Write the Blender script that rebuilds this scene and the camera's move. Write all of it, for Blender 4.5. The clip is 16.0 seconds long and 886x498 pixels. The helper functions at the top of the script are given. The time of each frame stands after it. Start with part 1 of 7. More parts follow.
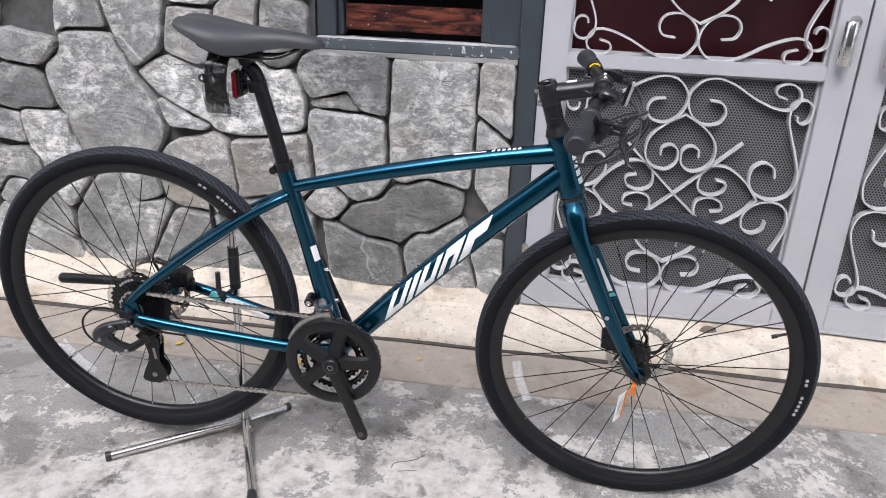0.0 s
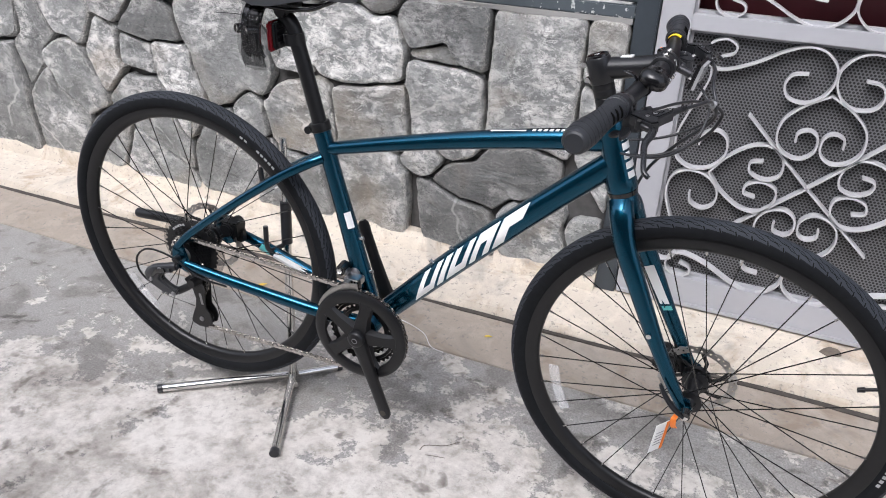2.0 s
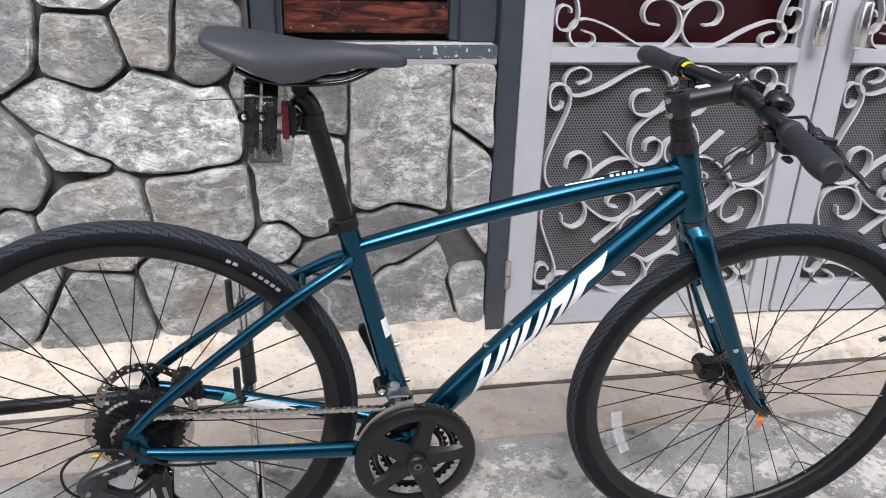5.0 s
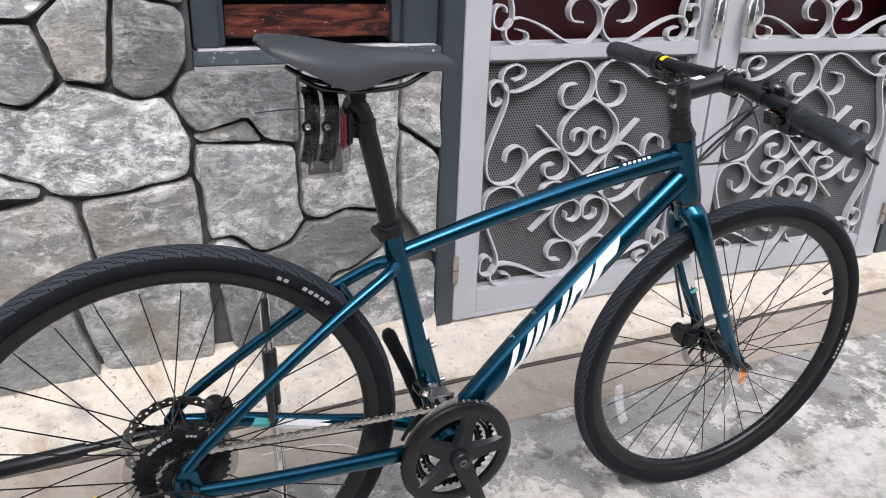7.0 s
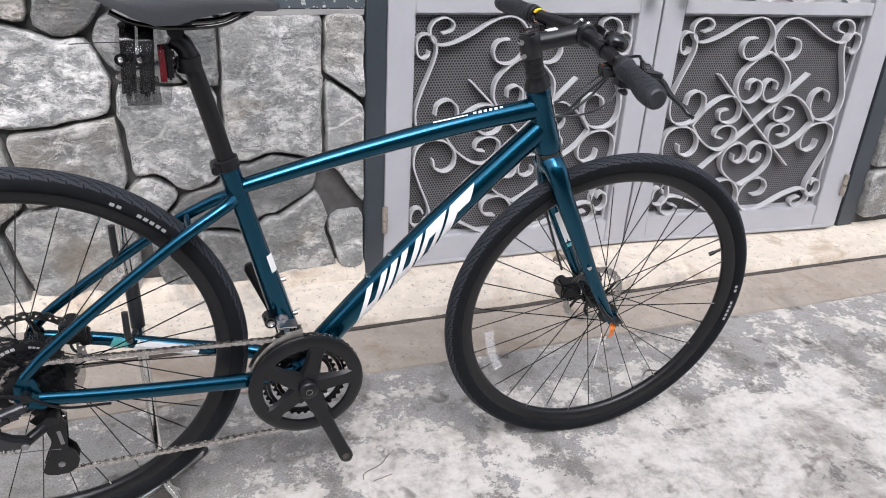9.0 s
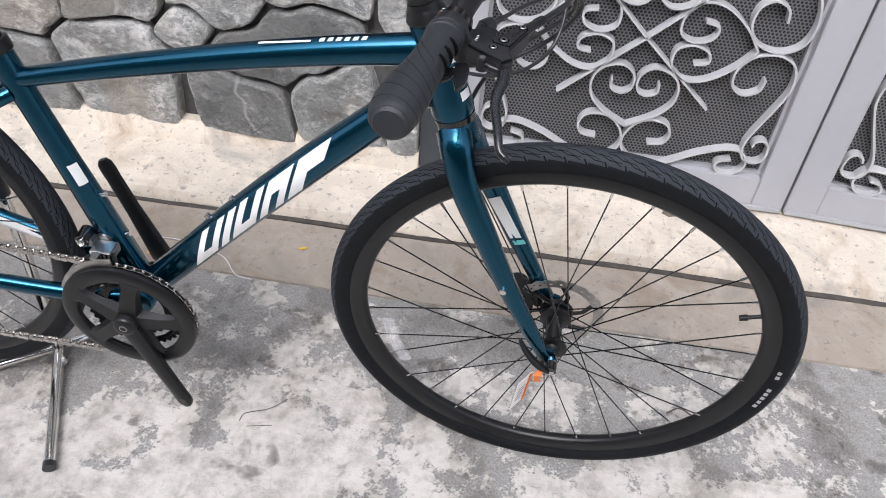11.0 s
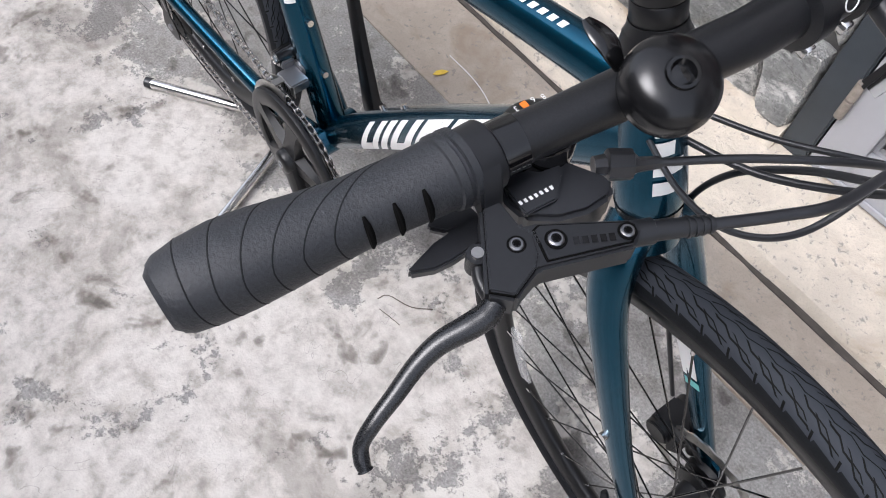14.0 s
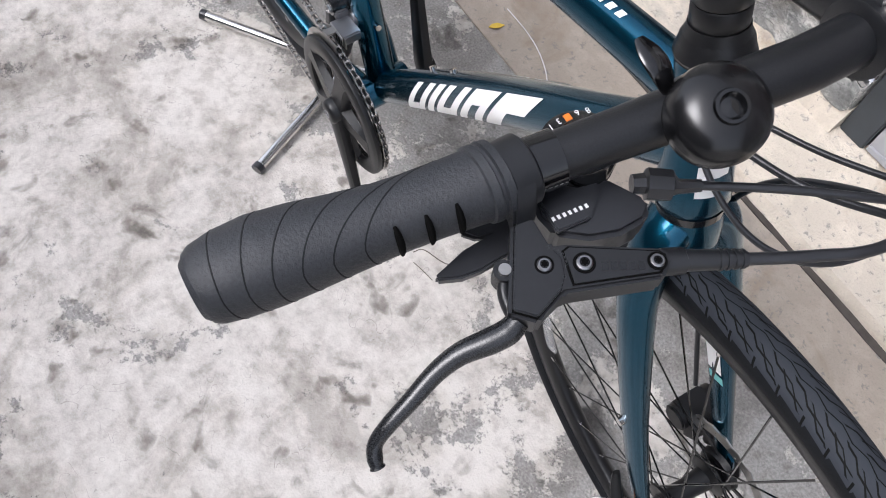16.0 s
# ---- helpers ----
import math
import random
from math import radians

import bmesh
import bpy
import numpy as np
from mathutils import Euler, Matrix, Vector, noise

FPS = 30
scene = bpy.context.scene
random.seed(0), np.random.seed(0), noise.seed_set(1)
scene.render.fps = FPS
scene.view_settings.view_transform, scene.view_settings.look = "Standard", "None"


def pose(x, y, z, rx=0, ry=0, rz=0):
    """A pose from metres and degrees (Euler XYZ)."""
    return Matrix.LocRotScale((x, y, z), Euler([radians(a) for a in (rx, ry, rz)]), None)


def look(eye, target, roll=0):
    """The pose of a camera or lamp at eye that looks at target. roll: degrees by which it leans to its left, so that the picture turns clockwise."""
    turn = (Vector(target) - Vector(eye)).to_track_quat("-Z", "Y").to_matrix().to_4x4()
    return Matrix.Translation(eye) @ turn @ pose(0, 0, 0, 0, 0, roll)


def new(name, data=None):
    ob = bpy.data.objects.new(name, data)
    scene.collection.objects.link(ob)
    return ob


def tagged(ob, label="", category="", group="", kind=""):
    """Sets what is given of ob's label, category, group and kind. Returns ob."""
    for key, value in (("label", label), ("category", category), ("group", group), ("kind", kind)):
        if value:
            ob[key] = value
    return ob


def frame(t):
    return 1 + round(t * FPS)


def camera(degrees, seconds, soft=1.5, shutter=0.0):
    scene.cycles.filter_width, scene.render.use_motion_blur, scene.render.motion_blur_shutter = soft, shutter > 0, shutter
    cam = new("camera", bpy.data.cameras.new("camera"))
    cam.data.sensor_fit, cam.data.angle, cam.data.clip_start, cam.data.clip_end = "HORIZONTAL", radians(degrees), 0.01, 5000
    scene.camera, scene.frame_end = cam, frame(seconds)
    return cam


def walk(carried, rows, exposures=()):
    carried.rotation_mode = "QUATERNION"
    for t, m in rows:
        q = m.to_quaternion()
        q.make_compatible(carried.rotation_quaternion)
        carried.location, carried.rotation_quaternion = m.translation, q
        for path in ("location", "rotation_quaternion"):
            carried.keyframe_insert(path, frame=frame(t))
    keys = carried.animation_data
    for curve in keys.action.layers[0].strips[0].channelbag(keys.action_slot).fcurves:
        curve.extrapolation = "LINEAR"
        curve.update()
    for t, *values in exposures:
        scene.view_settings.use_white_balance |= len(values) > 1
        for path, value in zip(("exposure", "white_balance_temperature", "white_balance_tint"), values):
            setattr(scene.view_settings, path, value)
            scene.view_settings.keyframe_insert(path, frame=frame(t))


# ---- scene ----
cam = camera(61.2, 16.0, soft=1.0)
PATH = [
    (0, (0.854, -1.392, 1.15), (0.614, 0.436, 0.375), 2.2),
    (0.5, (0.963, -1.274, 1.136), (0.624, 0.522, 0.325), 2.7),
    (1, (1.091, -1.19, 1.173), (0.579, 0.536, 0.303), 2.9),
    (1.5, (1.135, -1.172, 1.173), (0.489, 0.485, 0.258), 2.7),
    (2, (1.092, -1.161, 1.172), (0.405, 0.47, 0.241), 2.3),
    (2.5, (0.922, -1.2, 1.165), (0.294, 0.462, 0.245), 1.9),
    (3, (0.812, -1.18, 1.156), (0.335, 0.548, 0.269), 1.6),
    (3.5, (0.698, -1.105, 1.126), (0.443, 0.689, 0.28), 1.7),
    (4, (0.545, -1.053, 1.123), (0.517, 0.775, 0.313), 1.6),
    (4.2, (0.488, -1.058, 1.13), (0.544, 0.775, 0.332), 1.6),
    (6.3, (0.106, -1.074, 1.113), (0.746, 0.656, 0.342), 2.1),
    (6.5, (0.081, -1.062, 1.114), (0.761, 0.655, 0.348), 2.1),
    (7, (-0.012, -0.994, 1.122), (0.747, 0.685, 0.345), 2.1),
    (7.5, (-0.054, -0.983, 1.133), (0.754, 0.67, 0.347), 2.2),
    (8, (0.005, -1.076, 1.112), (0.817, 0.57, 0.317), 2.4),
    (8.5, (0.157, -1.167, 1.122), (0.905, 0.499, 0.306), 2.8),
    (9, (0.275, -1.173, 1.12), (0.915, 0.509, 0.253), 3.3),
    (9.2, (0.355, -1.145, 1.125), (0.939, 0.542, 0.23), 3.3),
    (11.3, (1.044, -0.7, 1.168), (0.781, 0.702, -0.233), 4.9),
    (11.5, (1.073, -0.645, 1.165), (0.734, 0.69, -0.286), 5.0),
    (12, (1.188, -0.527, 1.149), (0.686, 0.649, -0.389), 4.9),
    (12.5, (1.221, -0.463, 1.157), (0.589, 0.578, -0.43), 5.1),
    (13, (1.169, -0.415, 1.154), (0.451, 0.496, -0.475), 5.6),
    (13.5, (1.1, -0.363, 1.138), (0.344, 0.43, -0.536), 5.8),
    (14, (1.059, -0.325, 1.132), (0.299, 0.377, -0.58), 6.1),
    (14.5, (1.042, -0.304, 1.13), (0.289, 0.325, -0.613), 6.0),
    (15, (1.038, -0.288, 1.157), (0.297, 0.291, -0.609), 5.9),
    (15.5, (1.043, -0.281, 1.175), (0.318, 0.271, -0.605), 6.0),
    (16, (1.042, -0.309, 1.148), (0.337, 0.231, -0.644), 6.5),
]
EXPOSURE, KELVIN, TINT = 1.1, 6120, 14
walk(cam, [(t, look(eye, target, roll)) for t, eye, target, roll in PATH], exposures=[(0, EXPOSURE, KELVIN, TINT), (16, EXPOSURE, KELVIN, TINT)])

# ---- world, sun, exposure ----
world = bpy.data.worlds.new("overcast_sky")
scene.world = world
world.use_nodes = True
wn, wl = world.node_tree.nodes, world.node_tree.links
sky = wn.new("ShaderNodeTexSky")
sky.sky_type, sky.sun_disc = "NISHITA", False
sky.sun_elevation, sky.sun_rotation = radians(50), radians(190)
sky.air_density, sky.dust_density, sky.ozone_density = 1.0, 4.0, 1.0
pale = wn.new("ShaderNodeHueSaturation")
pale.inputs["Saturation"].default_value = 0.3
wl.new(sky.outputs[0], pale.inputs["Color"])
wl.new(pale.outputs[0], wn["Background"].inputs["Color"])
wn["Background"].inputs["Strength"].default_value = 0.15
sun_data = bpy.data.lights.new("sun", "SUN")
sun_data.energy, sun_data.angle, sun_data.color = 0.8, radians(35), (1.0, 0.975, 0.94)
sun = new("sun", sun_data)
sun.matrix_world = look((0, 0, 8), (1.2, 6.5, 0))


# ---- materials ----
def material(name, colour, rough=0.5, metal=0.0, coat=0.0, scale=0.0, vary=0.0, bump=0.0, spec=0.5, second=None):
    """A principled material with grain at two scales, in metres."""
    m = bpy.data.materials.new(name)
    m.use_nodes = True
    n, l = m.node_tree.nodes, m.node_tree.links
    b = n["Principled BSDF"]
    b.inputs["Base Color"].default_value = (*colour, 1)
    b.inputs["Roughness"].default_value = rough
    b.inputs["Metallic"].default_value = metal
    b.inputs["Coat Weight"].default_value = coat
    b.inputs["Coat Roughness"].default_value = 0.08
    b.inputs["Specular IOR Level"].default_value = spec
    if scale:
        co = n.new("ShaderNodeTexCoord")
        big, fine = n.new("ShaderNodeTexNoise"), n.new("ShaderNodeTexNoise")
        for t, s, d in ((big, scale, 5), (fine, scale * 9, 3)):
            t.inputs["Scale"].default_value, t.inputs["Detail"].default_value = s, d
            l.new(co.outputs["Object"], t.inputs["Vector"])
        mix = n.new("ShaderNodeMix")
        mix.data_type = "RGBA"
        lo = [max(0, c * (1 - vary)) for c in colour]
        hi = second or [min(1, c * (1 + vary)) for c in colour]
        mix.inputs[6].default_value, mix.inputs[7].default_value = (*lo, 1), (*hi, 1)
        add = n.new("ShaderNodeMath")
        add.operation = "MULTIPLY_ADD"
        add.inputs[1].default_value, add.inputs[2].default_value = 0.45, 0.0
        l.new(fine.outputs["Fac"], add.inputs[0])
        both = n.new("ShaderNodeMath")
        both.operation = "MULTIPLY_ADD"
        both.inputs[1].default_value = 1.6
        both.use_clamp = True
        l.new(big.outputs["Fac"], both.inputs[0])
        shift = n.new("ShaderNodeMath")
        shift.operation = "SUBTRACT"
        shift.inputs[1].default_value = 0.52
        l.new(add.outputs[0], shift.inputs[0])
        l.new(shift.outputs[0], both.inputs[2])
        l.new(both.outputs[0], mix.inputs[0])
        l.new(mix.outputs[2], b.inputs["Base Color"])
        r = n.new("ShaderNodeMapRange")
        r.inputs[3].default_value, r.inputs[4].default_value = max(0.02, rough - 0.1), min(1, rough + 0.1)
        l.new(fine.outputs["Fac"], r.inputs[0])
        l.new(r.outputs[0], b.inputs["Roughness"])
        if bump:
            bp = n.new("ShaderNodeBump")
            bp.inputs["Distance"].default_value, bp.inputs["Strength"].default_value = bump, 0.6
            l.new(both.outputs[0], bp.inputs["Height"])
            l.new(bp.outputs[0], b.inputs["Normal"])
    return m


def nodes_of(m):
    return m.node_tree.nodes, m.node_tree.links, m.node_tree.nodes["Principled BSDF"]


def ramp(n, stops):
    r = n.new("ShaderNodeValToRGB")
    while len(r.color_ramp.elements) < len(stops):
        r.color_ramp.elements.new(0.5)
    for e, (p, c) in zip(r.color_ramp.elements, stops):
        e.position, e.color = p, (*c, 1)
    return r


def stone_material(name, low=0.82, high=1.22, wispy=0.0, warm=0.0):
    """Grey schist: slow tone, cleaved grain, pale wisps in patches, thin quartz veins, ochre stain, mortar smear and
    edge light painted pale on the broken rim; each stone its own tone.
    """
    m = bpy.data.materials.new(name)
    m.use_nodes = True
    n, l, b = nodes_of(m)
    co, info = n.new("ShaderNodeTexCoord"), n.new("ShaderNodeObjectInfo")
    off = n.new("ShaderNodeVectorMath")
    off.operation = "MULTIPLY_ADD"
    off.inputs[1].default_value = (1, 1, 1)
    sc = n.new("ShaderNodeVectorMath")
    sc.operation = "SCALE"
    sc.inputs[0].default_value = (7.3, 3.1, 9.7)
    l.new(info.outputs["Random"], sc.inputs["Scale"])
    l.new(co.outputs["Object"], off.inputs[0])
    l.new(sc.outputs[0], off.inputs[2])
    turn = n.new("ShaderNodeCombineXYZ")
    by = n.new("ShaderNodeMath")
    by.operation = "MULTIPLY_ADD"
    by.inputs[1].default_value, by.inputs[2].default_value = 4.0, -2.0
    l.new(info.outputs["Random"], by.inputs[0])
    l.new(by.outputs[0], turn.inputs[1])
    rot = n.new("ShaderNodeMapping")
    l.new(off.outputs[0], rot.inputs["Vector"])
    l.new(turn.outputs[0], rot.inputs["Rotation"])
    rot.inputs["Scale"].default_value = (0.9, 1, 1.4)

    def tex(s, d, dist, src, rough=0.6):
        t = n.new("ShaderNodeTexNoise")
        t.inputs["Scale"].default_value, t.inputs["Detail"].default_value = s, d
        t.inputs["Distortion"].default_value, t.inputs["Roughness"].default_value = dist, rough
        l.new(src.outputs[0], t.inputs["Vector"])
        return t.outputs["Fac"]

    def calc(op, a, c, d=None):
        x = n.new("ShaderNodeMath")
        x.operation = op
        for k, v in enumerate((a, c, d)):
            if v is None:
                continue
            if isinstance(v, (int, float)):
                x.inputs[k].default_value = v
            else:
                l.new(v, x.inputs[k])
        return x.outputs[0]

    def blend(fac, a, c):
        x = n.new("ShaderNodeMix")
        x.data_type = "RGBA"
        l.new(fac, x.inputs[0])
        l.new(a, x.inputs[6])
        x.inputs[7].default_value = (*c, 1)
        return x.outputs[2]

    def grade(fac, stops):
        r = ramp(n, [(p, (v, v, v)) for p, v in stops])
        l.new(fac, r.inputs[0])
        return r.outputs[0]

    def thread(field, at, half):
        """A thin line where the field crosses a value, fading to both sides."""
        return grade(calc("ABSOLUTE", calc("SUBTRACT", field, at), 0), [(0.0, 1.0), (half * 0.4, 0.8), (half, 0.0)])

    slow, mid, grain = tex(4.2, 4, 0.5, off), tex(12, 8, 0.6, rot, 0.66), tex(90, 5, 0.3, rot, 0.7)
    grit = tex(250, 4, 0.2, rot, 0.7)
    tone = ramp(n, [(0.38, (0.125, 0.130, 0.126)), (0.48, (0.215, 0.220, 0.213)), (0.60, (0.350, 0.350, 0.336))])
    l.new(calc("MULTIPLY_ADD", mid, 0.40, calc("MULTIPLY_ADD", grain, 0.24, calc("MULTIPLY_ADD", grit, 0.14, calc("MULTIPLY", slow, 0.22)))), tone.inputs[0])
    colour = tone.outputs[0]
    # chalky wisps gathered in patches
    patch = grade(tex(5.5, 5, 0.6, off), [(0.43 - wispy, 0.0), (0.60 - wispy, 1.0)])
    curl, curl2 = tex(10, 6, 0.7, rot, 0.6), tex(24, 7, 0.5, rot, 0.64)
    wisps = calc("MAXIMUM", calc("MULTIPLY", thread(curl, 0.5, 0.014), grade(grain, [(0.40, 0.0), (0.52, 1.0)])), calc("MULTIPLY", thread(curl2, 0.5, 0.016), 0.7))
    fleck = grade(calc("MULTIPLY_ADD", curl2, 0.75, calc("MULTIPLY", grain, 0.25)), [(0.49, 0.0), (0.54, 0.55), (0.62, 0.9)])
    veil = calc("MULTIPLY", patch, calc("MAXIMUM", calc("MULTIPLY", wisps, 0.8), fleck))
    colour = blend(veil, colour, (0.78, 0.765, 0.735))
    # faint single wisps all over, and a few long quartz veins
    colour = blend(calc("MULTIPLY", thread(tex(8, 5, 0.6, rot, 0.55), 0.53, 0.007), calc("MULTIPLY", grade(grain, [(0.44, 0.0), (0.56, 1.0)]), 0.7)), colour, (0.52, 0.52, 0.50))
    band = n.new("ShaderNodeTexWave")
    band.wave_type, band.bands_direction = "BANDS", "DIAGONAL"
    band.inputs["Scale"].default_value, band.inputs["Distortion"].default_value = 1.1, 3.2
    band.inputs["Detail"].default_value, band.inputs["Detail Scale"].default_value = 4.0, 2.2
    l.new(rot.outputs[0], band.inputs["Vector"])
    quartz = calc("MULTIPLY", grade(band.outputs["Fac"], [(0.9965, 0.0), (0.9995, 0.8)]), grade(slow, [(0.46, 0.0), (0.56, 1.0)]))
    colour = blend(quartz, colour, (0.62, 0.61, 0.58))
    # dark creases along the cleavage
    colour = blend(calc("MULTIPLY", thread(tex(9, 7, 0.5, rot, 0.62), 0.455, 0.008), 0.6), colour, (0.055, 0.055, 0.053))
    rust = grade(tex(3.0, 5, 0.6, off), [(0.57 - 0.3 * warm, 0.0), (0.74 - 0.2 * warm, 0.55)])
    colour = blend(rust, colour, (0.30, 0.235, 0.16))
    rim = n.new("ShaderNodeAttribute")
    rim.attribute_name = "rim"
    # rim is painted pale: smeared mortar, and light that chipped edges would catch
    smear_edge_light = calc("MULTIPLY", rim.outputs["Fac"], grade(tex(26, 6, 0.4, co), [(0.47, 0.0), (0.58, 0.85)]))
    colour = blend(smear_edge_light, colour, (0.50, 0.485, 0.455))
    hsv = n.new("ShaderNodeHueSaturation")
    val = n.new("ShaderNodeMapRange")
    val.inputs[3].default_value, val.inputs[4].default_value = low, high
    l.new(info.outputs["Random"], val.inputs[0])
    l.new(val.outputs[0], hsv.inputs["Value"])
    l.new(colour, hsv.inputs["Color"])
    l.new(hsv.outputs[0], b.inputs["Base Color"])
    b.inputs["Roughness"].default_value = 0.55
    h = calc("MULTIPLY_ADD", mid, 1.0, calc("MULTIPLY_ADD", grain, 0.34, calc("MULTIPLY_ADD", curl, 0.9, calc("MULTIPLY_ADD", grit, 0.10, calc("MULTIPLY", wisps, 0.07)))))
    bp = n.new("ShaderNodeBump")
    bp.inputs["Distance"].default_value, bp.inputs["Strength"].default_value = 0.016, 1.0
    l.new(h, bp.inputs["Height"])
    l.new(bp.outputs[0], b.inputs["Normal"])
    return m


def ground_material():
    """Worn cement over dark grit: pale worn skin in blotches, stains, grit and hairline cracks."""
    m = bpy.data.materials.new("worn_cement")
    m.use_nodes = True
    n, l, b = nodes_of(m)
    co = n.new("ShaderNodeTexCoord")
    sep = n.new("ShaderNodeSeparateXYZ")
    l.new(co.outputs["Object"], sep.inputs[0])
    tex = {}
    for k, s, d, dist in (("wide", 2.3, 6, 0.4), ("blotch", 9, 10, 0.3), ("grit", 240, 3, 0), ("speck", 75, 8, 0.2), ("stain", 12, 3, 0.3), ("cloud", 3.3, 5, 0.6), ("crack", 5.0, 3, 1.5), ("spot", 13, 4, 0.4), ("mottle", 24, 5, 0.2), ("patch", 4.6, 8, 0.35)):
        t = n.new("ShaderNodeTexNoise")
        t.inputs["Scale"].default_value, t.inputs["Detail"].default_value, t.inputs["Distortion"].default_value = s, d, dist
        t.inputs["Roughness"].default_value = 0.62
        l.new(co.outputs["Object"], t.inputs["Vector"])
        tex[k] = t

    def calc(op, a, c, d=None):
        x = n.new("ShaderNodeMath")
        x.operation = op
        for i, v in enumerate((a, c, d)):
            if v is None:
                continue
            if isinstance(v, (int, float)):
                x.inputs[i].default_value = v
            else:
                l.new(v, x.inputs[i])
        return x.outputs[0]

    # the skin is worn off towards the kerb and far down the alley
    away = n.new("ShaderNodeMapRange")
    away.interpolation_type = "SMOOTHSTEP"
    away.inputs[1].default_value, away.inputs[2].default_value = -0.35, 0.36
    away.inputs[3].default_value, away.inputs[4].default_value = 0.11, -0.055
    l.new(sep.outputs["Y"], away.inputs[0])
    f = calc("MULTIPLY_ADD", tex["blotch"].outputs["Fac"], 0.75, calc("MULTIPLY", tex["wide"].outputs["Fac"], 0.55))
    f = calc("ADD", f, away.outputs[0])
    # a bare stretch behind the rear wheel
    bare = None
    for axis, lo, hi in (("X", 0.08, -0.30), ("Y", -0.20, -0.02)):
        mr = n.new("ShaderNodeMapRange")
        mr.interpolation_type = "SMOOTHSTEP"
        mr.inputs[1].default_value, mr.inputs[2].default_value = min(lo, hi), max(lo, hi)
        mr.inputs[3].default_value, mr.inputs[4].default_value = (0.0, 1.0) if lo < hi else (1.0, 0.0)
        l.new(sep.outputs[axis], mr.inputs[0])
        bare = mr.outputs[0] if bare is None else calc("MULTIPLY", bare, mr.outputs[0])
    f = calc("MULTIPLY_ADD", bare, -0.10, f)
    f = calc("MULTIPLY_ADD", tex["speck"].outputs["Fac"], 0.28, f)
    f = calc("MULTIPLY_ADD", tex["grit"].outputs["Fac"], 0.10, f)
    skin = ramp(n, [(0.825, (0, 0, 0)), (0.860, (1, 1, 1))])
    l.new(f, skin.inputs[0])
    dark = ramp(n, [(0.3, (0.205, 0.198, 0.187)), (0.7, (0.375, 0.362, 0.343))])
    l.new(tex["grit"].outputs["Fac"], dark.inputs[0])
    pale = ramp(n, [(0.40, (0.37, 0.347, 0.315)), (0.48, (0.49, 0.462, 0.424)), (0.57, (0.60, 0.57, 0.525))])
    l.new(calc("MULTIPLY_ADD", tex["speck"].outputs["Fac"], 0.26, calc("MULTIPLY_ADD", tex["mottle"].outputs["Fac"], 0.36, calc("MULTIPLY", tex["cloud"].outputs["Fac"], 0.38))), pale.inputs[0])
    mix = n.new("ShaderNodeMix")
    mix.data_type = "RGBA"
    l.new(skin.outputs[0], mix.inputs[0])
    l.new(dark.outputs[0], mix.inputs[6])
    l.new(pale.outputs[0], mix.inputs[7])
    st = ramp(n, [(0.30, (0.42, 0.41, 0.40)), (0.35, (0.66, 0.645, 0.63)), (0.39, (1, 1, 1))])
    l.new(tex["stain"].outputs["Fac"], st.inputs[0])
    mul = n.new("ShaderNodeMix")
    mul.data_type, mul.blend_type = "RGBA", "MULTIPLY"
    mul.inputs[0].default_value = 0.9
    l.new(mix.outputs[2], mul.inputs[6])
    l.new(st.outputs[0], mul.inputs[7])
    sp = ramp(n, [(0.30, (0.52, 0.51, 0.50)), (0.35, (0.82, 0.81, 0.80)), (0.40, (1, 1, 1))])
    l.new(tex["spot"].outputs["Fac"], sp.inputs[0])
    mt = ramp(n, [(0.36, (0.84, 0.825, 0.81)), (0.5, (1, 1, 1))])
    l.new(tex["mottle"].outputs["Fac"], mt.inputs[0])
    pt = ramp(n, [(0.41, (0.64, 0.625, 0.61)), (0.455, (0.88, 0.87, 0.855)), (0.50, (1, 1, 1))])
    l.new(tex["patch"].outputs["Fac"], pt.inputs[0])
    last = mul
    for extra in (sp, mt, pt):
        nxt = n.new("ShaderNodeMix")
        nxt.data_type, nxt.blend_type = "RGBA", "MULTIPLY"
        nxt.inputs[0].default_value = 0.85
        l.new(last.outputs[2], nxt.inputs[6])
        l.new(extra.outputs[0], nxt.inputs[7])
        last = nxt
    mul = last
    hair = calc("LESS_THAN", calc("ABSOLUTE", calc("SUBTRACT", tex["crack"].outputs["Fac"], 0.5), 0), 0.0016)
    hair = calc("MULTIPLY", hair, calc("GREATER_THAN", tex["wide"].outputs["Fac"], 0.54))
    dk = n.new("ShaderNodeMix")
    dk.data_type = "RGBA"
    dk.inputs[7].default_value = (0.09, 0.085, 0.08, 1)
    l.new(calc("MULTIPLY", hair, 0.3), dk.inputs[0])
    l.new(mul.outputs[2], dk.inputs[6])
    l.new(dk.outputs[2], b.inputs["Base Color"])
    b.inputs["Roughness"].default_value = 0.88
    h = calc("MULTIPLY_ADD", skin.outputs[0], 0.45, calc("MULTIPLY", tex["grit"].outputs["Fac"], 0.6))
    bp = n.new("ShaderNodeBump")
    bp.inputs["Distance"].default_value, bp.inputs["Strength"].default_value = 0.0025, 0.8
    l.new(h, bp.inputs["Height"])
    l.new(bp.outputs[0], b.inputs["Normal"])
    return m


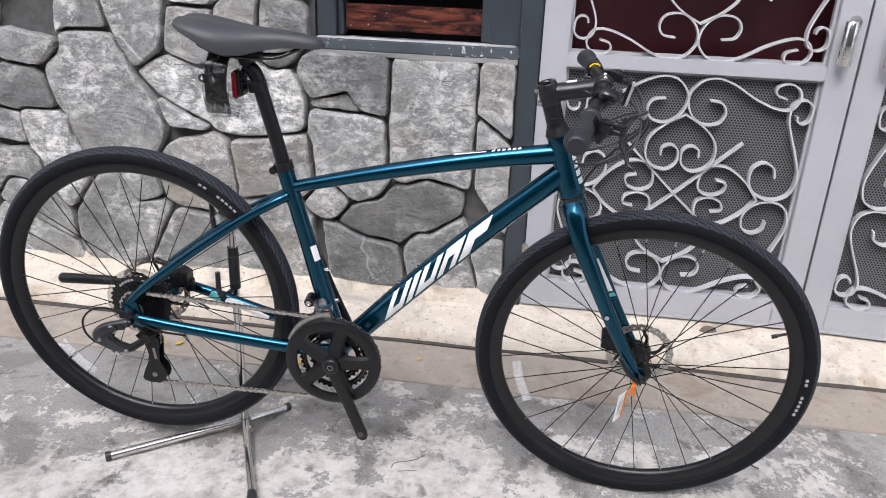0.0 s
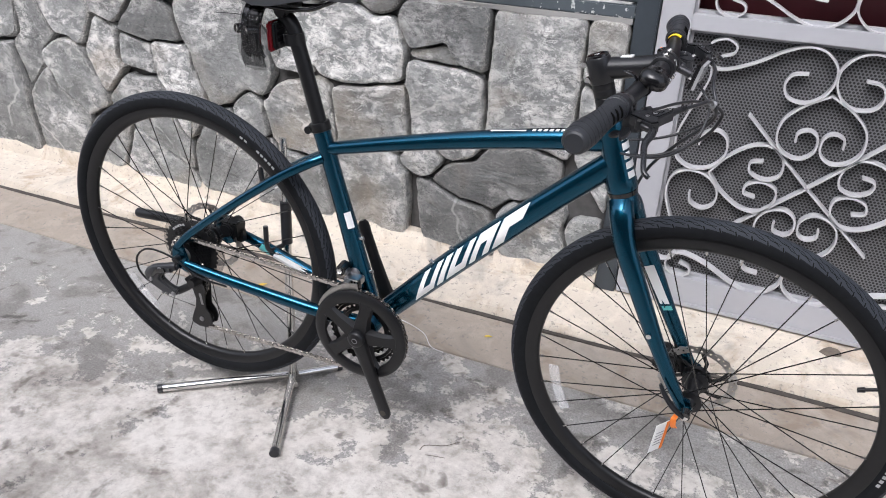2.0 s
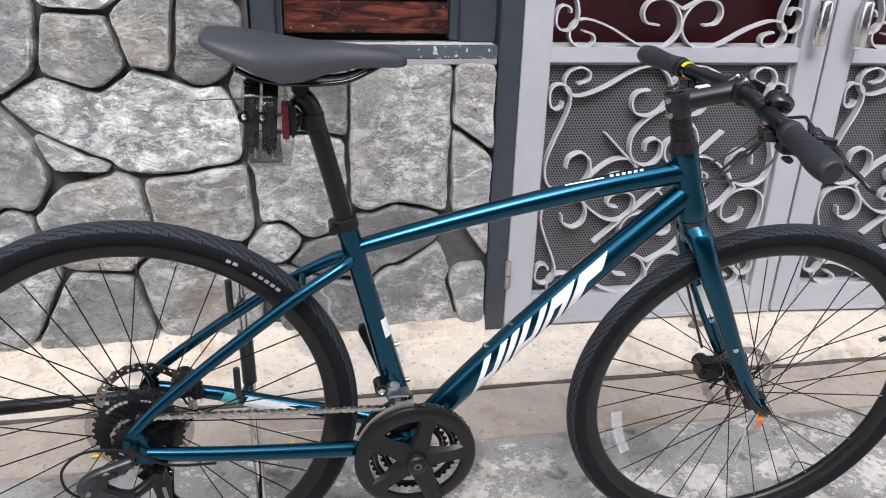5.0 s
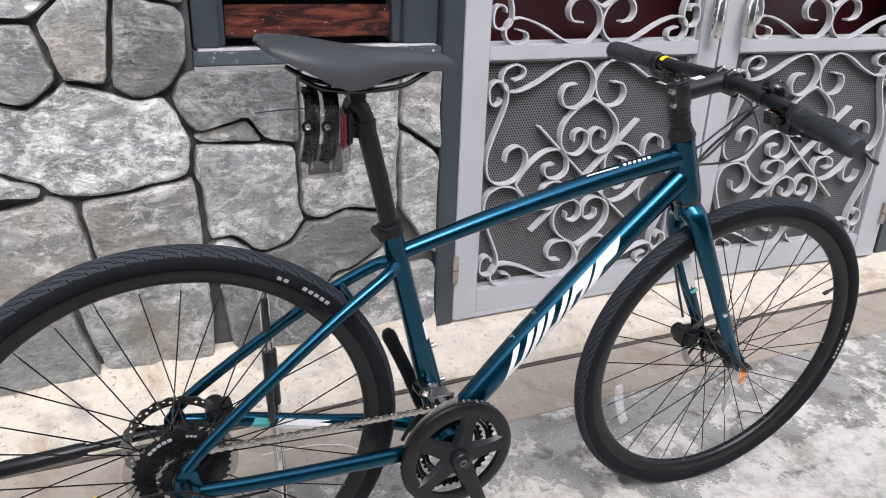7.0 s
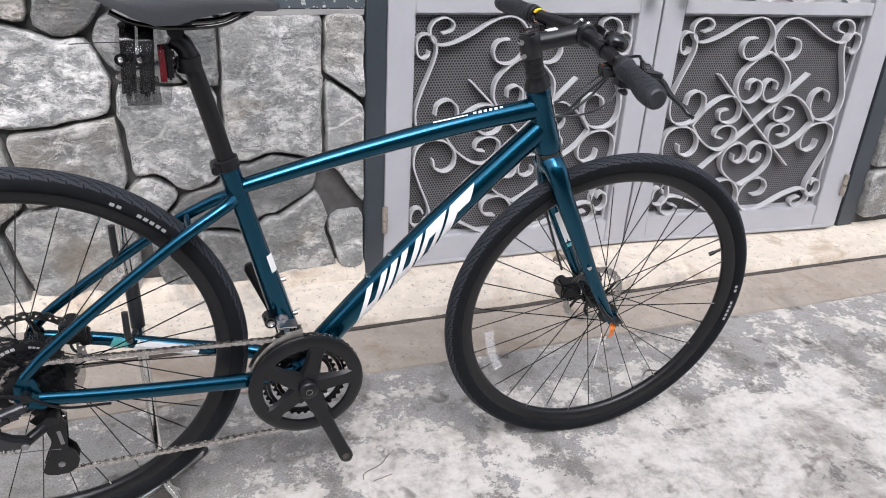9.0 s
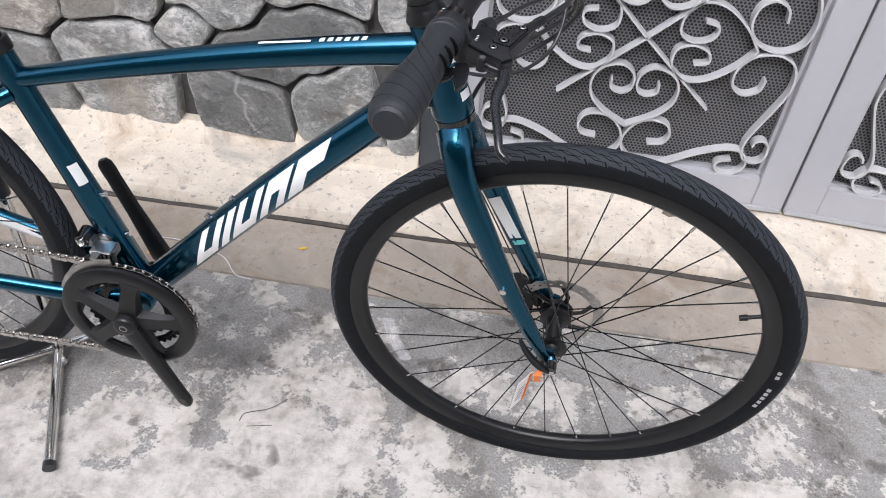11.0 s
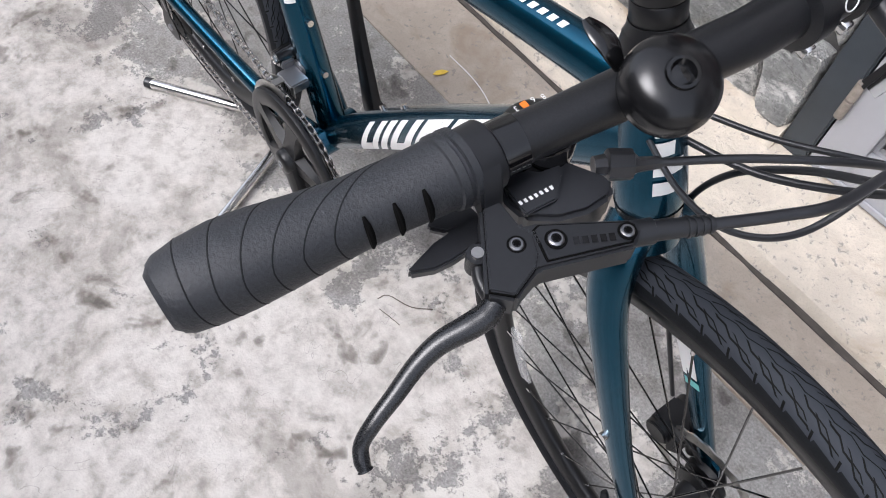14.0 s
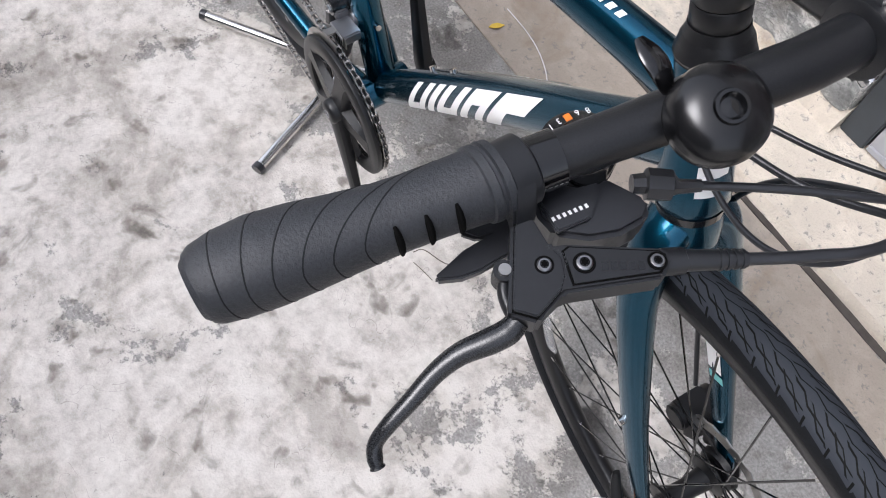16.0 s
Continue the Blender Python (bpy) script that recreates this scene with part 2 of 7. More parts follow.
def patched_material(name, base, warm, grime, bump):
    """Weathered plaster: warm ochre patches, grey grime, pits and fine grain."""
    m = bpy.data.materials.new(name)
    m.use_nodes = True
    n, l, b = nodes_of(m)
    co = n.new("ShaderNodeTexCoord")
    out = {}
    for k, s, d, dist in (("big", 4.2, 7, 0.6), ("mid", 17, 7, 0.6), ("pit", 70, 5, 0.3), ("fine", 300, 3, 0.0), ("warm", 6.5, 5, 0.8)):
        t = n.new("ShaderNodeTexNoise")
        t.inputs["Scale"].default_value, t.inputs["Detail"].default_value, t.inputs["Distortion"].default_value = s, d, dist
        t.inputs["Roughness"].default_value = 0.64
        l.new(co.outputs["Object"], t.inputs["Vector"])
        out[k] = t.outputs["Fac"]

    def layer(under, over, fac, lo, hi, most):
        r = ramp(n, [(lo, (0, 0, 0)), (hi, (most, most, most))])
        l.new(fac, r.inputs[0])
        x = n.new("ShaderNodeMix")
        x.data_type = "RGBA"
        l.new(r.outputs[0], x.inputs[0])
        if isinstance(under, tuple):
            x.inputs[6].default_value = (*under, 1)
        else:
            l.new(under, x.inputs[6])
        x.inputs[7].default_value = (*over, 1)
        return x.outputs[2]

    light = tuple(min(1, c * 1.14) for c in base)
    c = layer(base, light, out["mid"], 0.46, 0.62, 1.0)
    c = layer(c, warm, out["warm"], 0.53, 0.68, 0.85)
    c = layer(c, grime, out["big"], 0.56, 0.70, 0.8)
    c = layer(c, grime, out["pit"], 0.585, 0.66, 0.85)
    c = layer(c, tuple(v * 0.8 for v in base), out["fine"], 0.5, 0.75, 0.6)
    l.new(c, b.inputs["Base Color"])
    b.inputs["Roughness"].default_value = 0.9
    add = n.new("ShaderNodeMath")
    add.operation = "MULTIPLY_ADD"
    add.inputs[1].default_value = 0.5
    l.new(out["pit"], add.inputs[0])
    l.new(out["mid"], add.inputs[2])
    bp = n.new("ShaderNodeBump")
    bp.inputs["Distance"].default_value, bp.inputs["Strength"].default_value = bump, 0.7
    l.new(add.outputs[0], bp.inputs["Height"])
    l.new(bp.outputs[0], b.inputs["Normal"])
    return m


def mesh_sheet_material():
    """Grey sheet punched with small round holes in offset rows, 7.5 mm apart."""
    m = bpy.data.materials.new("punched_sheet")
    m.use_nodes = True
    n, l, b = nodes_of(m)
    co = n.new("ShaderNodeTexCoord")
    sep = n.new("ShaderNodeSeparateXYZ")
    l.new(co.outputs["Object"], sep.inputs[0])

    def calc(op, a, c=None, d=None):
        x = n.new("ShaderNodeMath")
        x.operation = op
        for i, v in enumerate((a, c, d)):
            if v is None:
                continue
            if isinstance(v, (int, float)):
                x.inputs[i].default_value = v
            else:
                l.new(v, x.inputs[i])
        return x.outputs[0]

    p = 0.0085
    best = None
    for o in (0.0, 0.5):
        u = calc("SUBTRACT", calc("FRACT", calc("MULTIPLY_ADD", sep.outputs["X"], 1 / p, o + 100)), 0.5)
        v = calc("SUBTRACT", calc("FRACT", calc("MULTIPLY_ADD", sep.outputs["Z"], 1 / (p * 1.73), o + 100)), 0.5)
        v = calc("MULTIPLY", v, 1.73)
        d = calc("SQRT", calc("ADD", calc("MULTIPLY", u, u), calc("MULTIPLY", v, v)))
        best = d if best is None else calc("MINIMUM", best, d)
    r = ramp(n, [(0.31, (0.003, 0.003, 0.003)), (0.36, (0.118, 0.117, 0.124))])
    l.new(best, r.inputs[0])
    l.new(r.outputs[0], b.inputs["Base Color"])
    b.inputs["Roughness"].default_value = 0.5
    return m


def tread_material():
    """Tyre rubber: zigzag cuts on the tread by the mesh's own map (u: round the wheel in repeats, v: across)."""
    m = material("tyre_rubber", (0.0072, 0.0080, 0.0096), 0.66, scale=90, vary=0.25, spec=0.16)
    n, l, b = nodes_of(m)
    uv = n.new("ShaderNodeUVMap")
    uv.uv_map = "tread"
    sep = n.new("ShaderNodeSeparateXYZ")
    l.new(uv.outputs[0], sep.inputs[0])

    def calc(op, a, c=0.0, d=None):
        x = n.new("ShaderNodeMath")
        x.operation = op
        for i, v in enumerate((a, c, d)):
            if v is None:
                continue
            if isinstance(v, (int, float)):
                x.inputs[i].default_value = v
            else:
                l.new(v, x.inputs[i])
        return x.outputs[0]

    u, v = sep.outputs["X"], sep.outputs["Y"]
    lane = calc("ABSOLUTE", v)
    # long slanted zigzag cuts that overlap from crown to shoulder, a short tick across the shoulder at the root of each
    side = calc("MULTIPLY", calc("GREATER_THAN", v, 0.0), 0.5)
    uu = calc("ADD", u, side)
    kink = calc("PINGPONG", calc("MULTIPLY", uu, 3.0), 1.0)
    saw = calc("FRACT", calc("ADD", uu, 0.04))

    def near(x, half):
        return calc("LESS_THAN", calc("ABSOLUTE", x), half)

    def across(lo, hi):
        return calc("MULTIPLY", calc("GREATER_THAN", lane, lo), calc("LESS_THAN", lane, hi))

    slant = calc("MULTIPLY_ADD", kink, 0.24, calc("MULTIPLY_ADD", lane, 2.3, uu))
    long_cut = calc("MULTIPLY", near(calc("SUBTRACT", calc("FRACT", slant), 0.5), 0.085), across(0.14, 0.92))
    slant2 = calc("MULTIPLY_ADD", kink, -0.20, calc("MULTIPLY_ADD", lane, 2.3, calc("ADD", uu, 0.5)))
    short_cut = calc("MULTIPLY", near(calc("SUBTRACT", calc("FRACT", slant2), 0.5), 0.060), across(0.30, 0.74))
    tick = calc("MULTIPLY", near(calc("SUBTRACT", calc("FRACT", calc("MULTIPLY_ADD", lane, 0.35, calc("ADD", uu, 0.06))), 0.5), 0.045), across(0.80, 1.16))
    crown = near(calc("SUBTRACT", v, calc("MULTIPLY_ADD", calc("PINGPONG", calc("MULTIPLY", u, 2.0), 1.0), 0.14, -0.07)), 0.022)
    cut = calc("MAXIMUM", calc("MAXIMUM", crown, long_cut), calc("MAXIMUM", short_cut, tick))
    band = calc("LESS_THAN", lane, calc("MULTIPLY_ADD", saw, -0.16, 1.16))
    mix = n.new("ShaderNodeMix")
    mix.data_type = "RGBA"
    src = b.inputs["Base Color"].links[0].from_socket
    worn = n.new("ShaderNodeMix")
    worn.data_type = "RGBA"
    worn.inputs[7].default_value = (0.034, 0.038, 0.046, 1)
    l.new(band, worn.inputs[0])
    l.new(src, worn.inputs[6])
    # near-black in the cuts paints the shade inside them
    mix.inputs[7].default_value = (0.002, 0.002, 0.002, 1)
    l.new(cut, mix.inputs[0])
    l.new(worn.outputs[2], mix.inputs[6])
    l.new(mix.outputs[2], b.inputs["Base Color"])
    bp = n.new("ShaderNodeBump")
    bp.inputs["Distance"].default_value, bp.inputs["Strength"].default_value = 0.002, 1.0
    bp.invert = True
    l.new(cut, bp.inputs["Height"])
    l.new(bp.outputs[0], b.inputs["Normal"])
    return m


def board_material():
    """Varnished red-brown board: grain drawn out along it, dull cloudy patches, a few specks of old paint."""
    m = material("worn_red_brown_board", (0.05, 0.015, 0.010), 0.24, coat=0.3)
    n, l, b = nodes_of(m)
    co = n.new("ShaderNodeTexCoord")
    c = None
    for k, (size, sc, stops) in enumerate((((1, 1, 5), 9, [(0.36, (0.024, 0.010, 0.010)), (0.52, (0.062, 0.020, 0.015)), (0.66, (0.15, 0.044, 0.026))]), ((1, 1, 9), 40, [(0.35, (0.62, 0.60, 0.60)), (0.6, (1, 1, 1))]))):
        mp = n.new("ShaderNodeMapping")
        mp.inputs["Scale"].default_value = size
        l.new(co.outputs["Object"], mp.inputs["Vector"])
        t = n.new("ShaderNodeTexNoise")
        t.inputs["Scale"].default_value, t.inputs["Detail"].default_value, t.inputs["Distortion"].default_value = sc, 5, 1.2
        l.new(mp.outputs[0], t.inputs["Vector"])
        r = ramp(n, stops)
        l.new(t.outputs["Fac"], r.inputs[0])
        if c is None:
            c = r.outputs[0]
        else:
            x = n.new("ShaderNodeMix")
            x.data_type, x.blend_type = "RGBA", "MULTIPLY"
            x.inputs[0].default_value = 1.0
            l.new(c, x.inputs[6])
            l.new(r.outputs[0], x.inputs[7])
            c = x.outputs[2]
    t = n.new("ShaderNodeTexNoise")
    t.inputs["Scale"].default_value, t.inputs["Detail"].default_value = 170, 2
    l.new(co.outputs["Object"], t.inputs["Vector"])
    r = ramp(n, [(0.735, (0, 0, 0)), (0.75, (1, 1, 1))])
    l.new(t.outputs["Fac"], r.inputs[0])
    x = n.new("ShaderNodeMix")
    x.data_type = "RGBA"
    l.new(r.outputs[0], x.inputs[0])
    l.new(c, x.inputs[6])
    x.inputs[7].default_value = (0.55, 0.54, 0.52, 1)
    l.new(x.outputs[2], b.inputs["Base Color"])
    return m


def tag_material():
    return material("white_card", (0.82, 0.82, 0.80), 0.6, scale=30, vary=0.04)


MAT = dict(
    stone=stone_material("schist_stone"),
    stone_pale=stone_material("pale_veined_schist_stone", 1.1, 1.3, 0.13, 0.1),
    stone_tan=stone_material("tan_schist_stone", 0.95, 1.2, 0.0, 0.42),
    stone_dark=stone_material("dark_schist_stone", 0.58, 0.74, -0.05, 0.05),
    mortar=material("dark_mortar", (0.072, 0.070, 0.068), 0.95, scale=30, vary=0.45, bump=0.006),
    ground=ground_material(),
    cream=patched_material("weathered_cream_plaster", (0.56, 0.50, 0.415), (0.36, 0.275, 0.19), (0.25, 0.235, 0.215), 0.007),
    brown=patched_material("brown_concrete", (0.32, 0.275, 0.23), (0.235, 0.185, 0.14), (0.20, 0.187, 0.172), 0.004),
    gap=material("dark_joint", (0.06, 0.052, 0.045), 1.0, scale=40, vary=0.4, bump=0.003),
    grey=material("grey_gate_paint", (0.360, 0.362, 0.378), 0.42, scale=6, vary=0.07, bump=0.0006),
    iron=material("grey_iron_paint", (0.45, 0.448, 0.455), 0.38, scale=14, vary=0.08),
    sheet=mesh_sheet_material(),
    slate=material("slate_blue_paint", (0.036, 0.044, 0.052), 0.36, scale=9, vary=0.22, bump=0.0006),
    redwood=material("red_varnished_wood", (0.030, 0.0042, 0.0065), 0.34, scale=5, vary=0.3, coat=0.12),
    board=board_material(),
    black=material("black_plastic", (0.0165, 0.0175, 0.0205), 0.33, scale=60, vary=0.2, spec=0.6),
    gloss=material("black_gloss", (0.004, 0.004, 0.0045), 0.13, spec=0.55, coat=0.3),
    anod=material("black_anodised", (0.0085, 0.0090, 0.0104), 0.33, scale=900, vary=0.45, bump=0.00010, spec=0.5),
    rubber=tread_material(),
    grip=material("grip_rubber", (0.0200, 0.0222, 0.0262), 0.47, scale=700, vary=0.35, bump=0.0004, spec=0.5),
    groove=material("grip_groove_shade", (0.0060, 0.0066, 0.0078), 0.7, spec=0.3),
    cast=material("polished_black_blade", (0.009, 0.0098, 0.0115), 0.27, scale=200, vary=0.2, spec=0.6),
    saddle=material("saddle_cover", (0.036, 0.038, 0.042), 0.52, scale=220, vary=0.15, bump=0.0001),
    paint=material("teal_candy_paint", (0.0013, 0.062, 0.111), 0.26, metal=0.95, coat=0.45),
    white=material("white_decal", (0.80, 0.80, 0.79), 0.35, coat=0.4),
    mint=material("mint_decal", (0.10, 0.42, 0.42), 0.35, coat=0.4),
    chrome=material("polished_steel", (0.70, 0.69, 0.67), 0.16, metal=1.0, scale=30, vary=0.12),
    steel=material("brushed_steel", (0.42, 0.41, 0.39), 0.33, metal=1.0, scale=80, vary=0.2),
    chain=material("oiled_chain_steel", (0.50, 0.48, 0.455), 0.24, metal=1.0, scale=150, vary=0.5),
    orange=material("orange_plastic", (0.80, 0.20, 0.02), 0.45),
    red=material("red_lens", (0.20, 0.005, 0.010), 0.15, coat=0.6),
    yellow=material("yellow_decal", (0.85, 0.60, 0.02), 0.4),
    card=tag_material(),
    ink=material("grey_ink", (0.25, 0.25, 0.27), 0.6),
    leaf=material("dry_leaf", (0.115, 0.095, 0.075), 0.8, scale=60, vary=0.3),
    fresh=material("yellow_leaf", (0.62, 0.42, 0.05), 0.6, scale=60, vary=0.2),
    brick=material("plain_render", (0.30, 0.295, 0.285), 0.9, scale=3, vary=0.1, bump=0.003),
    unseen_wall=material("unseen_wall_dark", (0.17, 0.165, 0.16), 0.9, scale=3, vary=0.2, bump=0.003),
    pale_tone=material("pale_sill_grey", (0.35, 0.345, 0.34), 0.9, scale=60, vary=0.3, bump=0.002),
    rust=material("worn_hinge_metal", (0.34, 0.30, 0.26), 0.6, metal=0.5, scale=60, vary=0.4),
    dull=material("dull_screw_steel", (0.34, 0.34, 0.35), 0.32, metal=1.0),
    satin=material("satin_black", (0.0058, 0.0060, 0.0068), 0.36, scale=60, vary=0.2, spec=0.4),
    enamel=material("black_enamel", (0.005, 0.005, 0.0056), 0.24, spec=0.55),
    lever=material("cast_black_lever", (0.0092, 0.0100, 0.0120), 0.38, scale=300, vary=0.2, spec=0.55),
    # near-black for stripes, and for shade painted into slots, seams, sockets and the window
    dark=material("shade_and_stripe_black", (0.0015, 0.0015, 0.0015), 0.8, spec=0.1),
    thread=material("pale_thread", (0.62, 0.60, 0.60), 0.7),
    mark=material("faded_sidewall_print", (0.36, 0.36, 0.36), 0.7),
    clear=None,
)


def clear_material(name, alpha, tone=0.85):
    m = bpy.data.materials.new(name)
    m.use_nodes = True
    n, l, b = nodes_of(m)
    b.inputs["Base Color"].default_value = (tone, tone * 1.01, tone * 1.02, 1)
    b.inputs["Roughness"].default_value = 0.12
    b.inputs["Alpha"].default_value = alpha
    return m


def worn_paint(name, base, chip):
    """Painted wood with small chips down to pale filler, gathered in patches."""
    m = material(name, base, 0.42, scale=9, vary=0.25, bump=0.0006)
    n, l, b = nodes_of(m)
    co = n.new("ShaderNodeTexCoord")
    fac = []
    for sc, lo, hi in ((75, 0.60, 0.64), (9, 0.47, 0.58)):
        t = n.new("ShaderNodeTexNoise")
        t.inputs["Scale"].default_value, t.inputs["Detail"].default_value = sc, 6
        l.new(co.outputs["Object"], t.inputs["Vector"])
        r = ramp(n, [(lo, (0, 0, 0)), (hi, (1, 1, 1))])
        l.new(t.outputs["Fac"], r.inputs[0])
        fac.append(r.outputs[0])
    both = n.new("ShaderNodeMath")
    both.operation = "MULTIPLY"
    l.new(fac[0], both.inputs[0])
    l.new(fac[1], both.inputs[1])
    mix = n.new("ShaderNodeMix")
    mix.data_type = "RGBA"
    l.new(both.outputs[0], mix.inputs[0])
    l.new(b.inputs["Base Color"].links[0].from_socket, mix.inputs[6])
    mix.inputs[7].default_value = (*chip, 1)
    l.new(mix.outputs[2], b.inputs["Base Color"])
    return m


MAT["worn_slate"] = worn_paint("worn_slate_paint", (0.060, 0.072, 0.082), (0.50, 0.50, 0.49))
MAT["clear"] = clear_material("clear_plastic", 0.22)
MAT["prism"] = clear_material("clear_prism_plastic", 0.6, 0.5)
MAT["smoke"] = clear_material("dusty_film", 0.4, 0.02)
MAT["bag"] = clear_material("clear_bag_film", 0.22, 0.03)
MAT["film"] = clear_material("clear_film", 0.24, 0.03)


# ---- mesh helpers ----
class Shape:
    """Vertices and faces gathered into one mesh."""

    def __init__(self):
        self.v, self.f = [], []

    def add(self, verts, faces, m=None):
        k = len(self.v)
        self.v += [tuple((m @ Vector(p)) if m else p) for p in verts]
        self.f += [tuple(i + k for i in f) for f in faces]
        return self

    def ring_skin(self, rings, closed=False, caps=True):
        n = len(rings[0])
        verts = [p for r in rings for p in r]
        faces = []
        last = len(rings) if closed else len(rings) - 1
        for i in range(last):
            a, b = i * n, ((i + 1) % len(rings)) * n
            for j in range(n):
                k = (j + 1) % n
                faces.append((a + j, a + k, b + k, b + j))
        if caps and not closed:
            faces.append(tuple(reversed(range(n))))
            faces.append(tuple(range((len(rings) - 1) * n, len(rings) * n)))
        return self.add(verts, faces)

    def box(self, c, s, m=None):
        x, y, z = (d / 2 for d in s)
        vs = [(c[0] + a * x, c[1] + b * y, c[2] + d * z) for a in (-1, 1) for b in (-1, 1) for d in (-1, 1)]
        return self.add(vs, [(0, 1, 3, 2), (4, 6, 7, 5), (0, 4, 5, 1), (2, 3, 7, 6), (0, 2, 6, 4), (1, 5, 7, 3)], m)

    def tube(self, pts, r, n=16, squash=1.0, side=(0, 1, 0), caps=True, closed=False):
        """A tube along points. r: one radius or one for each point; squash: height over width across the side."""
        P = [Vector(p) for p in pts]
        R = list(r) if isinstance(r, (list, tuple)) else [r] * len(P)
        S = list(squash) if isinstance(squash, (list, tuple)) else [squash] * len(P)
        rings = []
        for i, p in enumerate(P):
            if closed:
                t = P[(i + 1) % len(P)] - P[i - 1]
            else:
                t = P[min(i + 1, len(P) - 1)] - P[max(i - 1, 0)]
            t.normalize()
            u = Vector(side)
            u = (u - t * u.dot(t))
            if u.length < 1e-4:
                u = t.orthogonal()
            u.normalize()
            w = t.cross(u)
            rings.append([p + u * (R[i] * math.cos(a)) + w * (R[i] * S[i] * math.sin(a)) for a in (2 * math.pi * k / n for k in range(n))])
        return self.ring_skin(rings, closed, caps)

    def lathe(self, profile, c, axis=(0, 1, 0), n=48, closed=False):
        """profile: (along the axis, radius) pairs, turned round the axis through c."""
        a = Vector(axis).normalized()
        u = a.orthogonal().normalized()
        if abs(a.y) > 0.99:
            u = Vector((1, 0, 0))
        w = a.cross(u)
        c = Vector(c)
        verts, faces = [], []
        k = len(profile)
        for i in range(n):
            d = u * math.cos(2 * math.pi * i / n) + w * math.sin(2 * math.pi * i / n)
            verts += [c + a * h + d * r for h, r in profile]
        for i in range(n):
            a0, b0 = i * k, ((i + 1) % n) * k
            for j in range(k if closed else k - 1):
                q = (j + 1) % k
                faces.append((a0 + j, b0 + j, b0 + q, a0 + q))
        return self.add(verts, faces)

    def strip(self, pts, width, thick, along=(0, 1, 0)):
        """A flat bar that bends along points in a plane; its broad side lies along the given direction."""
        P = [Vector(p) for p in pts]
        d = Vector(along).normalized()
        rings = []
        for i, p in enumerate(P):
            t = (P[min(i + 1, len(P) - 1)] - P[max(i - 1, 0)]).normalized()
            u = t.cross(d).normalized() * (thick / 2)
            w = d * (width / 2)
            rings.append([p - w - u, p - w + u, p + w + u, p + w - u])
        return self.ring_skin(rings)


def smooth_line(pts, steps=6):
    """A smooth line through the points."""
    P = [Vector(p) for p in pts]
    if len(P) < 3:
        return P
    Q = [P[0] * 2 - P[1]] + P + [P[-1] * 2 - P[-2]]
    out = []
    for i in range(1, len(Q) - 2):
        for k in range(steps):
            t = k / steps
            a, b, c, d = Q[i - 1:i + 3]
            out.append(0.5 * ((2 * b) + (c - a) * t + (2 * a - 5 * b + 4 * c - d) * t * t + (3 * b - a - 3 * c + d) * t ** 3))
    out.append(P[-1])
    return out


def part(name, sh, mat, parent=None, label="", smooth=True, xf=None, bevel=0.0, recalc=True, uv=None):
    """Links a shape as one mesh object under a thing or a part."""
    me = bpy.data.meshes.new(name)
    vs = [tuple(xf @ Vector(v)) for v in sh.v] if xf else sh.v
    me.from_pydata(vs, [], sh.f)
    if recalc or bevel:
        bm = bmesh.new()
        bm.from_mesh(me)
        bmesh.ops.recalc_face_normals(bm, faces=bm.faces)
        if bevel:
            edges = [e for e in bm.edges if len(e.link_faces) == 2 and e.calc_face_angle(0) > 0.6]
            bmesh.ops.bevel(bm, geom=edges, offset=bevel, segments=2, affect="EDGES", clamp_overlap=True)
        bm.to_mesh(me)
        bm.free()
    if uv is not None:
        lay = me.uv_layers.new(name="tread")
        lay.data.foreach_set("uv", np.array(uv, dtype=np.float32).ravel())
    me.materials.append(mat)
    if smooth:
        me.shade_smooth()
        me.set_sharp_from_angle(angle=radians(38))
    ob = new(name, me)
    if parent:
        ob.parent = parent
    if label:
        tagged(ob, label)
    return ob


def structure(ob, label, category):
    return tagged(ob, label, category, kind="structure")


# ---- ground, ledge, walls ----
WALL_Y = 0.80
sh = Shape()
xs = [-60, -20, -8, -4] + [-2.6 + 6.2 * i / 40 for i in range(41)] + [5, 9, 20, 60]
ys = [-60, -20, -8, -4, -2.8] + [-2.2 + 2.55 * i / 30 for i in range(31)] + [0.56, 0.9, 6, 20, 60]
for y in ys:
    for x in xs:
        near = -2.5 < x < 3.5 and -2.2 < y < 0.36
        fall = 0.012 * min(1, max(0, (x - 0.45) / 0.5)) * min(1, max(0, (0.33 - y) / 0.22))
        sh.v.append((x, y, 0.0015 * noise.noise((x * 3, y * 3, 0)) - fall if near else -0.002 - fall if y < 0.5 else -0.02))
w = len(xs)
sh.f = [(j * w + i, j * w + i + 1, (j + 1) * w + i + 1, (j + 1) * w + i) for j in range(len(ys) - 1) for i in range(w - 1)]
structure(part("ground", sh, MAT["ground"], recalc=False), "worn grey cement alley with pale flaking patches", "ground")


def wavy_bar(x0, x1, section, step=0.05, wob=0.003, seed=0):
    """A long cast strip along x with slightly uneven edges. section: (y, z) points round it."""
    s = Shape()
    rings, x = [], x0
    n = int((x1 - x0) / step)
    for i in range(n + 1):
        x = x0 + (x1 - x0) * i / n
        rings.append([(x, y + wob * noise.noise((x * 4, j * 3.1, seed)) + wob * 0.6 * noise.noise((x * 17, j, seed)), z + (0.8 * wob * noise.noise((x * 5, j * 1.7, seed + 9)) if z > 0 else 0)) for j, (y, z) in enumerate(section)])
    return s.ring_skin(rings)


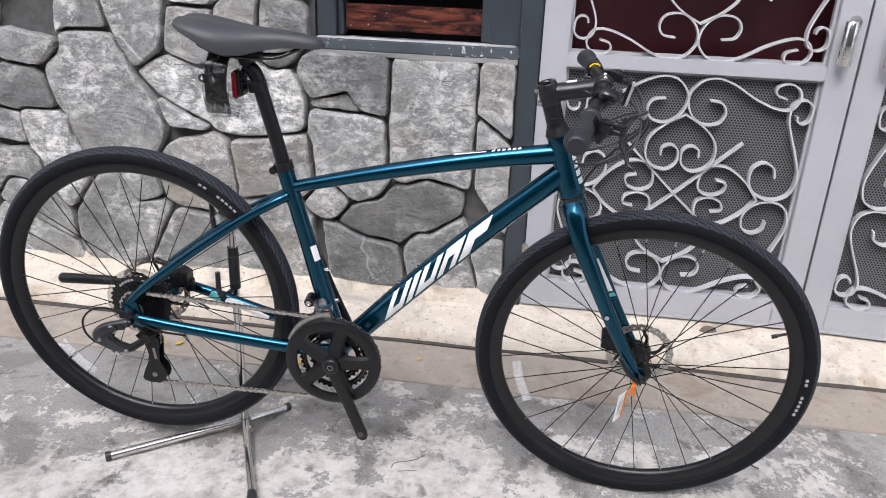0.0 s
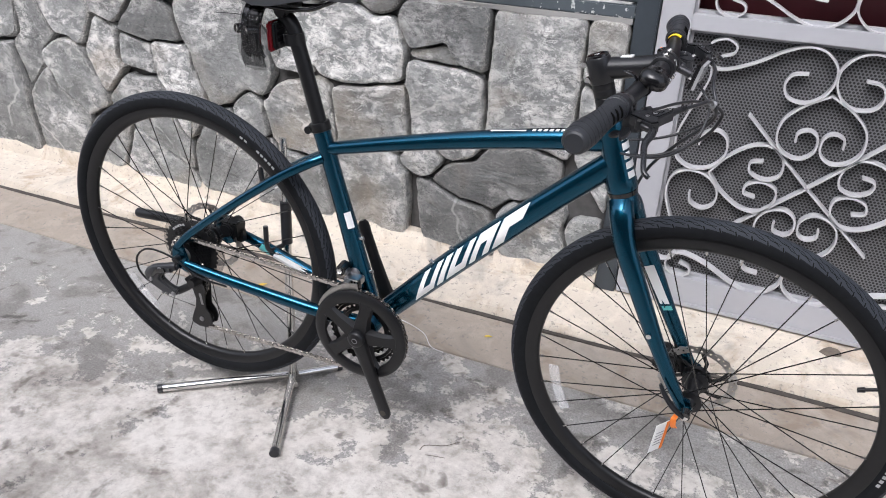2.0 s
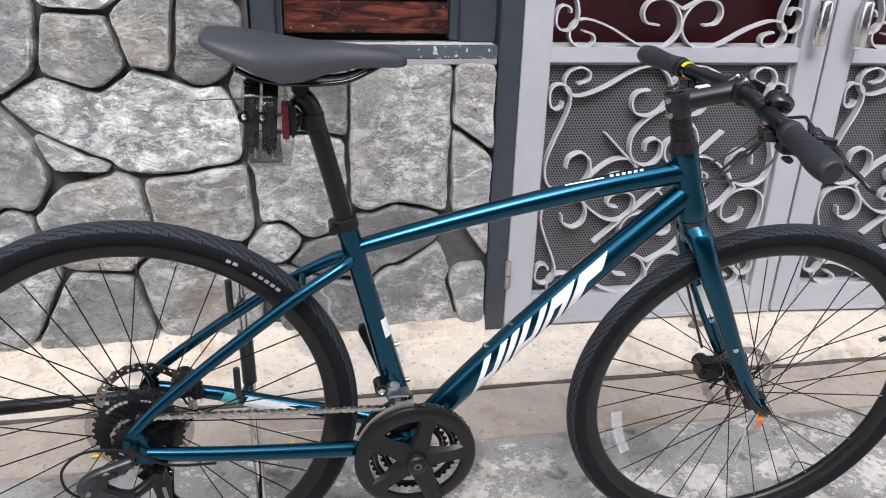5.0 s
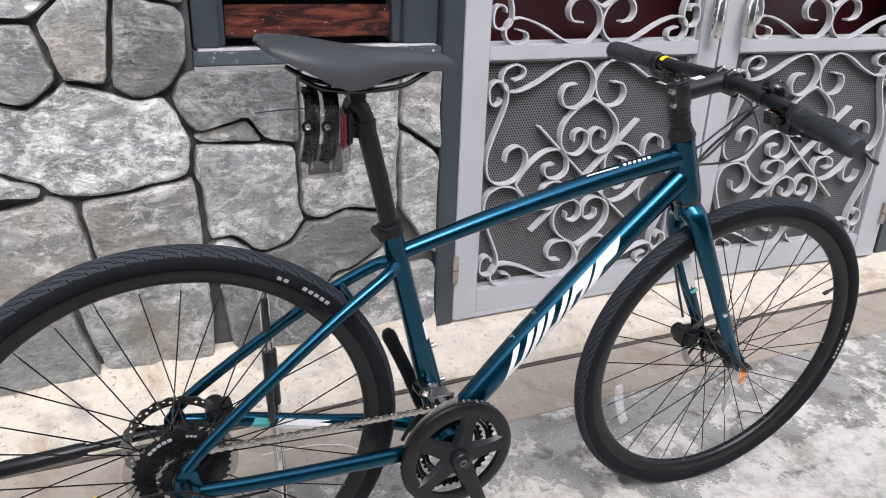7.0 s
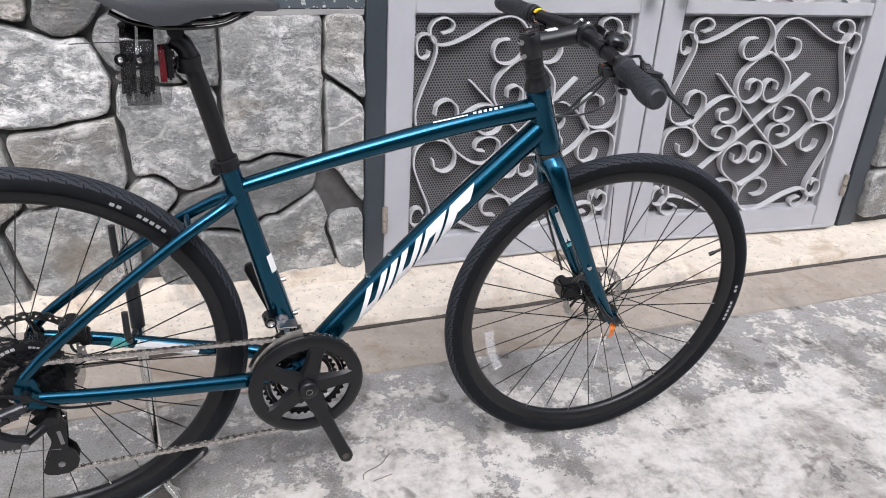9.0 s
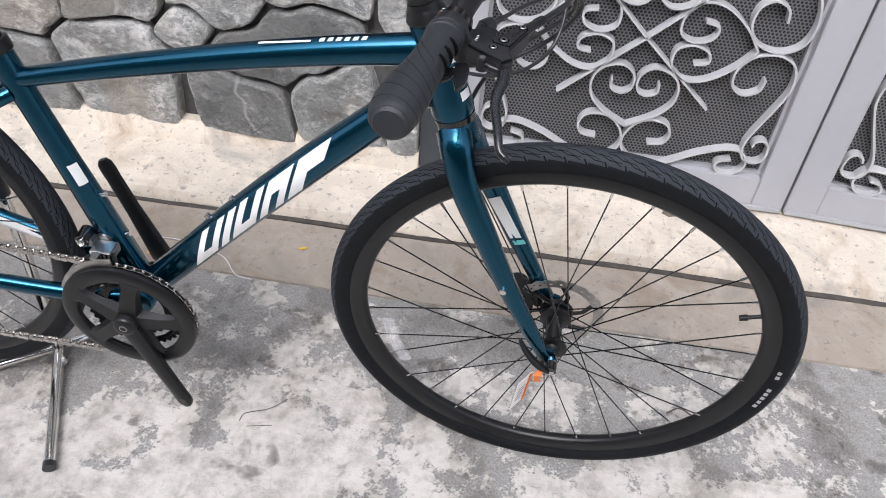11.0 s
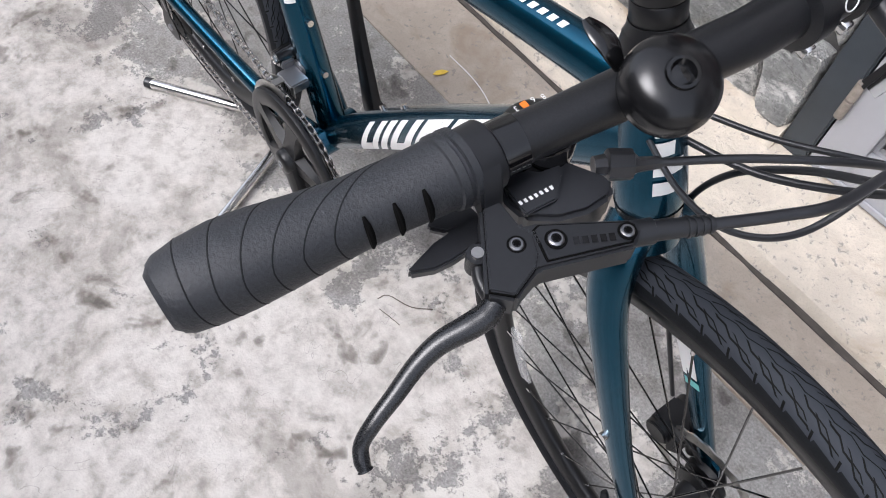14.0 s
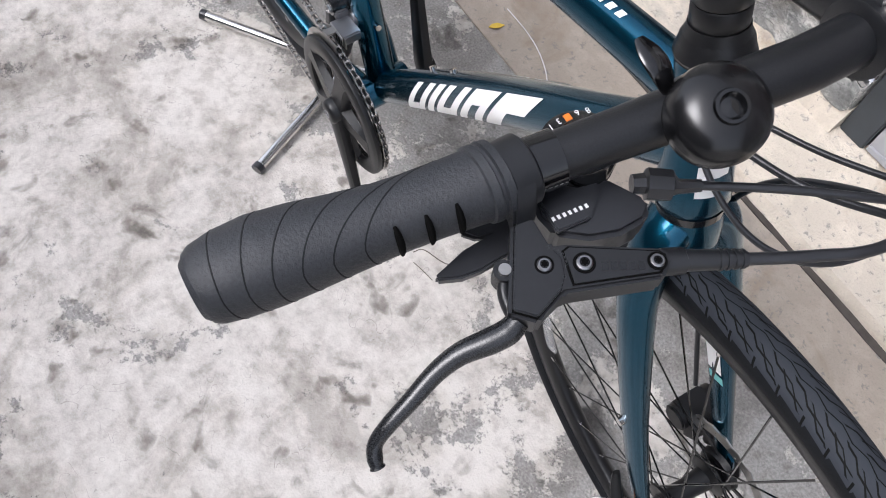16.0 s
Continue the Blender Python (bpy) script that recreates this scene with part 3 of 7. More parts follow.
structure(part("pavement", wavy_bar(-7, 7, [(0.352, -0.03), (0.356, 0.004), (0.45, 0.009), (0.556, 0.012), (0.556, -0.03)], seed=3), MAT["brown"]),
          "brown concrete gutter strip along the ledge", "pavement")
structure(part("ledge", wavy_bar(-7, 7, [(0.562, -0.02), (0.556, 0.02), (0.567, 0.041), (0.66, 0.052), (0.80, 0.064), (0.80, -0.02)], wob=0.004, seed=5), MAT["cream"]),
          "weathered cream plaster ledge below the wall", "ledge")
structure(part("joint", wavy_bar(-7, 7, [(0.548, 0.0), (0.546, 0.0155), (0.557, 0.019), (0.566, 0.0)], wob=0.005, seed=8), MAT["gap"]),
          "dark dirty joint between gutter and ledge", "joint")
structure(part("plinth", wavy_bar(-7, 0.765, [(0.745, 0.05), (0.755, 0.088), (0.768, 0.108), (0.80, 0.112), (0.80, 0.05)], step=0.03, wob=0.008, seed=11), MAT["cream"]),
          "rough plaster fillet at the foot of the stone wall", "plinth")

wall = Shape()
wall.box((-3.42, 0.95, 1.5), (7.17, 0.30, 3.0))
wall.box((0.465, 0.95, 0.405), (0.60, 0.30, 0.85))
wall.box((0.465, 0.95, 2.6), (0.60, 0.30, 0.8))
wall_ob = structure(part("wall_north", wall, MAT["mortar"], smooth=False), "rubble stone wall with dark recessed mortar", "wall")
wall2 = Shape().box((4.78, 0.95, 1.5), (4.28, 0.30, 3.0))
wall2_ob = structure(part("wall_east", wall2, MAT["mortar"], smooth=False), "rubble stone wall beyond the gate", "wall")
structure(part("wall_over_gate", Shape().box((1.737, 0.95, 2.62), (1.95, 0.30, 0.76)), MAT["brick"], smooth=False), "plain wall above the gate", "wall")
# added wall out of view; blocks low sky and darkens reflections
structure(part("wall_south", Shape().box((0, -4.6, 2.25), (14, 0.2, 4.5)), MAT["unseen_wall"], smooth=False), "unseen added wall across the alley that shapes the light", "wall")


def clip(poly, p, q):
    """Keeps the part of a polygon that is nearer to p than to q."""
    mx, mz, dx, dz = (p[0] + q[0]) / 2, (p[1] + q[1]) / 2, q[0] - p[0], q[1] - p[1]
    side = [(x - mx) * dx + (z - mz) * dz for x, z in poly]
    out = []
    for i in range(len(poly)):
        j = (i + 1) % len(poly)
        if side[i] <= 0:
            out.append(poly[i])
        if (side[i] < 0) != (side[j] < 0) and side[i] != side[j]:
            t = side[i] / (side[i] - side[j])
            out.append((poly[i][0] + t * (poly[j][0] - poly[i][0]), poly[i][1] + t * (poly[j][1] - poly[i][1])))
    return out


def stone(poly, parent, gap, rnd, kind="stone"):
    """One flat-faced rubble stone: a worn outline, broken edges and an uneven face."""
    cx, cz = sum(p[0] for p in poly) / len(poly), sum(p[1] for p in poly) / len(poly)
    edge = []
    for i, a in enumerate(poly):
        b = poly[(i + 1) % len(poly)]
        n = max(2, int(math.hypot(b[0] - a[0], b[1] - a[1]) / 0.022))
        for k in range(n):
            t = k / n
            edge.append((a[0] + (b[0] - a[0]) * t, a[1] + (b[1] - a[1]) * t))
    # round the corners a little
    for _ in range(1):
        edge = [tuple((edge[i - 1][c] + 2 * edge[i][c] + edge[(i + 1) % len(edge)][c]) / 4 for c in (0, 1)) for i in range(len(edge))]
    k = rnd.random() * 50
    lift = rnd.uniform(-0.006, 0.008)
    tilt = (rnd.uniform(-0.05, 0.05), rnd.uniform(-0.05, 0.05))
    rings = []
    for s, dep in ((0.0, 0.0), (0.0, 0.024), (0.0025, 0.033), (0.010, 0.037), (0.07, 0.038), (0.16, 0.038), (0.27, 0.038), (0.40, 0.038), (0.54, 0.039), (0.70, 0.039), (0.86, 0.039)):
        ring = []
        for x, z in edge:
            d = math.hypot(x - cx, z - cz)
            if s < 0.05:
                g = gap * (1 + 0.8 * noise.noise((x * 22, z * 22, k)) + 0.5 * noise.noise((x * 70, z * 70, k))) + s
                f = max(0.1, 1 - g / d)
            else:
                f = (1 - gap / d) * (1 - s)
            px, pz = cx + (x - cx) * f, cz + (z - cz) * f
            dd = dep + (0.008 * noise.noise((px * 8, pz * 8, k)) + 0.0042 * noise.noise((px * 34, pz * 34, k)) + 0.002 * noise.noise((px * 90, pz * 90, k)) + lift + tilt[0] * (px - cx) + tilt[1] * (pz - cz) if dep > 0.01 else -0.01)
            ring.append((px, WALL_Y - dd, pz))
        rings.append(ring)
    sh = Shape()
    sh.ring_skin(rings, caps=False)
    m = len(edge)
    base = len(sh.v) - m
    sh.v.append((cx, WALL_Y - 0.041 - lift - 0.006 * noise.noise((cx * 9, cz * 9, k)), cz))
    sh.f += [(base + i, base + (i + 1) % m, len(sh.v) - 1) for i in range(m)]
    ob = part("stone", sh, MAT[kind], parent)
    # share of the painted pale on the chipped edge rings
    pale_tone = ob.data.attributes.new("rim", "FLOAT", "POINT")
    pale_tone.data.foreach_set("value", [1.0 if 2 * m <= i < 4 * m else 0.55 if m <= i < 5 * m else 0.0 for i in range(len(sh.v))])
    return ob


def outline_of(cells):
    """The cells of one stone as one outline: edges that two cells share fall away."""
    key = lambda p: (round(p[0], 4), round(p[1], 4))
    edges = {}
    for c in cells:
        for i in range(len(c)):
            p, q = key(c[i]), key(c[(i + 1) % len(c)])
            if p == q:
                continue
            if edges.get(q) == p:
                del edges[q]
            else:
                edges[p] = q
    best = []
    while edges:
        p, loop = next(iter(edges)), []
        while p in edges:
            loop.append(p)
            p = edges.pop(p)
        if len(loop) > len(best):
            best = loop
    return best


def lay_stones(stones, bounds, parent, rnd, gap=0.0060, beyond=()):
    """Each stone is given by one centre, or by two or three where it is long."""
    x0, x1, z0, z1 = bounds
    allp = [c for s in list(stones) + list(beyond) for c in s]
    for s in stones:
        cells = []
        for p in s:
            poly = [(x0, z0), (x1, z0), (x1, z1), (x0, z1)]
            for q in allp:
                if q != p and abs(q[0] - p[0]) + abs(q[1] - p[1]) < 1.4:
                    poly = clip(poly, p, q)
                    if len(poly) < 3:
                        break
            if len(poly) >= 3:
                cells.append(poly)
        if cells:
            stone(outline_of(cells), parent, gap, rnd, KIND.get(s[0], "stone"))


rnd = random.Random(4)
# the stones of the wall, each by the centres of the lobes that it is made of
UNDER_WINDOW = [
    ((0.212, 0.727), (0.337, 0.731)),
    ((0.227, 0.671),),
    ((0.271, 0.394), (0.316, 0.567), (0.225, 0.636), (0.210, 0.489)),
    ((0.603, 0.547), (0.452, 0.728), (0.559, 0.754), (0.459, 0.573)),
    ((0.782, 0.664), (0.750, 0.748)),
    ((0.712, 0.330), (0.704, 0.544)),
    ((0.552, 0.339), (0.286, 0.329), (0.410, 0.295)),
    ((0.382, 0.180), (0.240, 0.224)),
    ((0.588, 0.181), (0.591, 0.282), (0.496, 0.203)),
    ((0.730, 0.222),),
    ((0.246, 0.366),),
]
BESIDE_WINDOW = [
    ((-0.555, 0.817), (-0.643, 0.695), (-0.351, 0.565), (-0.551, 0.492)),
    ((-0.410, 0.905),),
    ((0.026, 0.864),),
    ((-0.170, 0.990),),
    ((-0.034, 0.872), (-0.083, 0.897)),
    ((-0.254, 0.650), (-0.084, 0.616), (-0.070, 0.720), (0.064, 0.655)),
    ((-0.277, 0.554), (-0.286, 0.589)),
    ((-0.268, 0.516), (-0.135, 0.462), (-0.295, 0.385)),
    ((-0.071, 0.472), (-0.011, 0.430), (0.095, 0.481)),
    ((-0.425, 0.363),),
    ((-0.309, 0.212),),
    ((-0.398, 0.257), (-0.505, 0.320)),
    ((0.123, 0.211), (0.006, 0.293)),
    ((-0.175, 0.868),),
]
FURTHER = [
    ((-0.731, 0.871), (-0.557, 0.876)),
    ((-0.744, 0.795),),
    ((-0.764, 0.657), (-0.878, 0.615)),
    ((-0.758, 0.525), (-0.670, 0.437)),
    ((-1.321, 0.598), (-1.411, 0.422)),
    ((-1.234, 0.641), (-1.134, 0.641)),
    ((-1.223, 0.469), (-1.221, 0.376), (-1.109, 0.387)),
    ((-1.021, 0.446), (-1.020, 0.572)),
    ((-0.847, 0.512), (-0.889, 0.570)),
    ((-1.267, 0.310), (-1.349, 0.358), (-1.405, 0.204)),
    ((-1.468, 0.201), (-1.501, 0.400)),
    ((-0.843, 0.416), (-0.960, 0.387)),
]
KIND = {
    (-0.254, 0.650): "stone_pale",
    (-0.277, 0.554): "stone_pale",
    (-0.758, 0.525): "stone_pale",
    (-1.021, 0.446): "stone_pale",
    (-0.170, 0.990): "stone_pale",
    (-0.268, 0.516): "stone_tan",
    (-0.071, 0.472): "stone_tan",
    (0.227, 0.671): "stone_tan",
    (-0.034, 0.872): "stone_tan",
    (0.730, 0.222): "stone_tan",
    (0.782, 0.664): "stone_tan",
    (0.123, 0.211): "stone_tan",
    (0.212, 0.727): "stone_dark",
    (0.382, 0.180): "stone_dark",
    (0.026, 0.864): "stone_dark",
    (0.552, 0.339): "stone_dark",
    (-0.764, 0.657): "stone_dark",
}
seeds = [c for s in UNDER_WINDOW + BESIDE_WINDOW + FURTHER for c in s]
filler = [(-0.90, 0.19), (-1.03, 0.24), (-1.52, 0.62), (-1.15, 0.80), (-0.93, 0.90), (-0.97, 0.70), (-1.32, 0.82), (-0.40, 1.06), (-0.62, 1.04), (-0.85, 0.30), (-0.88, 0.50), (-0.86, 1.03), (-0.06, 1.08), (0.09, 1.10), (-0.24, 1.10)]
loose = []
for c in filler + [(rnd.uniform(-3.2, 0.16), rnd.uniform(0.15, 2.2)) for i in range(110)]:
    apart = 0.085 if c in filler else 0.19
    if all(math.hypot(c[0] - a, c[1] - b) > apart for a, b in seeds) and (c in filler or not (c[0] > -1.6 and c[1] < 1.0)):
        seeds.append(c)
        loose.append((c,))
under, left = UNDER_WINDOW, BESIDE_WINDOW + FURTHER + loose
lay_stones(under, (-0.2, 0.765, 0.085, 0.825), wall_ob, rnd, beyond=left)
lay_stones(left, (-3.4, 0.158, 0.085, 2.4), wall_ob, rnd, beyond=under)
east = [(2.74, 0.17), (2.72, 0.40), (2.88, 0.30), (2.75, 0.66), (2.95, 0.58), (3.05, 0.2), (3.1, 0.42), (2.8, 0.9), (3.05, 0.8)]
lay_stones([(c,) for c in east], (2.645, 3.3, 0.085, 1.1), wall2_ob, rnd)
wall2_ob.location.y = -0.055

# ---- window in the stone wall ----
window = structure(new("window_1"), "slate blue window frame with a worn red-brown board", "window")
part("window_sill", Shape().box((0.465, 0.818, 0.8445), (0.60, 0.085, 0.033)), MAT["worn_slate"], window, bevel=0.003)
# thin pale strip with wavy edges along the sill top
part("lime_smear", wavy_bar(0.176, 0.752, [(0.781, 0.8605), (0.782, 0.8635), (0.808, 0.8640), (0.810, 0.8605)], step=0.012, wob=0.005, seed=31), MAT["pale_tone"], window, "pale strip on the sill")
part("mortar_bed", wavy_bar(0.165, 0.762, [(0.775, 0.815), (0.772, 0.828), (0.80, 0.829), (0.80, 0.815)], step=0.02, wob=0.006, seed=21), MAT["brick"], window)
part("window_frame", Shape().box((0.199, 0.835, 1.50), (0.056, 0.07, 1.272)), MAT["slate"], window, bevel=0.003)
part("window_frame", Shape().box((0.717, 0.835, 1.50), (0.090, 0.07, 1.272)), MAT["slate"], window, bevel=0.003)
part("window_frame", Shape().box((0.2355, 0.85, 1.50), (0.015, 0.05, 1.27)), MAT["slate"], window, bevel=0.002)
part("window_frame", Shape().box((0.661, 0.85, 1.50), (0.022, 0.05, 1.27)), MAT["slate"], window, bevel=0.002)
part("board", Shape().box((0.4475, 0.848, 0.9175), (0.401, 0.018, 0.075)), MAT["board"], window, "worn red-brown wooden board", bevel=0.002)
for k in range(1, 6):
    part("board", Shape().box((0.4475, 0.858, 0.924 + 0.12 * k), (0.401, 0.018, 0.07)), MAT["board"], window, bevel=0.002)
# near-black sheet added behind the boards in place of the unlit room
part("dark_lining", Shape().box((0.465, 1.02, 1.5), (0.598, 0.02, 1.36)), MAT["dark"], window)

# ---- gate ----
structure(part("post", Shape().box((0.7945, 0.815, 1.13), (0.057, 0.09, 2.14)), MAT["slate"], bevel=0.003), "slate blue painted post beside the gate", "post")
structure(part("post", Shape().box((2.598, 0.775, 1.13), (0.075, 0.09, 2.14)), MAT["slate"], bevel=0.003), "slate blue painted post at the far jamb", "post")
GATE_Y = 0.775


def mirror(pts, su, sv):
    return [(u * su, v * sv) for u, v in pts]


# one quarter of the scrollwork, in halves of the panel's width and height from the crossing of the bars
HEARTS = [
    [(0.0, 0.0), (0.50, 0.50)],
    [(0.0, 0.72), (0.16, 0.62), (0.27, 0.49), (0.28, 0.34), (0.21, 0.245), (0.10, 0.22), (0.02, 0.29), (0.02, 0.40), (0.08, 0.445), (0.15, 0.415), (0.155, 0.345)],
    [(0.69, 0.0), (0.58, 0.15), (0.43, 0.265), (0.29, 0.28), (0.20, 0.19), (0.20, 0.06), (0.30, 0.01), (0.40, 0.05), (0.415, 0.13), (0.33, 0.155)],
]
# the long S-curves round the edge: along the top or foot, and up the side
BORDER = [
    [(0.77, 0.90), (0.69, 0.93), (0.68, 0.99), (0.75, 1.03), (0.84, 1.00), (0.875, 0.92), (0.83, 0.825), (0.72, 0.81), (0.54, 0.88), (0.36, 0.99), (0.22, 1.04), (0.10, 1.015), (0.012, 0.91), (0.012, 0.79), (0.07, 0.69), (0.16, 0.64), (0.27, 0.66), (0.315, 0.745), (0.28, 0.83), (0.18, 0.85)],
    [(0.875, 0.76), (0.885, 0.72), (0.93, 0.70), (0.975, 0.74), (0.98, 0.85), (0.92, 0.90), (0.84, 0.87), (0.815, 0.77), (0.84, 0.65), (0.93, 0.41), (0.975, 0.24), (0.945, 0.08), (0.83, 0.01), (0.69, 0.04), (0.605, 0.15), (0.61, 0.28), (0.69, 0.34), (0.78, 0.30), (0.80, 0.21)],
]


def scroll_panel(parent, x0, x1, z0, z1, y):
    cx, hx, hz = (x0 + x1) / 2, (x1 - x0) / 2, (z1 - z0) / 2
    cz = (z0 + z1) / 2 - 0.055 * hz
    for q in HEARTS + BORDER:
        for su in (1, -1):
            for sv in (1.0, -0.93):
                pts = [(cx + u * hx, y, cz + v * hz) for u, v in mirror(q, su, sv)]
                line = smooth_line(pts, 4) if len(pts) > 2 else pts
                part("scroll", Shape().strip(line, 0.025, 0.0048), MAT["iron"], parent)


def gate_leaf(x0, x1, hinge):
    leaf = tagged(new("gate_leaf"), "grey iron gate leaf with scrollwork over punched sheet", "gate", group="leaves of the gate")
    z0, z1, st = 0.069, 2.12, 0.086
    px0, px1 = (x0 + 0.075, x1 - 0.074) if hinge < 0 else (x0 + 0.074, x1 - st)
    y = GATE_Y
    for xa, xb in ((x0, px0), (px1, x1)):
        part("stile", Shape().box(((xa + xb) / 2, y + 0.02, (z0 + z1) / 2), (xb - xa, 0.04, z1 - z0)), MAT["grey"], leaf, bevel=0.002)
    for za, zb in ((z0, 0.155), (0.818, 0.857), (1.52, 1.56), (2.06, z1)):
        part("rail", Shape().box(((px0 + px1) / 2, y + 0.021, (za + zb) / 2), (px1 - px0, 0.038, zb - za)), MAT["grey"], leaf, bevel=0.002)
    for za, zb in ((0.155, 0.818), (0.857, 1.52)):
        part("bead", Shape().box((px0 + 0.004, y + 0.03, (za + zb) / 2), (0.008, 0.016, zb - za)), MAT["grey"], leaf)
        part("bead", Shape().box((px1 - 0.004, y + 0.03, (za + zb) / 2), (0.008, 0.016, zb - za)), MAT["grey"], leaf)
    for za in (0.159, 0.814, 0.861, 1.516):
        part("bead", Shape().box(((px0 + px1) / 2, y + 0.031, za), (px1 - px0 - 0.016, 0.016, 0.008)), MAT["grey"], leaf)
    part("kick_lip", Shape().box(((x0 + x1) / 2, y - 0.0015, z0 + 0.006), (x1 - x0 - 0.004, 0.006, 0.012)), MAT["grey"], leaf, bevel=0.001)
    part("sheet", Shape().box(((px0 + px1) / 2, y + 0.036, 0.4865), (px1 - px0, 0.003, 0.663)), MAT["sheet"], leaf, "grey sheet punched with small round holes")
    scroll_panel(leaf, px0 + 0.004, px1 - 0.004, 0.159, 0.814, y + 0.0185)
    scroll_panel(leaf, px0 + 0.004, px1 - 0.004, 0.861, 1.516, y + 0.0185)
    hx = x0 if hinge < 0 else x1
    for z in (0.235, 1.15, 1.95):
        hg = Shape().tube([(hx, y - 0.008, z - 0.04), (hx, y - 0.008, z - 0.002)], 0.0085, 12)
        hg.tube([(hx, y - 0.008, z + 0.002), (hx, y - 0.008, z + 0.04)], 0.0085, 12)
        part("hinge", hg, MAT["rust"], leaf, "worn steel barrel hinge")
    lx = x1 - 0.05 if hinge < 0 else x0 + 0.06
    pull = part("handle", Shape().tube([(lx, y - 0.034, 0.868), (lx, y - 0.034, 0.870), (lx, y - 0.034, 0.978), (lx, y - 0.034, 0.980)], [0.0150, 0.0165, 0.0165, 0.0150], 22), MAT["chrome"], leaf, "polished steel pull")
    part("mount", Shape().tube([(lx, y - 0.034, 0.968), (lx + 0.012, y - 0.016, 0.974), (lx + 0.018, y, 0.976)], [0.013, 0.013, 0.017], 16), MAT["steel"], pull)
    return leaf


gate_leaf(0.826, 1.664, -1)
far_leaf = gate_leaf(1.670, 2.517, 1)
far_leaf.matrix_world = Matrix.Translation((1.67, GATE_Y, 0)) @ Matrix.Rotation(radians(-4), 4, "Z") @ Matrix.Translation((-1.67, -GATE_Y, 0))
structure(part("door_1", Shape().box((1.737, 0.93, 1.1), (1.9, 0.04, 2.1)), MAT["redwood"], smooth=False), "dark red varnished wooden door behind the gate", "door")
structure(part("frame_strip", Shape().box((2.538, 0.765, 1.09), (0.035, 0.06, 2.06)), MAT["grey"], bevel=0.002), "grey iron frame beside the gate", "frame")

# ---- bicycle ----
LEAN, HEADING = 1.8, 0.9
bike = tagged(new("bicycle"), "teal blue flat-bar bicycle held upright on a repair stand", "bicycle")
bike.matrix_world = pose(0, 0.0096, 0, LEAN, 0, HEADING)
BB, REAR, FRONT, R = Vector((0.451, 0, 0.304)), Vector((0.014, 0, 0.382)), Vector((1.0945, 0.001, 0.335)), 0.345
HEAD_TOP, HEAD_LOW = Vector((0.880, 0, 0.813)), Vector((0.917, 0, 0.697))
AXIS = (HEAD_TOP - HEAD_LOW).normalized()
STEER = Matrix.Translation(HEAD_LOW) @ Matrix.Rotation(radians(-3.6), 4, AXIS) @ Matrix.Translation(-HEAD_LOW)


def bike_part(name, sh, mat, label="", parent=None, xf=None, bevel=0.0, smooth=True, uv=None):
    return part(name, sh, MAT[mat], parent or bike, label, smooth, xf, bevel, uv is None, uv)


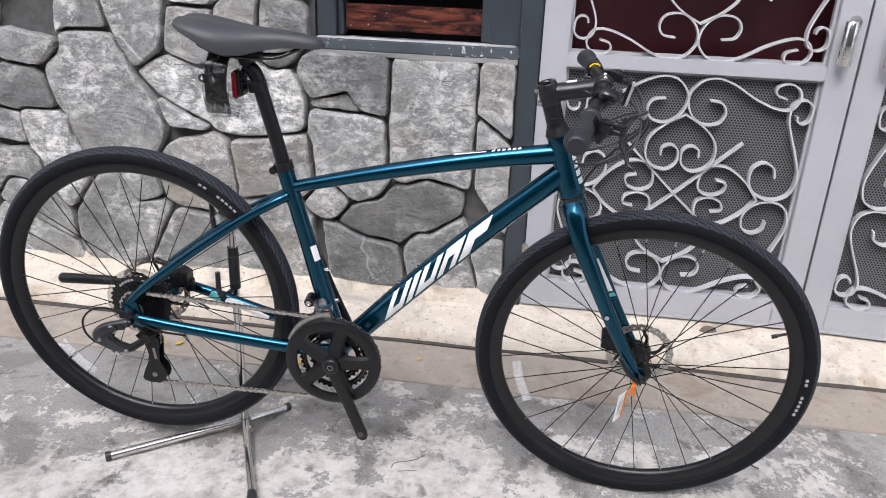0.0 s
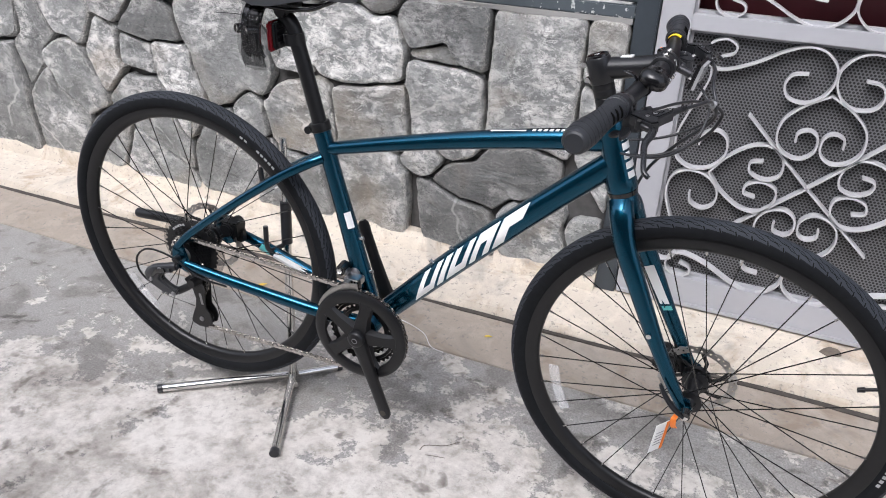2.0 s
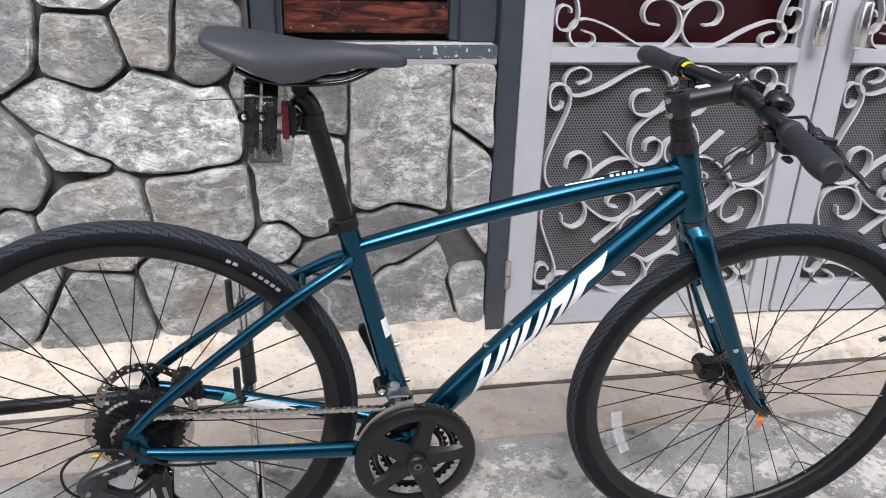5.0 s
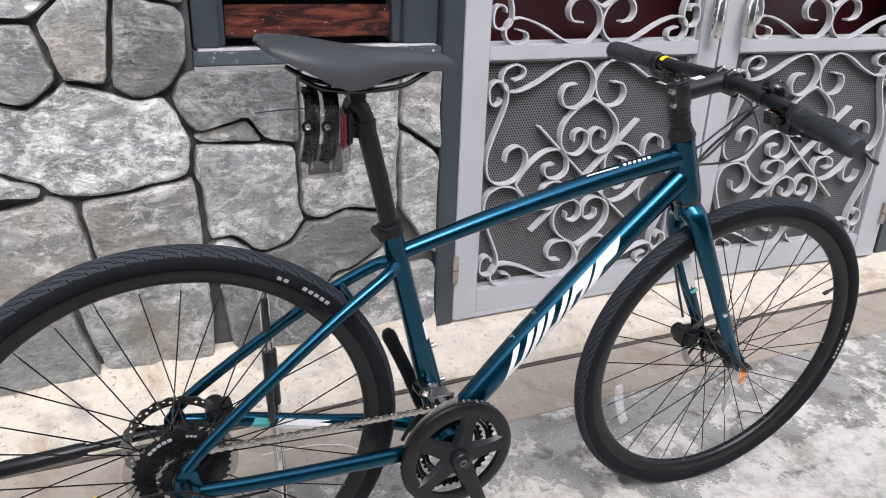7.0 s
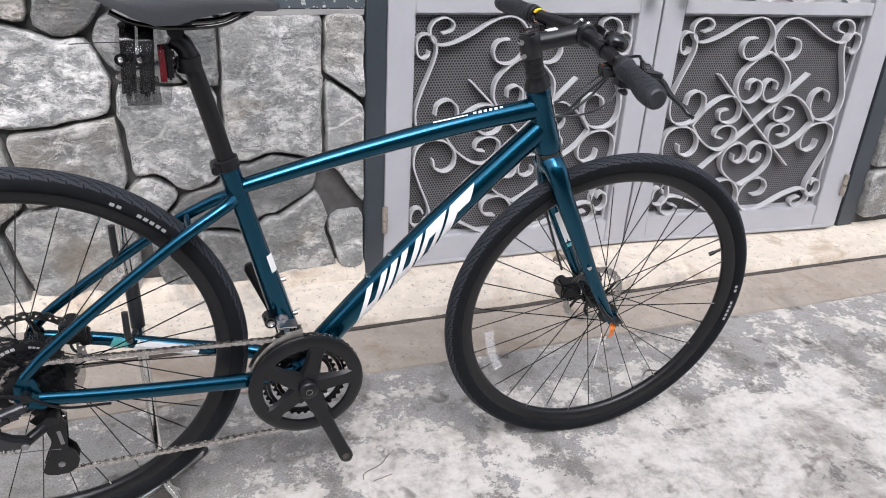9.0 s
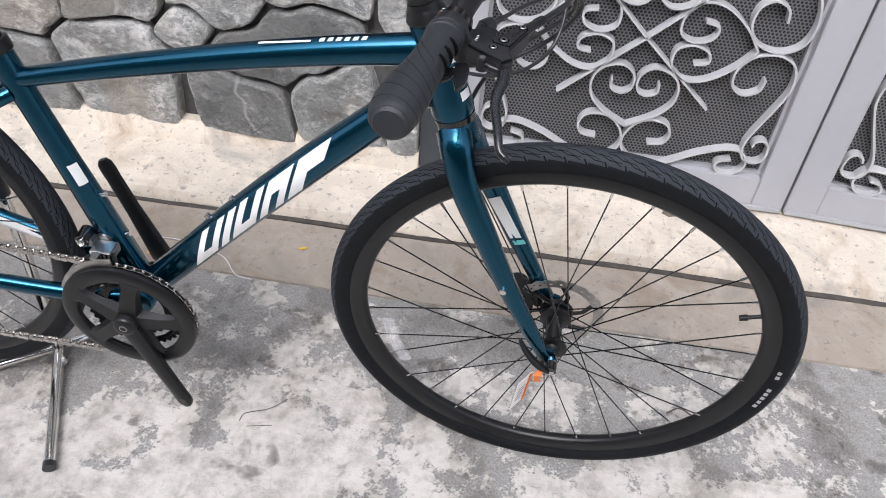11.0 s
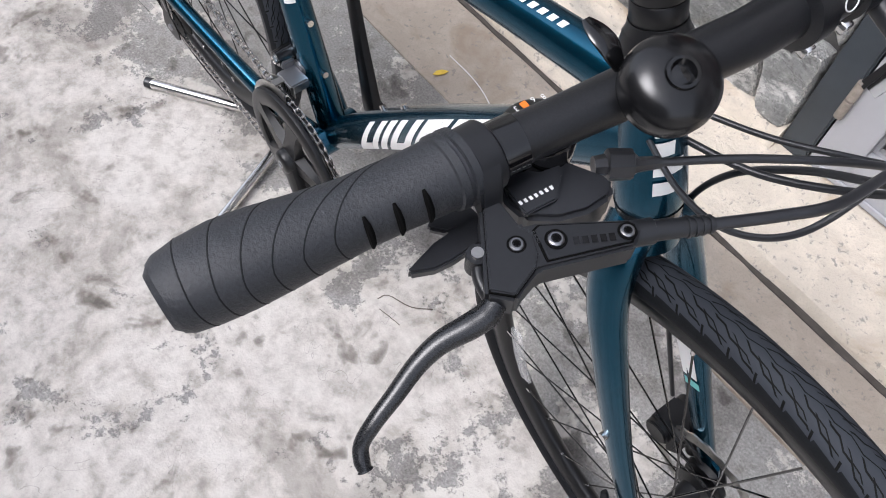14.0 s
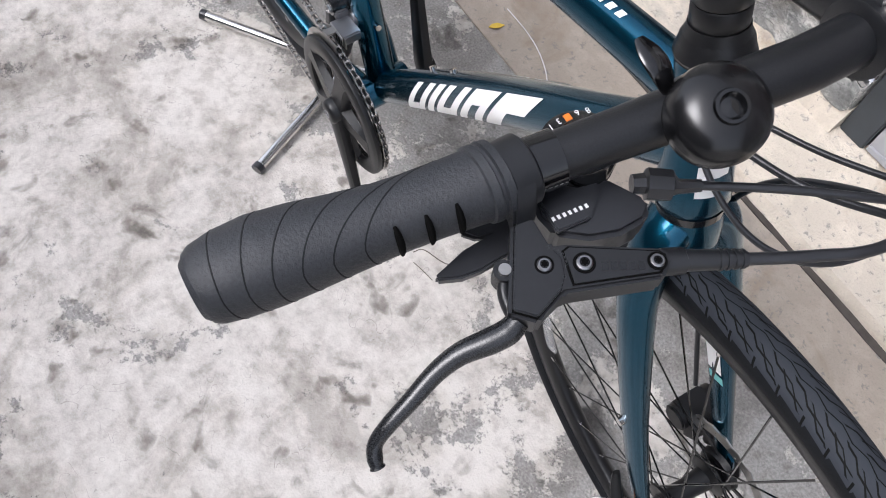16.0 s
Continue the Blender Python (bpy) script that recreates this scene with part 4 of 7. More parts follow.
# frame
def frame_tubes():
    tt = smooth_line([(0.354, 0, 0.667), (0.392, 0, 0.677), (0.508, 0, 0.7055), (0.64, 0, 0.7345), (0.765, 0, 0.7585), (0.878, 0, 0.776)], 5)
    r = [0.0135 + 0.0035 * (i / (len(tt) - 1)) for i in range(len(tt))]
    sq = [0.85 + 0.30 * (i / (len(tt) - 1)) for i in range(len(tt))]
    bike_part("top_tube", Shape().tube(tt, r, 24, sq), "paint")
    dt = [Vector((0.455 + (0.899 - 0.455) * t, 0, 0.308 + (0.742 - 0.308) * t + 0.012 * math.sin(math.pi * t))) for t in (i / 16 for i in range(17))]
    bike_part("down_tube", Shape().tube(dt, [0.021 + 0.003 * math.sin(math.pi * min(1, i / 13)) for i in range(17)], 28, [1.05] * 17), "paint")
    top = Vector((0.347, 0, 0.705))
    st = [BB.lerp(top, t) for t in (0, 0.2, 0.4, 0.6, 0.8, 0.93, 1.0)]
    bike_part("seat_tube", Shape().tube(st, [0.0205, 0.0205, 0.0195, 0.0175, 0.0165, 0.0172, 0.0172], 24), "paint")
    ht = [HEAD_LOW.lerp(HEAD_TOP, t) for t in (0, 0.06, 0.2, 0.5, 0.85, 0.96, 1)]
    bike_part("head_tube", Shape().tube(ht, [0.0245, 0.0265, 0.0255, 0.0225, 0.0215, 0.0225, 0.021], 28), "paint")
    bike_part("bottom_bracket", Shape().lathe([(-0.037, 0.0), (-0.037, 0.021), (-0.034, 0.023), (0.034, 0.023), (0.037, 0.021), (0.037, 0.0)], BB, n=28), "paint")
    for s in (-1, 1):
        ss = smooth_line([(0.352, s * 0.010, 0.652), (0.328, s * 0.024, 0.641), (0.258, s * 0.038, 0.600), (0.153, s * 0.054, 0.526), (0.055, s * 0.068, 0.450), (0.016, s * 0.073, 0.412)], 5)
        bike_part("seat_stay", Shape().tube(ss, [0.0105 - 0.002 * i / (len(ss) - 1) for i in range(len(ss))], 16), "paint")
        rise = ((0.3165, 0.333, 0.3525, 0.369), (0.320, 0.342, 0.374, 0.391))[s > 0]
        cs = smooth_line([(0.431, s * 0.024, 0.304)] + [(x, s * y, z) for x, y, z in zip((0.362, 0.252, 0.122, 0.030), (0.043, 0.055, 0.066, 0.073), rise)], 5)
        bike_part("chain_stay", Shape().tube(cs, [0.0135 - 0.0035 * i / (len(cs) - 1) for i in range(len(cs))], 16, 1.15), "paint")
        plate = [(0.014, 0.420), (0.030, 0.408), (0.036, 0.380), (0.050, 0.358), (0.034, 0.349), (0.008, 0.356), (-0.004, 0.374), (0.0, 0.402)]
        d = Shape()
        d.ring_skin([[(x, s * 0.072 - 0.0035, z) for x, z in plate], [(x, s * 0.072 + 0.0035, z) for x, z in plate]])
        bike_part("dropout", d, "paint", bevel=0.001)
    bike_part("stay_bridge", Shape().tube([(0.278, -0.033, 0.612), (0.278, 0.033, 0.612)], 0.006, 12), "paint")
    for t in (0.32, 0.41, 0.47):
        p = BB.lerp(HEAD_LOW + Vector((-0.01, 0, 0.04)), t) + Vector((-0.014, 0, 0.026))
        if t < 0.45:
            bike_part("bottle_bolt", Shape().tube([p, p + Vector((-0.008, 0, 0.009))], 0.0042, 10), "chrome")
    for t in (0.27, 0.45):
        p = BB.lerp(top, t) + Vector((0.018, 0, 0.004))
        bike_part("bottle_bolt", Shape().tube([p, p + Vector((0.008, 0, 0.002))], 0.0042, 10), "chrome")
    bike_part("headset", Shape().tube([HEAD_TOP, HEAD_TOP + AXIS * 0.012, HEAD_TOP + AXIS * 0.02], [0.0235, 0.0215, 0.0165], 24), "satin")
    bike_part("headset", Shape().tube([HEAD_LOW - AXIS * 0.008, HEAD_LOW - AXIS * 0.0], [0.0245, 0.0255], 24), "gloss")
    # seat clamp
    c = Vector((0.345, 0, 0.712))
    a = (top - BB).normalized()
    bike_part("seat_clamp", Shape().tube([c - a * 0.009, c - a * 0.008, c + a * 0.008, c + a * 0.009], [0.0185, 0.0198, 0.0198, 0.0185], 24), "satin")
    bike_part("clamp_bolt", Shape().tube([(0.3275, -0.018, 0.706), (0.3275, 0.016, 0.706)], 0.0075, 12), "satin")
    # clamp and post
    bike_part("seatpost", Shape().tube(smooth_line([top, (0.3280, 0, 0.785), (0.3065, 0, 0.868), (0.3025, 0, 0.885), (0.2940, 0, 0.900), (0.2800, 0, 0.908)], 5), 0.0142, 24), "satin")


frame_tubes()


def decals():
    """White blocks on the near face of the down tube, each with a slot of its own."""
    d0, d1 = Vector((0.455, 0, 0.308)), Vector((0.899, 0, 0.742))
    u = (d1 - d0).normalized()
    v = Vector((-u.z, 0, u.x))
    L = (d1 - d0).length

    def face(s, h):
        """A point on the tube's near face: s along, h across."""
        t = s / L
        c = d0.lerp(d1, t) + Vector((0, 0, 0.012 * math.sin(math.pi * t)))
        r = 0.021 + 0.003 * math.sin(math.pi * min(1, t * 16 / 13)) + 0.0006
        a = math.asin(max(-1, min(1, h / (r * 1.05))))
        return c + v * (r * 1.05 * math.sin(a)) + Vector((0, -r * math.cos(a), 0))

    def block(cells):
        """cells: (s0, s1, h0, h1) patches that make one mark."""
        for side in (1, -1):
            sh = Shape()
            for s0, s1, h0, h1 in cells:
                n, m = 6, 3
                vs = []
                for j in range(n + 1):
                    h = h0 + (h1 - h0) * j / n
                    for i in range(m + 1):
                        p = face(s0 + (s1 - s0) * i / m + 1.75 * h, h)
                        vs.append((p.x, p.y * side, p.z))
                sh.add(vs, [(j * (m + 1) + i, j * (m + 1) + i + 1, (j + 1) * (m + 1) + i + 1, (j + 1) * (m + 1) + i) for j in range(n) for i in range(m)])
            bike_part("decal", sh, "white", "white block mark" if side > 0 else "")

    a, b = -0.0165, 0.0185
    block([(0.150, 0.167, a, b), (0.167, 0.187, a, -0.005), (0.187, 0.204, a, b)])
    block([(0.213, 0.231, a, b)])
    block([(0.240, 0.257, a, b), (0.257, 0.276, a, -0.005), (0.276, 0.293, a, b)])
    block([(0.302, 0.319, a, b), (0.319, 0.336, 0.004, b), (0.336, 0.353, a, b)])
    block([(0.362, 0.392, a, b), (0.392, 0.424, 0.002, b)])
    # small marks along the top tube, the seat tube and the far chain stay
    for k in range(7):
        x, long = (0.757 + 0.0098 * k, 0.0058) if k < 6 else (0.685, 0.062)
        zc, rr = 0.7570 + 0.162 * (x - 0.757), 0.0172
        vs = []
        for q in (radians(60), radians(66), radians(72), radians(78)) if k < 6 else (radians(60), radians(63), radians(66), radians(69)):
            for dx in (0.0, long):
                vs.append((x + dx + 0.005 * (q - 0.9), -rr * math.cos(q), zc + 0.162 * dx + rr * 1.13 * math.sin(q)))
        bike_part("decal", Shape().add(vs, [(2 * i, 2 * i + 1, 2 * i + 3, 2 * i + 2) for i in range(3)]), "white")
    a0 = Vector((0.3885, 0, 0.533))
    for s in (-1,):
        sh = Shape()
        rows = []
        for z0 in (0.512, 0.545):
            c = BB.lerp(Vector((0.347, 0, 0.705)), (z0 - 0.304) / 0.401)
            rows += [(c.x + 0.0192 * math.sin(q), -0.0192 * math.cos(q), z0 + 0.004 * math.sin(q)) for q in (0.45, 0.7, 0.95, 1.2)]
        sh.add(rows, [(i, i + 1, i + 5, i + 4) for i in range(3)])
        bike_part("decal", sh, "white")
    for x0, x1, mat in ((0.170, 0.275, "white"), (0.132, 0.160, "mint")):
        n = 6
        vs = []
        for i in range(n + 1):
            x = x0 + (x1 - x0) * i / n
            zc, yc = 0.3635 - 0.255 * (x - 0.164), 0.0488 - 0.085 * (x - 0.19)
            vs += [(x - 0.004, yc + 0.0020, zc - 0.0085), (x, yc - 0.0016, zc), (x + 0.006, yc + 0.0020, zc + 0.0085)]
        bike_part("decal", Shape().add(vs, [(3 * i + j, 3 * i + 3 + j, 3 * i + 4 + j, 3 * i + 1 + j) for i in range(n) for j in range(2)]), mat)


decals()


# wheels
def tyre_shape(c, R):
    """Round tyre with slits pressed into the tread; also the map of the tread, face corner by face corner."""
    n, k, w = 270, 25, 0.0185
    rc = R - w
    i, j = np.meshgrid(np.arange(n), np.arange(k), indexing="ij")
    b = -2.45 + 4.9 * j / (k - 1)
    th = 2 * np.pi * i / n
    lane = np.abs(b)
    r = np.where(lane < 1.15, w + 0.0006, w)
    rho = rc + r * np.cos(b)
    v = np.stack([c.x + rho * np.cos(th), c.y + r * 0.98 * np.sin(b), c.z + rho * np.sin(th)], -1).reshape(-1, 3)
    sh = Shape()
    faces, uv = [], []
    bb = -2.45 + 4.9 * np.arange(k) / (k - 1)
    for p in range(n):
        for q in range(k - 1):
            e, f = p * k + q, ((p + 1) % n) * k + q
            faces.append((e, e + 1, f + 1, f))
            uv += [(p / 3, bb[q]), (p / 3, bb[q + 1]), ((p + 1) / 3, bb[q + 1]), ((p + 1) / 3, bb[q])]
    return sh.add([tuple(x) for x in v.tolist()], faces), uv


def wheel(c, front, xf=None):
    nm = "front_wheel" if front else "rear_wheel"
    hw = 0.050 if front else 0.066
    prof = [(-hw, 0.0), (-hw, 0.008), (-hw + 0.012, 0.010), (-0.034, 0.012), (-0.033, 0.022), (-0.029, 0.022), (-0.024, 0.0125), (0.0, 0.0115), (0.02, 0.0135), (0.024, 0.024), (0.028, 0.024), (0.032, 0.016), (hw - 0.01, 0.011), (hw, 0.008), (hw, 0.0)]
    hub = bike_part(nm, Shape().lathe(prof, c, n=28), "satin", "black wheel with thin black spokes", xf=xf)
    shape, tread = tyre_shape(c, R + (0.003 if front else 0.0005))
    bike_part("tyre", shape, "rubber", "black tyre with a fine zigzag tread", hub, xf, uv=tread)
    rim = [(-0.0115, 0.3175), (-0.0125, 0.3135), (-0.0118, 0.300), (-0.006, 0.2925), (0.0, 0.2905), (0.006, 0.2925), (0.0118, 0.300), (0.0125, 0.3135), (0.0115, 0.3175), (0.0, 0.312)]
    bike_part("rim", Shape().lathe(rim, c, n=120, closed=True), "satin", "", hub, xf)
    for i in range(32):
        th = 2 * math.pi * (i + 0.5) / 32
        s = -1 if i % 2 else 1
        lead = (1 if (i // 2) % 2 else -1) * 1.22
        y = (-0.031 if s < 0 else 0.026)
        fr = 0.020
        a = c + Vector((fr * math.cos(th + lead), y, fr * math.sin(th + lead)))
        b = c + Vector((0.2925 * math.cos(th), s * 0.003, 0.2925 * math.sin(th)))
        bike_part("spoke", Shape().tube([a, b], 0.00105, 6), "gloss", "", hub, xf)
        d = (b - a).normalized()
        bike_part("nipple", Shape().tube([b - d * 0.011, b], 0.0019, 6), "chrome", "", hub, xf)
    # disc with a pierced, waved band on arms
    y = 0.040
    rr = 0.0705 if front else 0.080
    n = 96
    outer = [(rr + 0.0016 * math.sin(24 * q)) for q in (2 * math.pi * i / n for i in range(n))]
    d = Shape()
    vs, fs = [], []
    rad = [rr - 0.0145, rr - 0.011, rr - 0.0065, rr - 0.0035, 1.0]
    for i in range(n):
        th = 2 * math.pi * i / n
        for q in rad:
            r = outer[i] if q == 1.0 else q
            for yy in (y - 0.0009, y + 0.0009):
                vs.append(tuple(c + Vector((r * math.cos(th), yy, r * math.sin(th)))))
    m = len(rad) * 2
    for i in range(n):
        j = (i + 1) % n
        for q in range(len(rad) - 1):
            if q == 1 and i % 4 in (0,) or q == 2 and i % 4 in (2,):
                continue
            a, b = i * m + q * 2, j * m + q * 2
            fs += [(a, b, b + 2, a + 2), (a + 1, a + 3, b + 3, b + 1)]
        a, b = i * m, j * m
        fs += [(a, a + 1, b + 1, b), (a + m - 2, b + m - 2, b + m - 1, a + m - 1)]
    d.add(vs, fs)
    bike_part("brake_disc", d, "steel", "steel brake disc with drilled waved edge", hub, xf)
    for i in range(6):
        th = 2 * math.pi * i / 6
        p = [c + Vector((q * math.cos(th + o), y, q * math.sin(th + o))) for q, o in ((0.020, 0), (rr * 0.56, 0.22), (rr - 0.013, 0.5))]
        bike_part("disc_arm", Shape().strip(p, 0.0018, 0.007), "satin", "", hub, xf)
    bike_part("disc_carrier", Shape().lathe([(y - 0.004, 0.0), (y - 0.004, 0.024), (y + 0.003, 0.026), (y + 0.003, 0.0)], c, n=30), "satin", "", hub, xf)
    va = radians(23) if front else radians(-140)
    vd = Vector((math.cos(va), 0, math.sin(va)))
    bike_part("valve", Shape().tube([c + vd * 0.292, c + vd * 0.274, c + vd * 0.273, c + vd * 0.262], [0.003, 0.003, 0.0046, 0.0042], 10), "satin", "black valve cap", hub, xf)
    # clear strip reflector between two spokes
    ra = radians(198) if front else radians(222)
    rd = Vector((math.cos(ra), 0, math.sin(ra)))
    e = []
    for k in range(7):
        q = -0.20 + 0.40 * k / 6
        e.append(c + Vector((0.257 * math.cos(ra + q), -0.012, 0.257 * math.sin(ra + q))))
    bike_part("spoke_reflector", Shape().strip(e, 0.004, 0.019), "clear", "clear plastic spoke reflector", hub, xf)
    # plain marks on the sidewall where the tyre's lettering is
    for a0, cnt in ((5 if front else 62, 9),):
        for k in range(cnt):
            if k in (5, 6):
                continue
            th = radians(a0 + 1.9 * (k - cnt))
            q = Shape()
            pts = []
            for dth, bb in ((0, -1.85), (0.022, -1.85), (0.022, -1.55), (0, -1.55)):
                rho = (R - 0.0185) + 0.0189 * math.cos(bb)
                pts.append(tuple(c + Vector((rho * math.cos(th + dth), 0.0187 * math.sin(bb), rho * math.sin(th + dth)))))
            q.add(pts, [(0, 1, 2, 3)])
            bike_part("sidewall_mark", q, "mark", "", hub, xf)
    return hub


rear_hub = wheel(REAR, False)
CAMBER = Matrix.Translation(FRONT) @ Matrix.Rotation(radians(1.7), 4, "X") @ Matrix.Translation(-FRONT)
wheel(FRONT, True, STEER @ CAMBER)


# fork
def fork():
    low = HEAD_LOW - AXIS * 0.008
    crown = Shape().tube([low, low - AXIS * 0.012, low - AXIS * 0.03], [0.0245, 0.026, 0.0255], 24, 0.95)
    bike_part("fork_crown", crown, "paint", xf=STEER)
    for s in (-1, 1):
        pts = smooth_line([(0.920, s * 0.010, 0.678), (0.928, s * 0.028, 0.662), (0.944, s * 0.041, 0.615), (0.978, s * 0.0475, 0.545), (1.016, s * 0.051, 0.466), (1.054, s * 0.053, 0.394), (1.085, s * 0.054, 0.340)], 5)
        n = len(pts)
        r = [0.0185 - 0.0105 * (i / (n - 1)) ** 1.1 for i in range(n)]
        bl = bike_part("fork_blade", Shape().tube(pts, r, 20, 1.22), "paint", xf=STEER)
        bike_part("blade_bolt", Shape().tube([(1.010, s * 0.062, 0.472), (1.010, s * 0.067, 0.472)], 0.0045, 10), "chrome", "", bl, STEER)
        tip = [(1.072, 0.362), (1.096, 0.356), (1.104, 0.337), (1.100, 0.325), (1.086, 0.323), (1.076, 0.336)]
        t = Shape().ring_skin([[(x, s * 0.054 - 0.004, z) for x, z in tip], [(x, s * 0.054 + 0.004, z) for x, z in tip]])
        bike_part("fork_tip", t, "paint", "", bl, STEER, 0.001)
        if s > 0:
            q = Shape().add([(1.006, 0.0385, 0.474), (1.022, 0.0395, 0.478), (0.984, 0.0335, 0.552), (0.968, 0.0325, 0.545)], [(0, 1, 2, 3)])
            bike_part("decal", q, "white", "", bl, STEER)
            bike_part("decal", Shape().add([(1.014, 0.039, 0.462), (1.030, 0.040, 0.467), (1.025, 0.0398, 0.475), (1.009, 0.0388, 0.470)], [(0, 1, 2, 3)]), "mint", "", bl, STEER)
    # quick release: nut and lever, with the card that hangs from it
    ax = FRONT
    bike_part("quick_release", Shape().tube([ax + Vector((0, -0.055, 0)), ax + Vector((0, -0.062, 0)), ax + Vector((0, -0.063, 0)), ax + Vector((0, -0.078, 0))], [0.009, 0.009, 0.0065, 0.0065], 16), "chrome", xf=STEER)
    bike_part("release_cam", Shape().tube([ax + Vector((0, -0.064, 0.004)), ax + Vector((0, -0.078, 0.002))], 0.0095, 16), "gloss", xf=STEER)
    lv = smooth_line([ax + Vector((-0.002, -0.076, 0.0)), ax + Vector((-0.02, -0.080, 0.016)), ax + Vector((-0.038, -0.076, 0.034)), ax + Vector((-0.05, -0.072, 0.052))], 4)
    bike_part("release_lever", Shape().tube(lv, [0.0055, 0.006, 0.0065, 0.007, 0.0072, 0.0072, 0.0072, 0.007, 0.0068, 0.0065, 0.006, 0.0055, 0.004][:len(lv)], 12, 0.55), "satin", xf=STEER)
    band = Shape().strip([ax + Vector((-0.010, -0.070, 0.004)), ax + Vector((-0.016, -0.084, -0.004)), ax + Vector((-0.015, -0.082, -0.02)), ax + Vector((-0.012, -0.073, -0.032))], 0.010, 0.0012, (1, 0, 0.3))
    bike_part("tag_band", band, "orange", "orange plastic tag band", xf=STEER)
    card = Shape().box((0, 0, 0), (0.033, 0.0008, 0.066), Matrix.Translation(ax + Vector((-0.034, -0.074, -0.062))) @ Euler((radians(3), radians(4), radians(58))).to_matrix().to_4x4())
    tag = bike_part("tag", card, "card", "white paper tag hanging from the axle", xf=STEER)
    edge = Shape().box((0.013, -0.0012, 0), (0.007, 0.0006, 0.066), Matrix.Translation(ax + Vector((-0.034, -0.074, -0.062))) @ Euler((radians(3), radians(4), radians(58))).to_matrix().to_4x4())
    bike_part("tag_edge", edge, "orange", "", tag, STEER)
    for k in range(5):
        ln = Shape().box((-0.002, -0.001, 0.012 - 0.007 * k), (0.018, 0.0004, 0.0016), Matrix.Translation(ax + Vector((-0.034, -0.074, -0.062))) @ Euler((radians(3), radians(4), radians(58))).to_matrix().to_4x4())
        bike_part("tag_line", ln, "ink", "", tag, STEER)


fork()


def caliper(c, xf, name):
    sh = Shape()
    sh.box((0, 0, 0), (0.040, 0.034, 0.034), Matrix.Translation(c))
    sh.tube([c + Vector((-0.004, 0.012, 0)), c + Vector((-0.004, 0.030, 0))], 0.016, 18)
    sh.tube([c + Vector((-0.004, -0.014, 0)), c + Vector((-0.004, -0.024, 0))], 0.0155, 18)
    sh.box((0.016, 0.004, -0.018), (0.018, 0.018, 0.030), Matrix.Translation(c))
    ob = bike_part(name, sh, "satin", "black hydraulic disc brake caliper", xf=xf, bevel=0.0025)
    return ob


caliper(FRONT + Vector((-0.062, 0.046, 0.022)), STEER, "brake_caliper")
caliper(REAR + Vector((0.066, 0.036, 0.038)), None, "brake_caliper")
bike_part("caliper_mount", Shape().tube([FRONT + Vector((-0.052, 0.050, 0.085)), FRONT + Vector((-0.03, 0.052, 0.0))], 0.008, 12), "satin", xf=STEER)


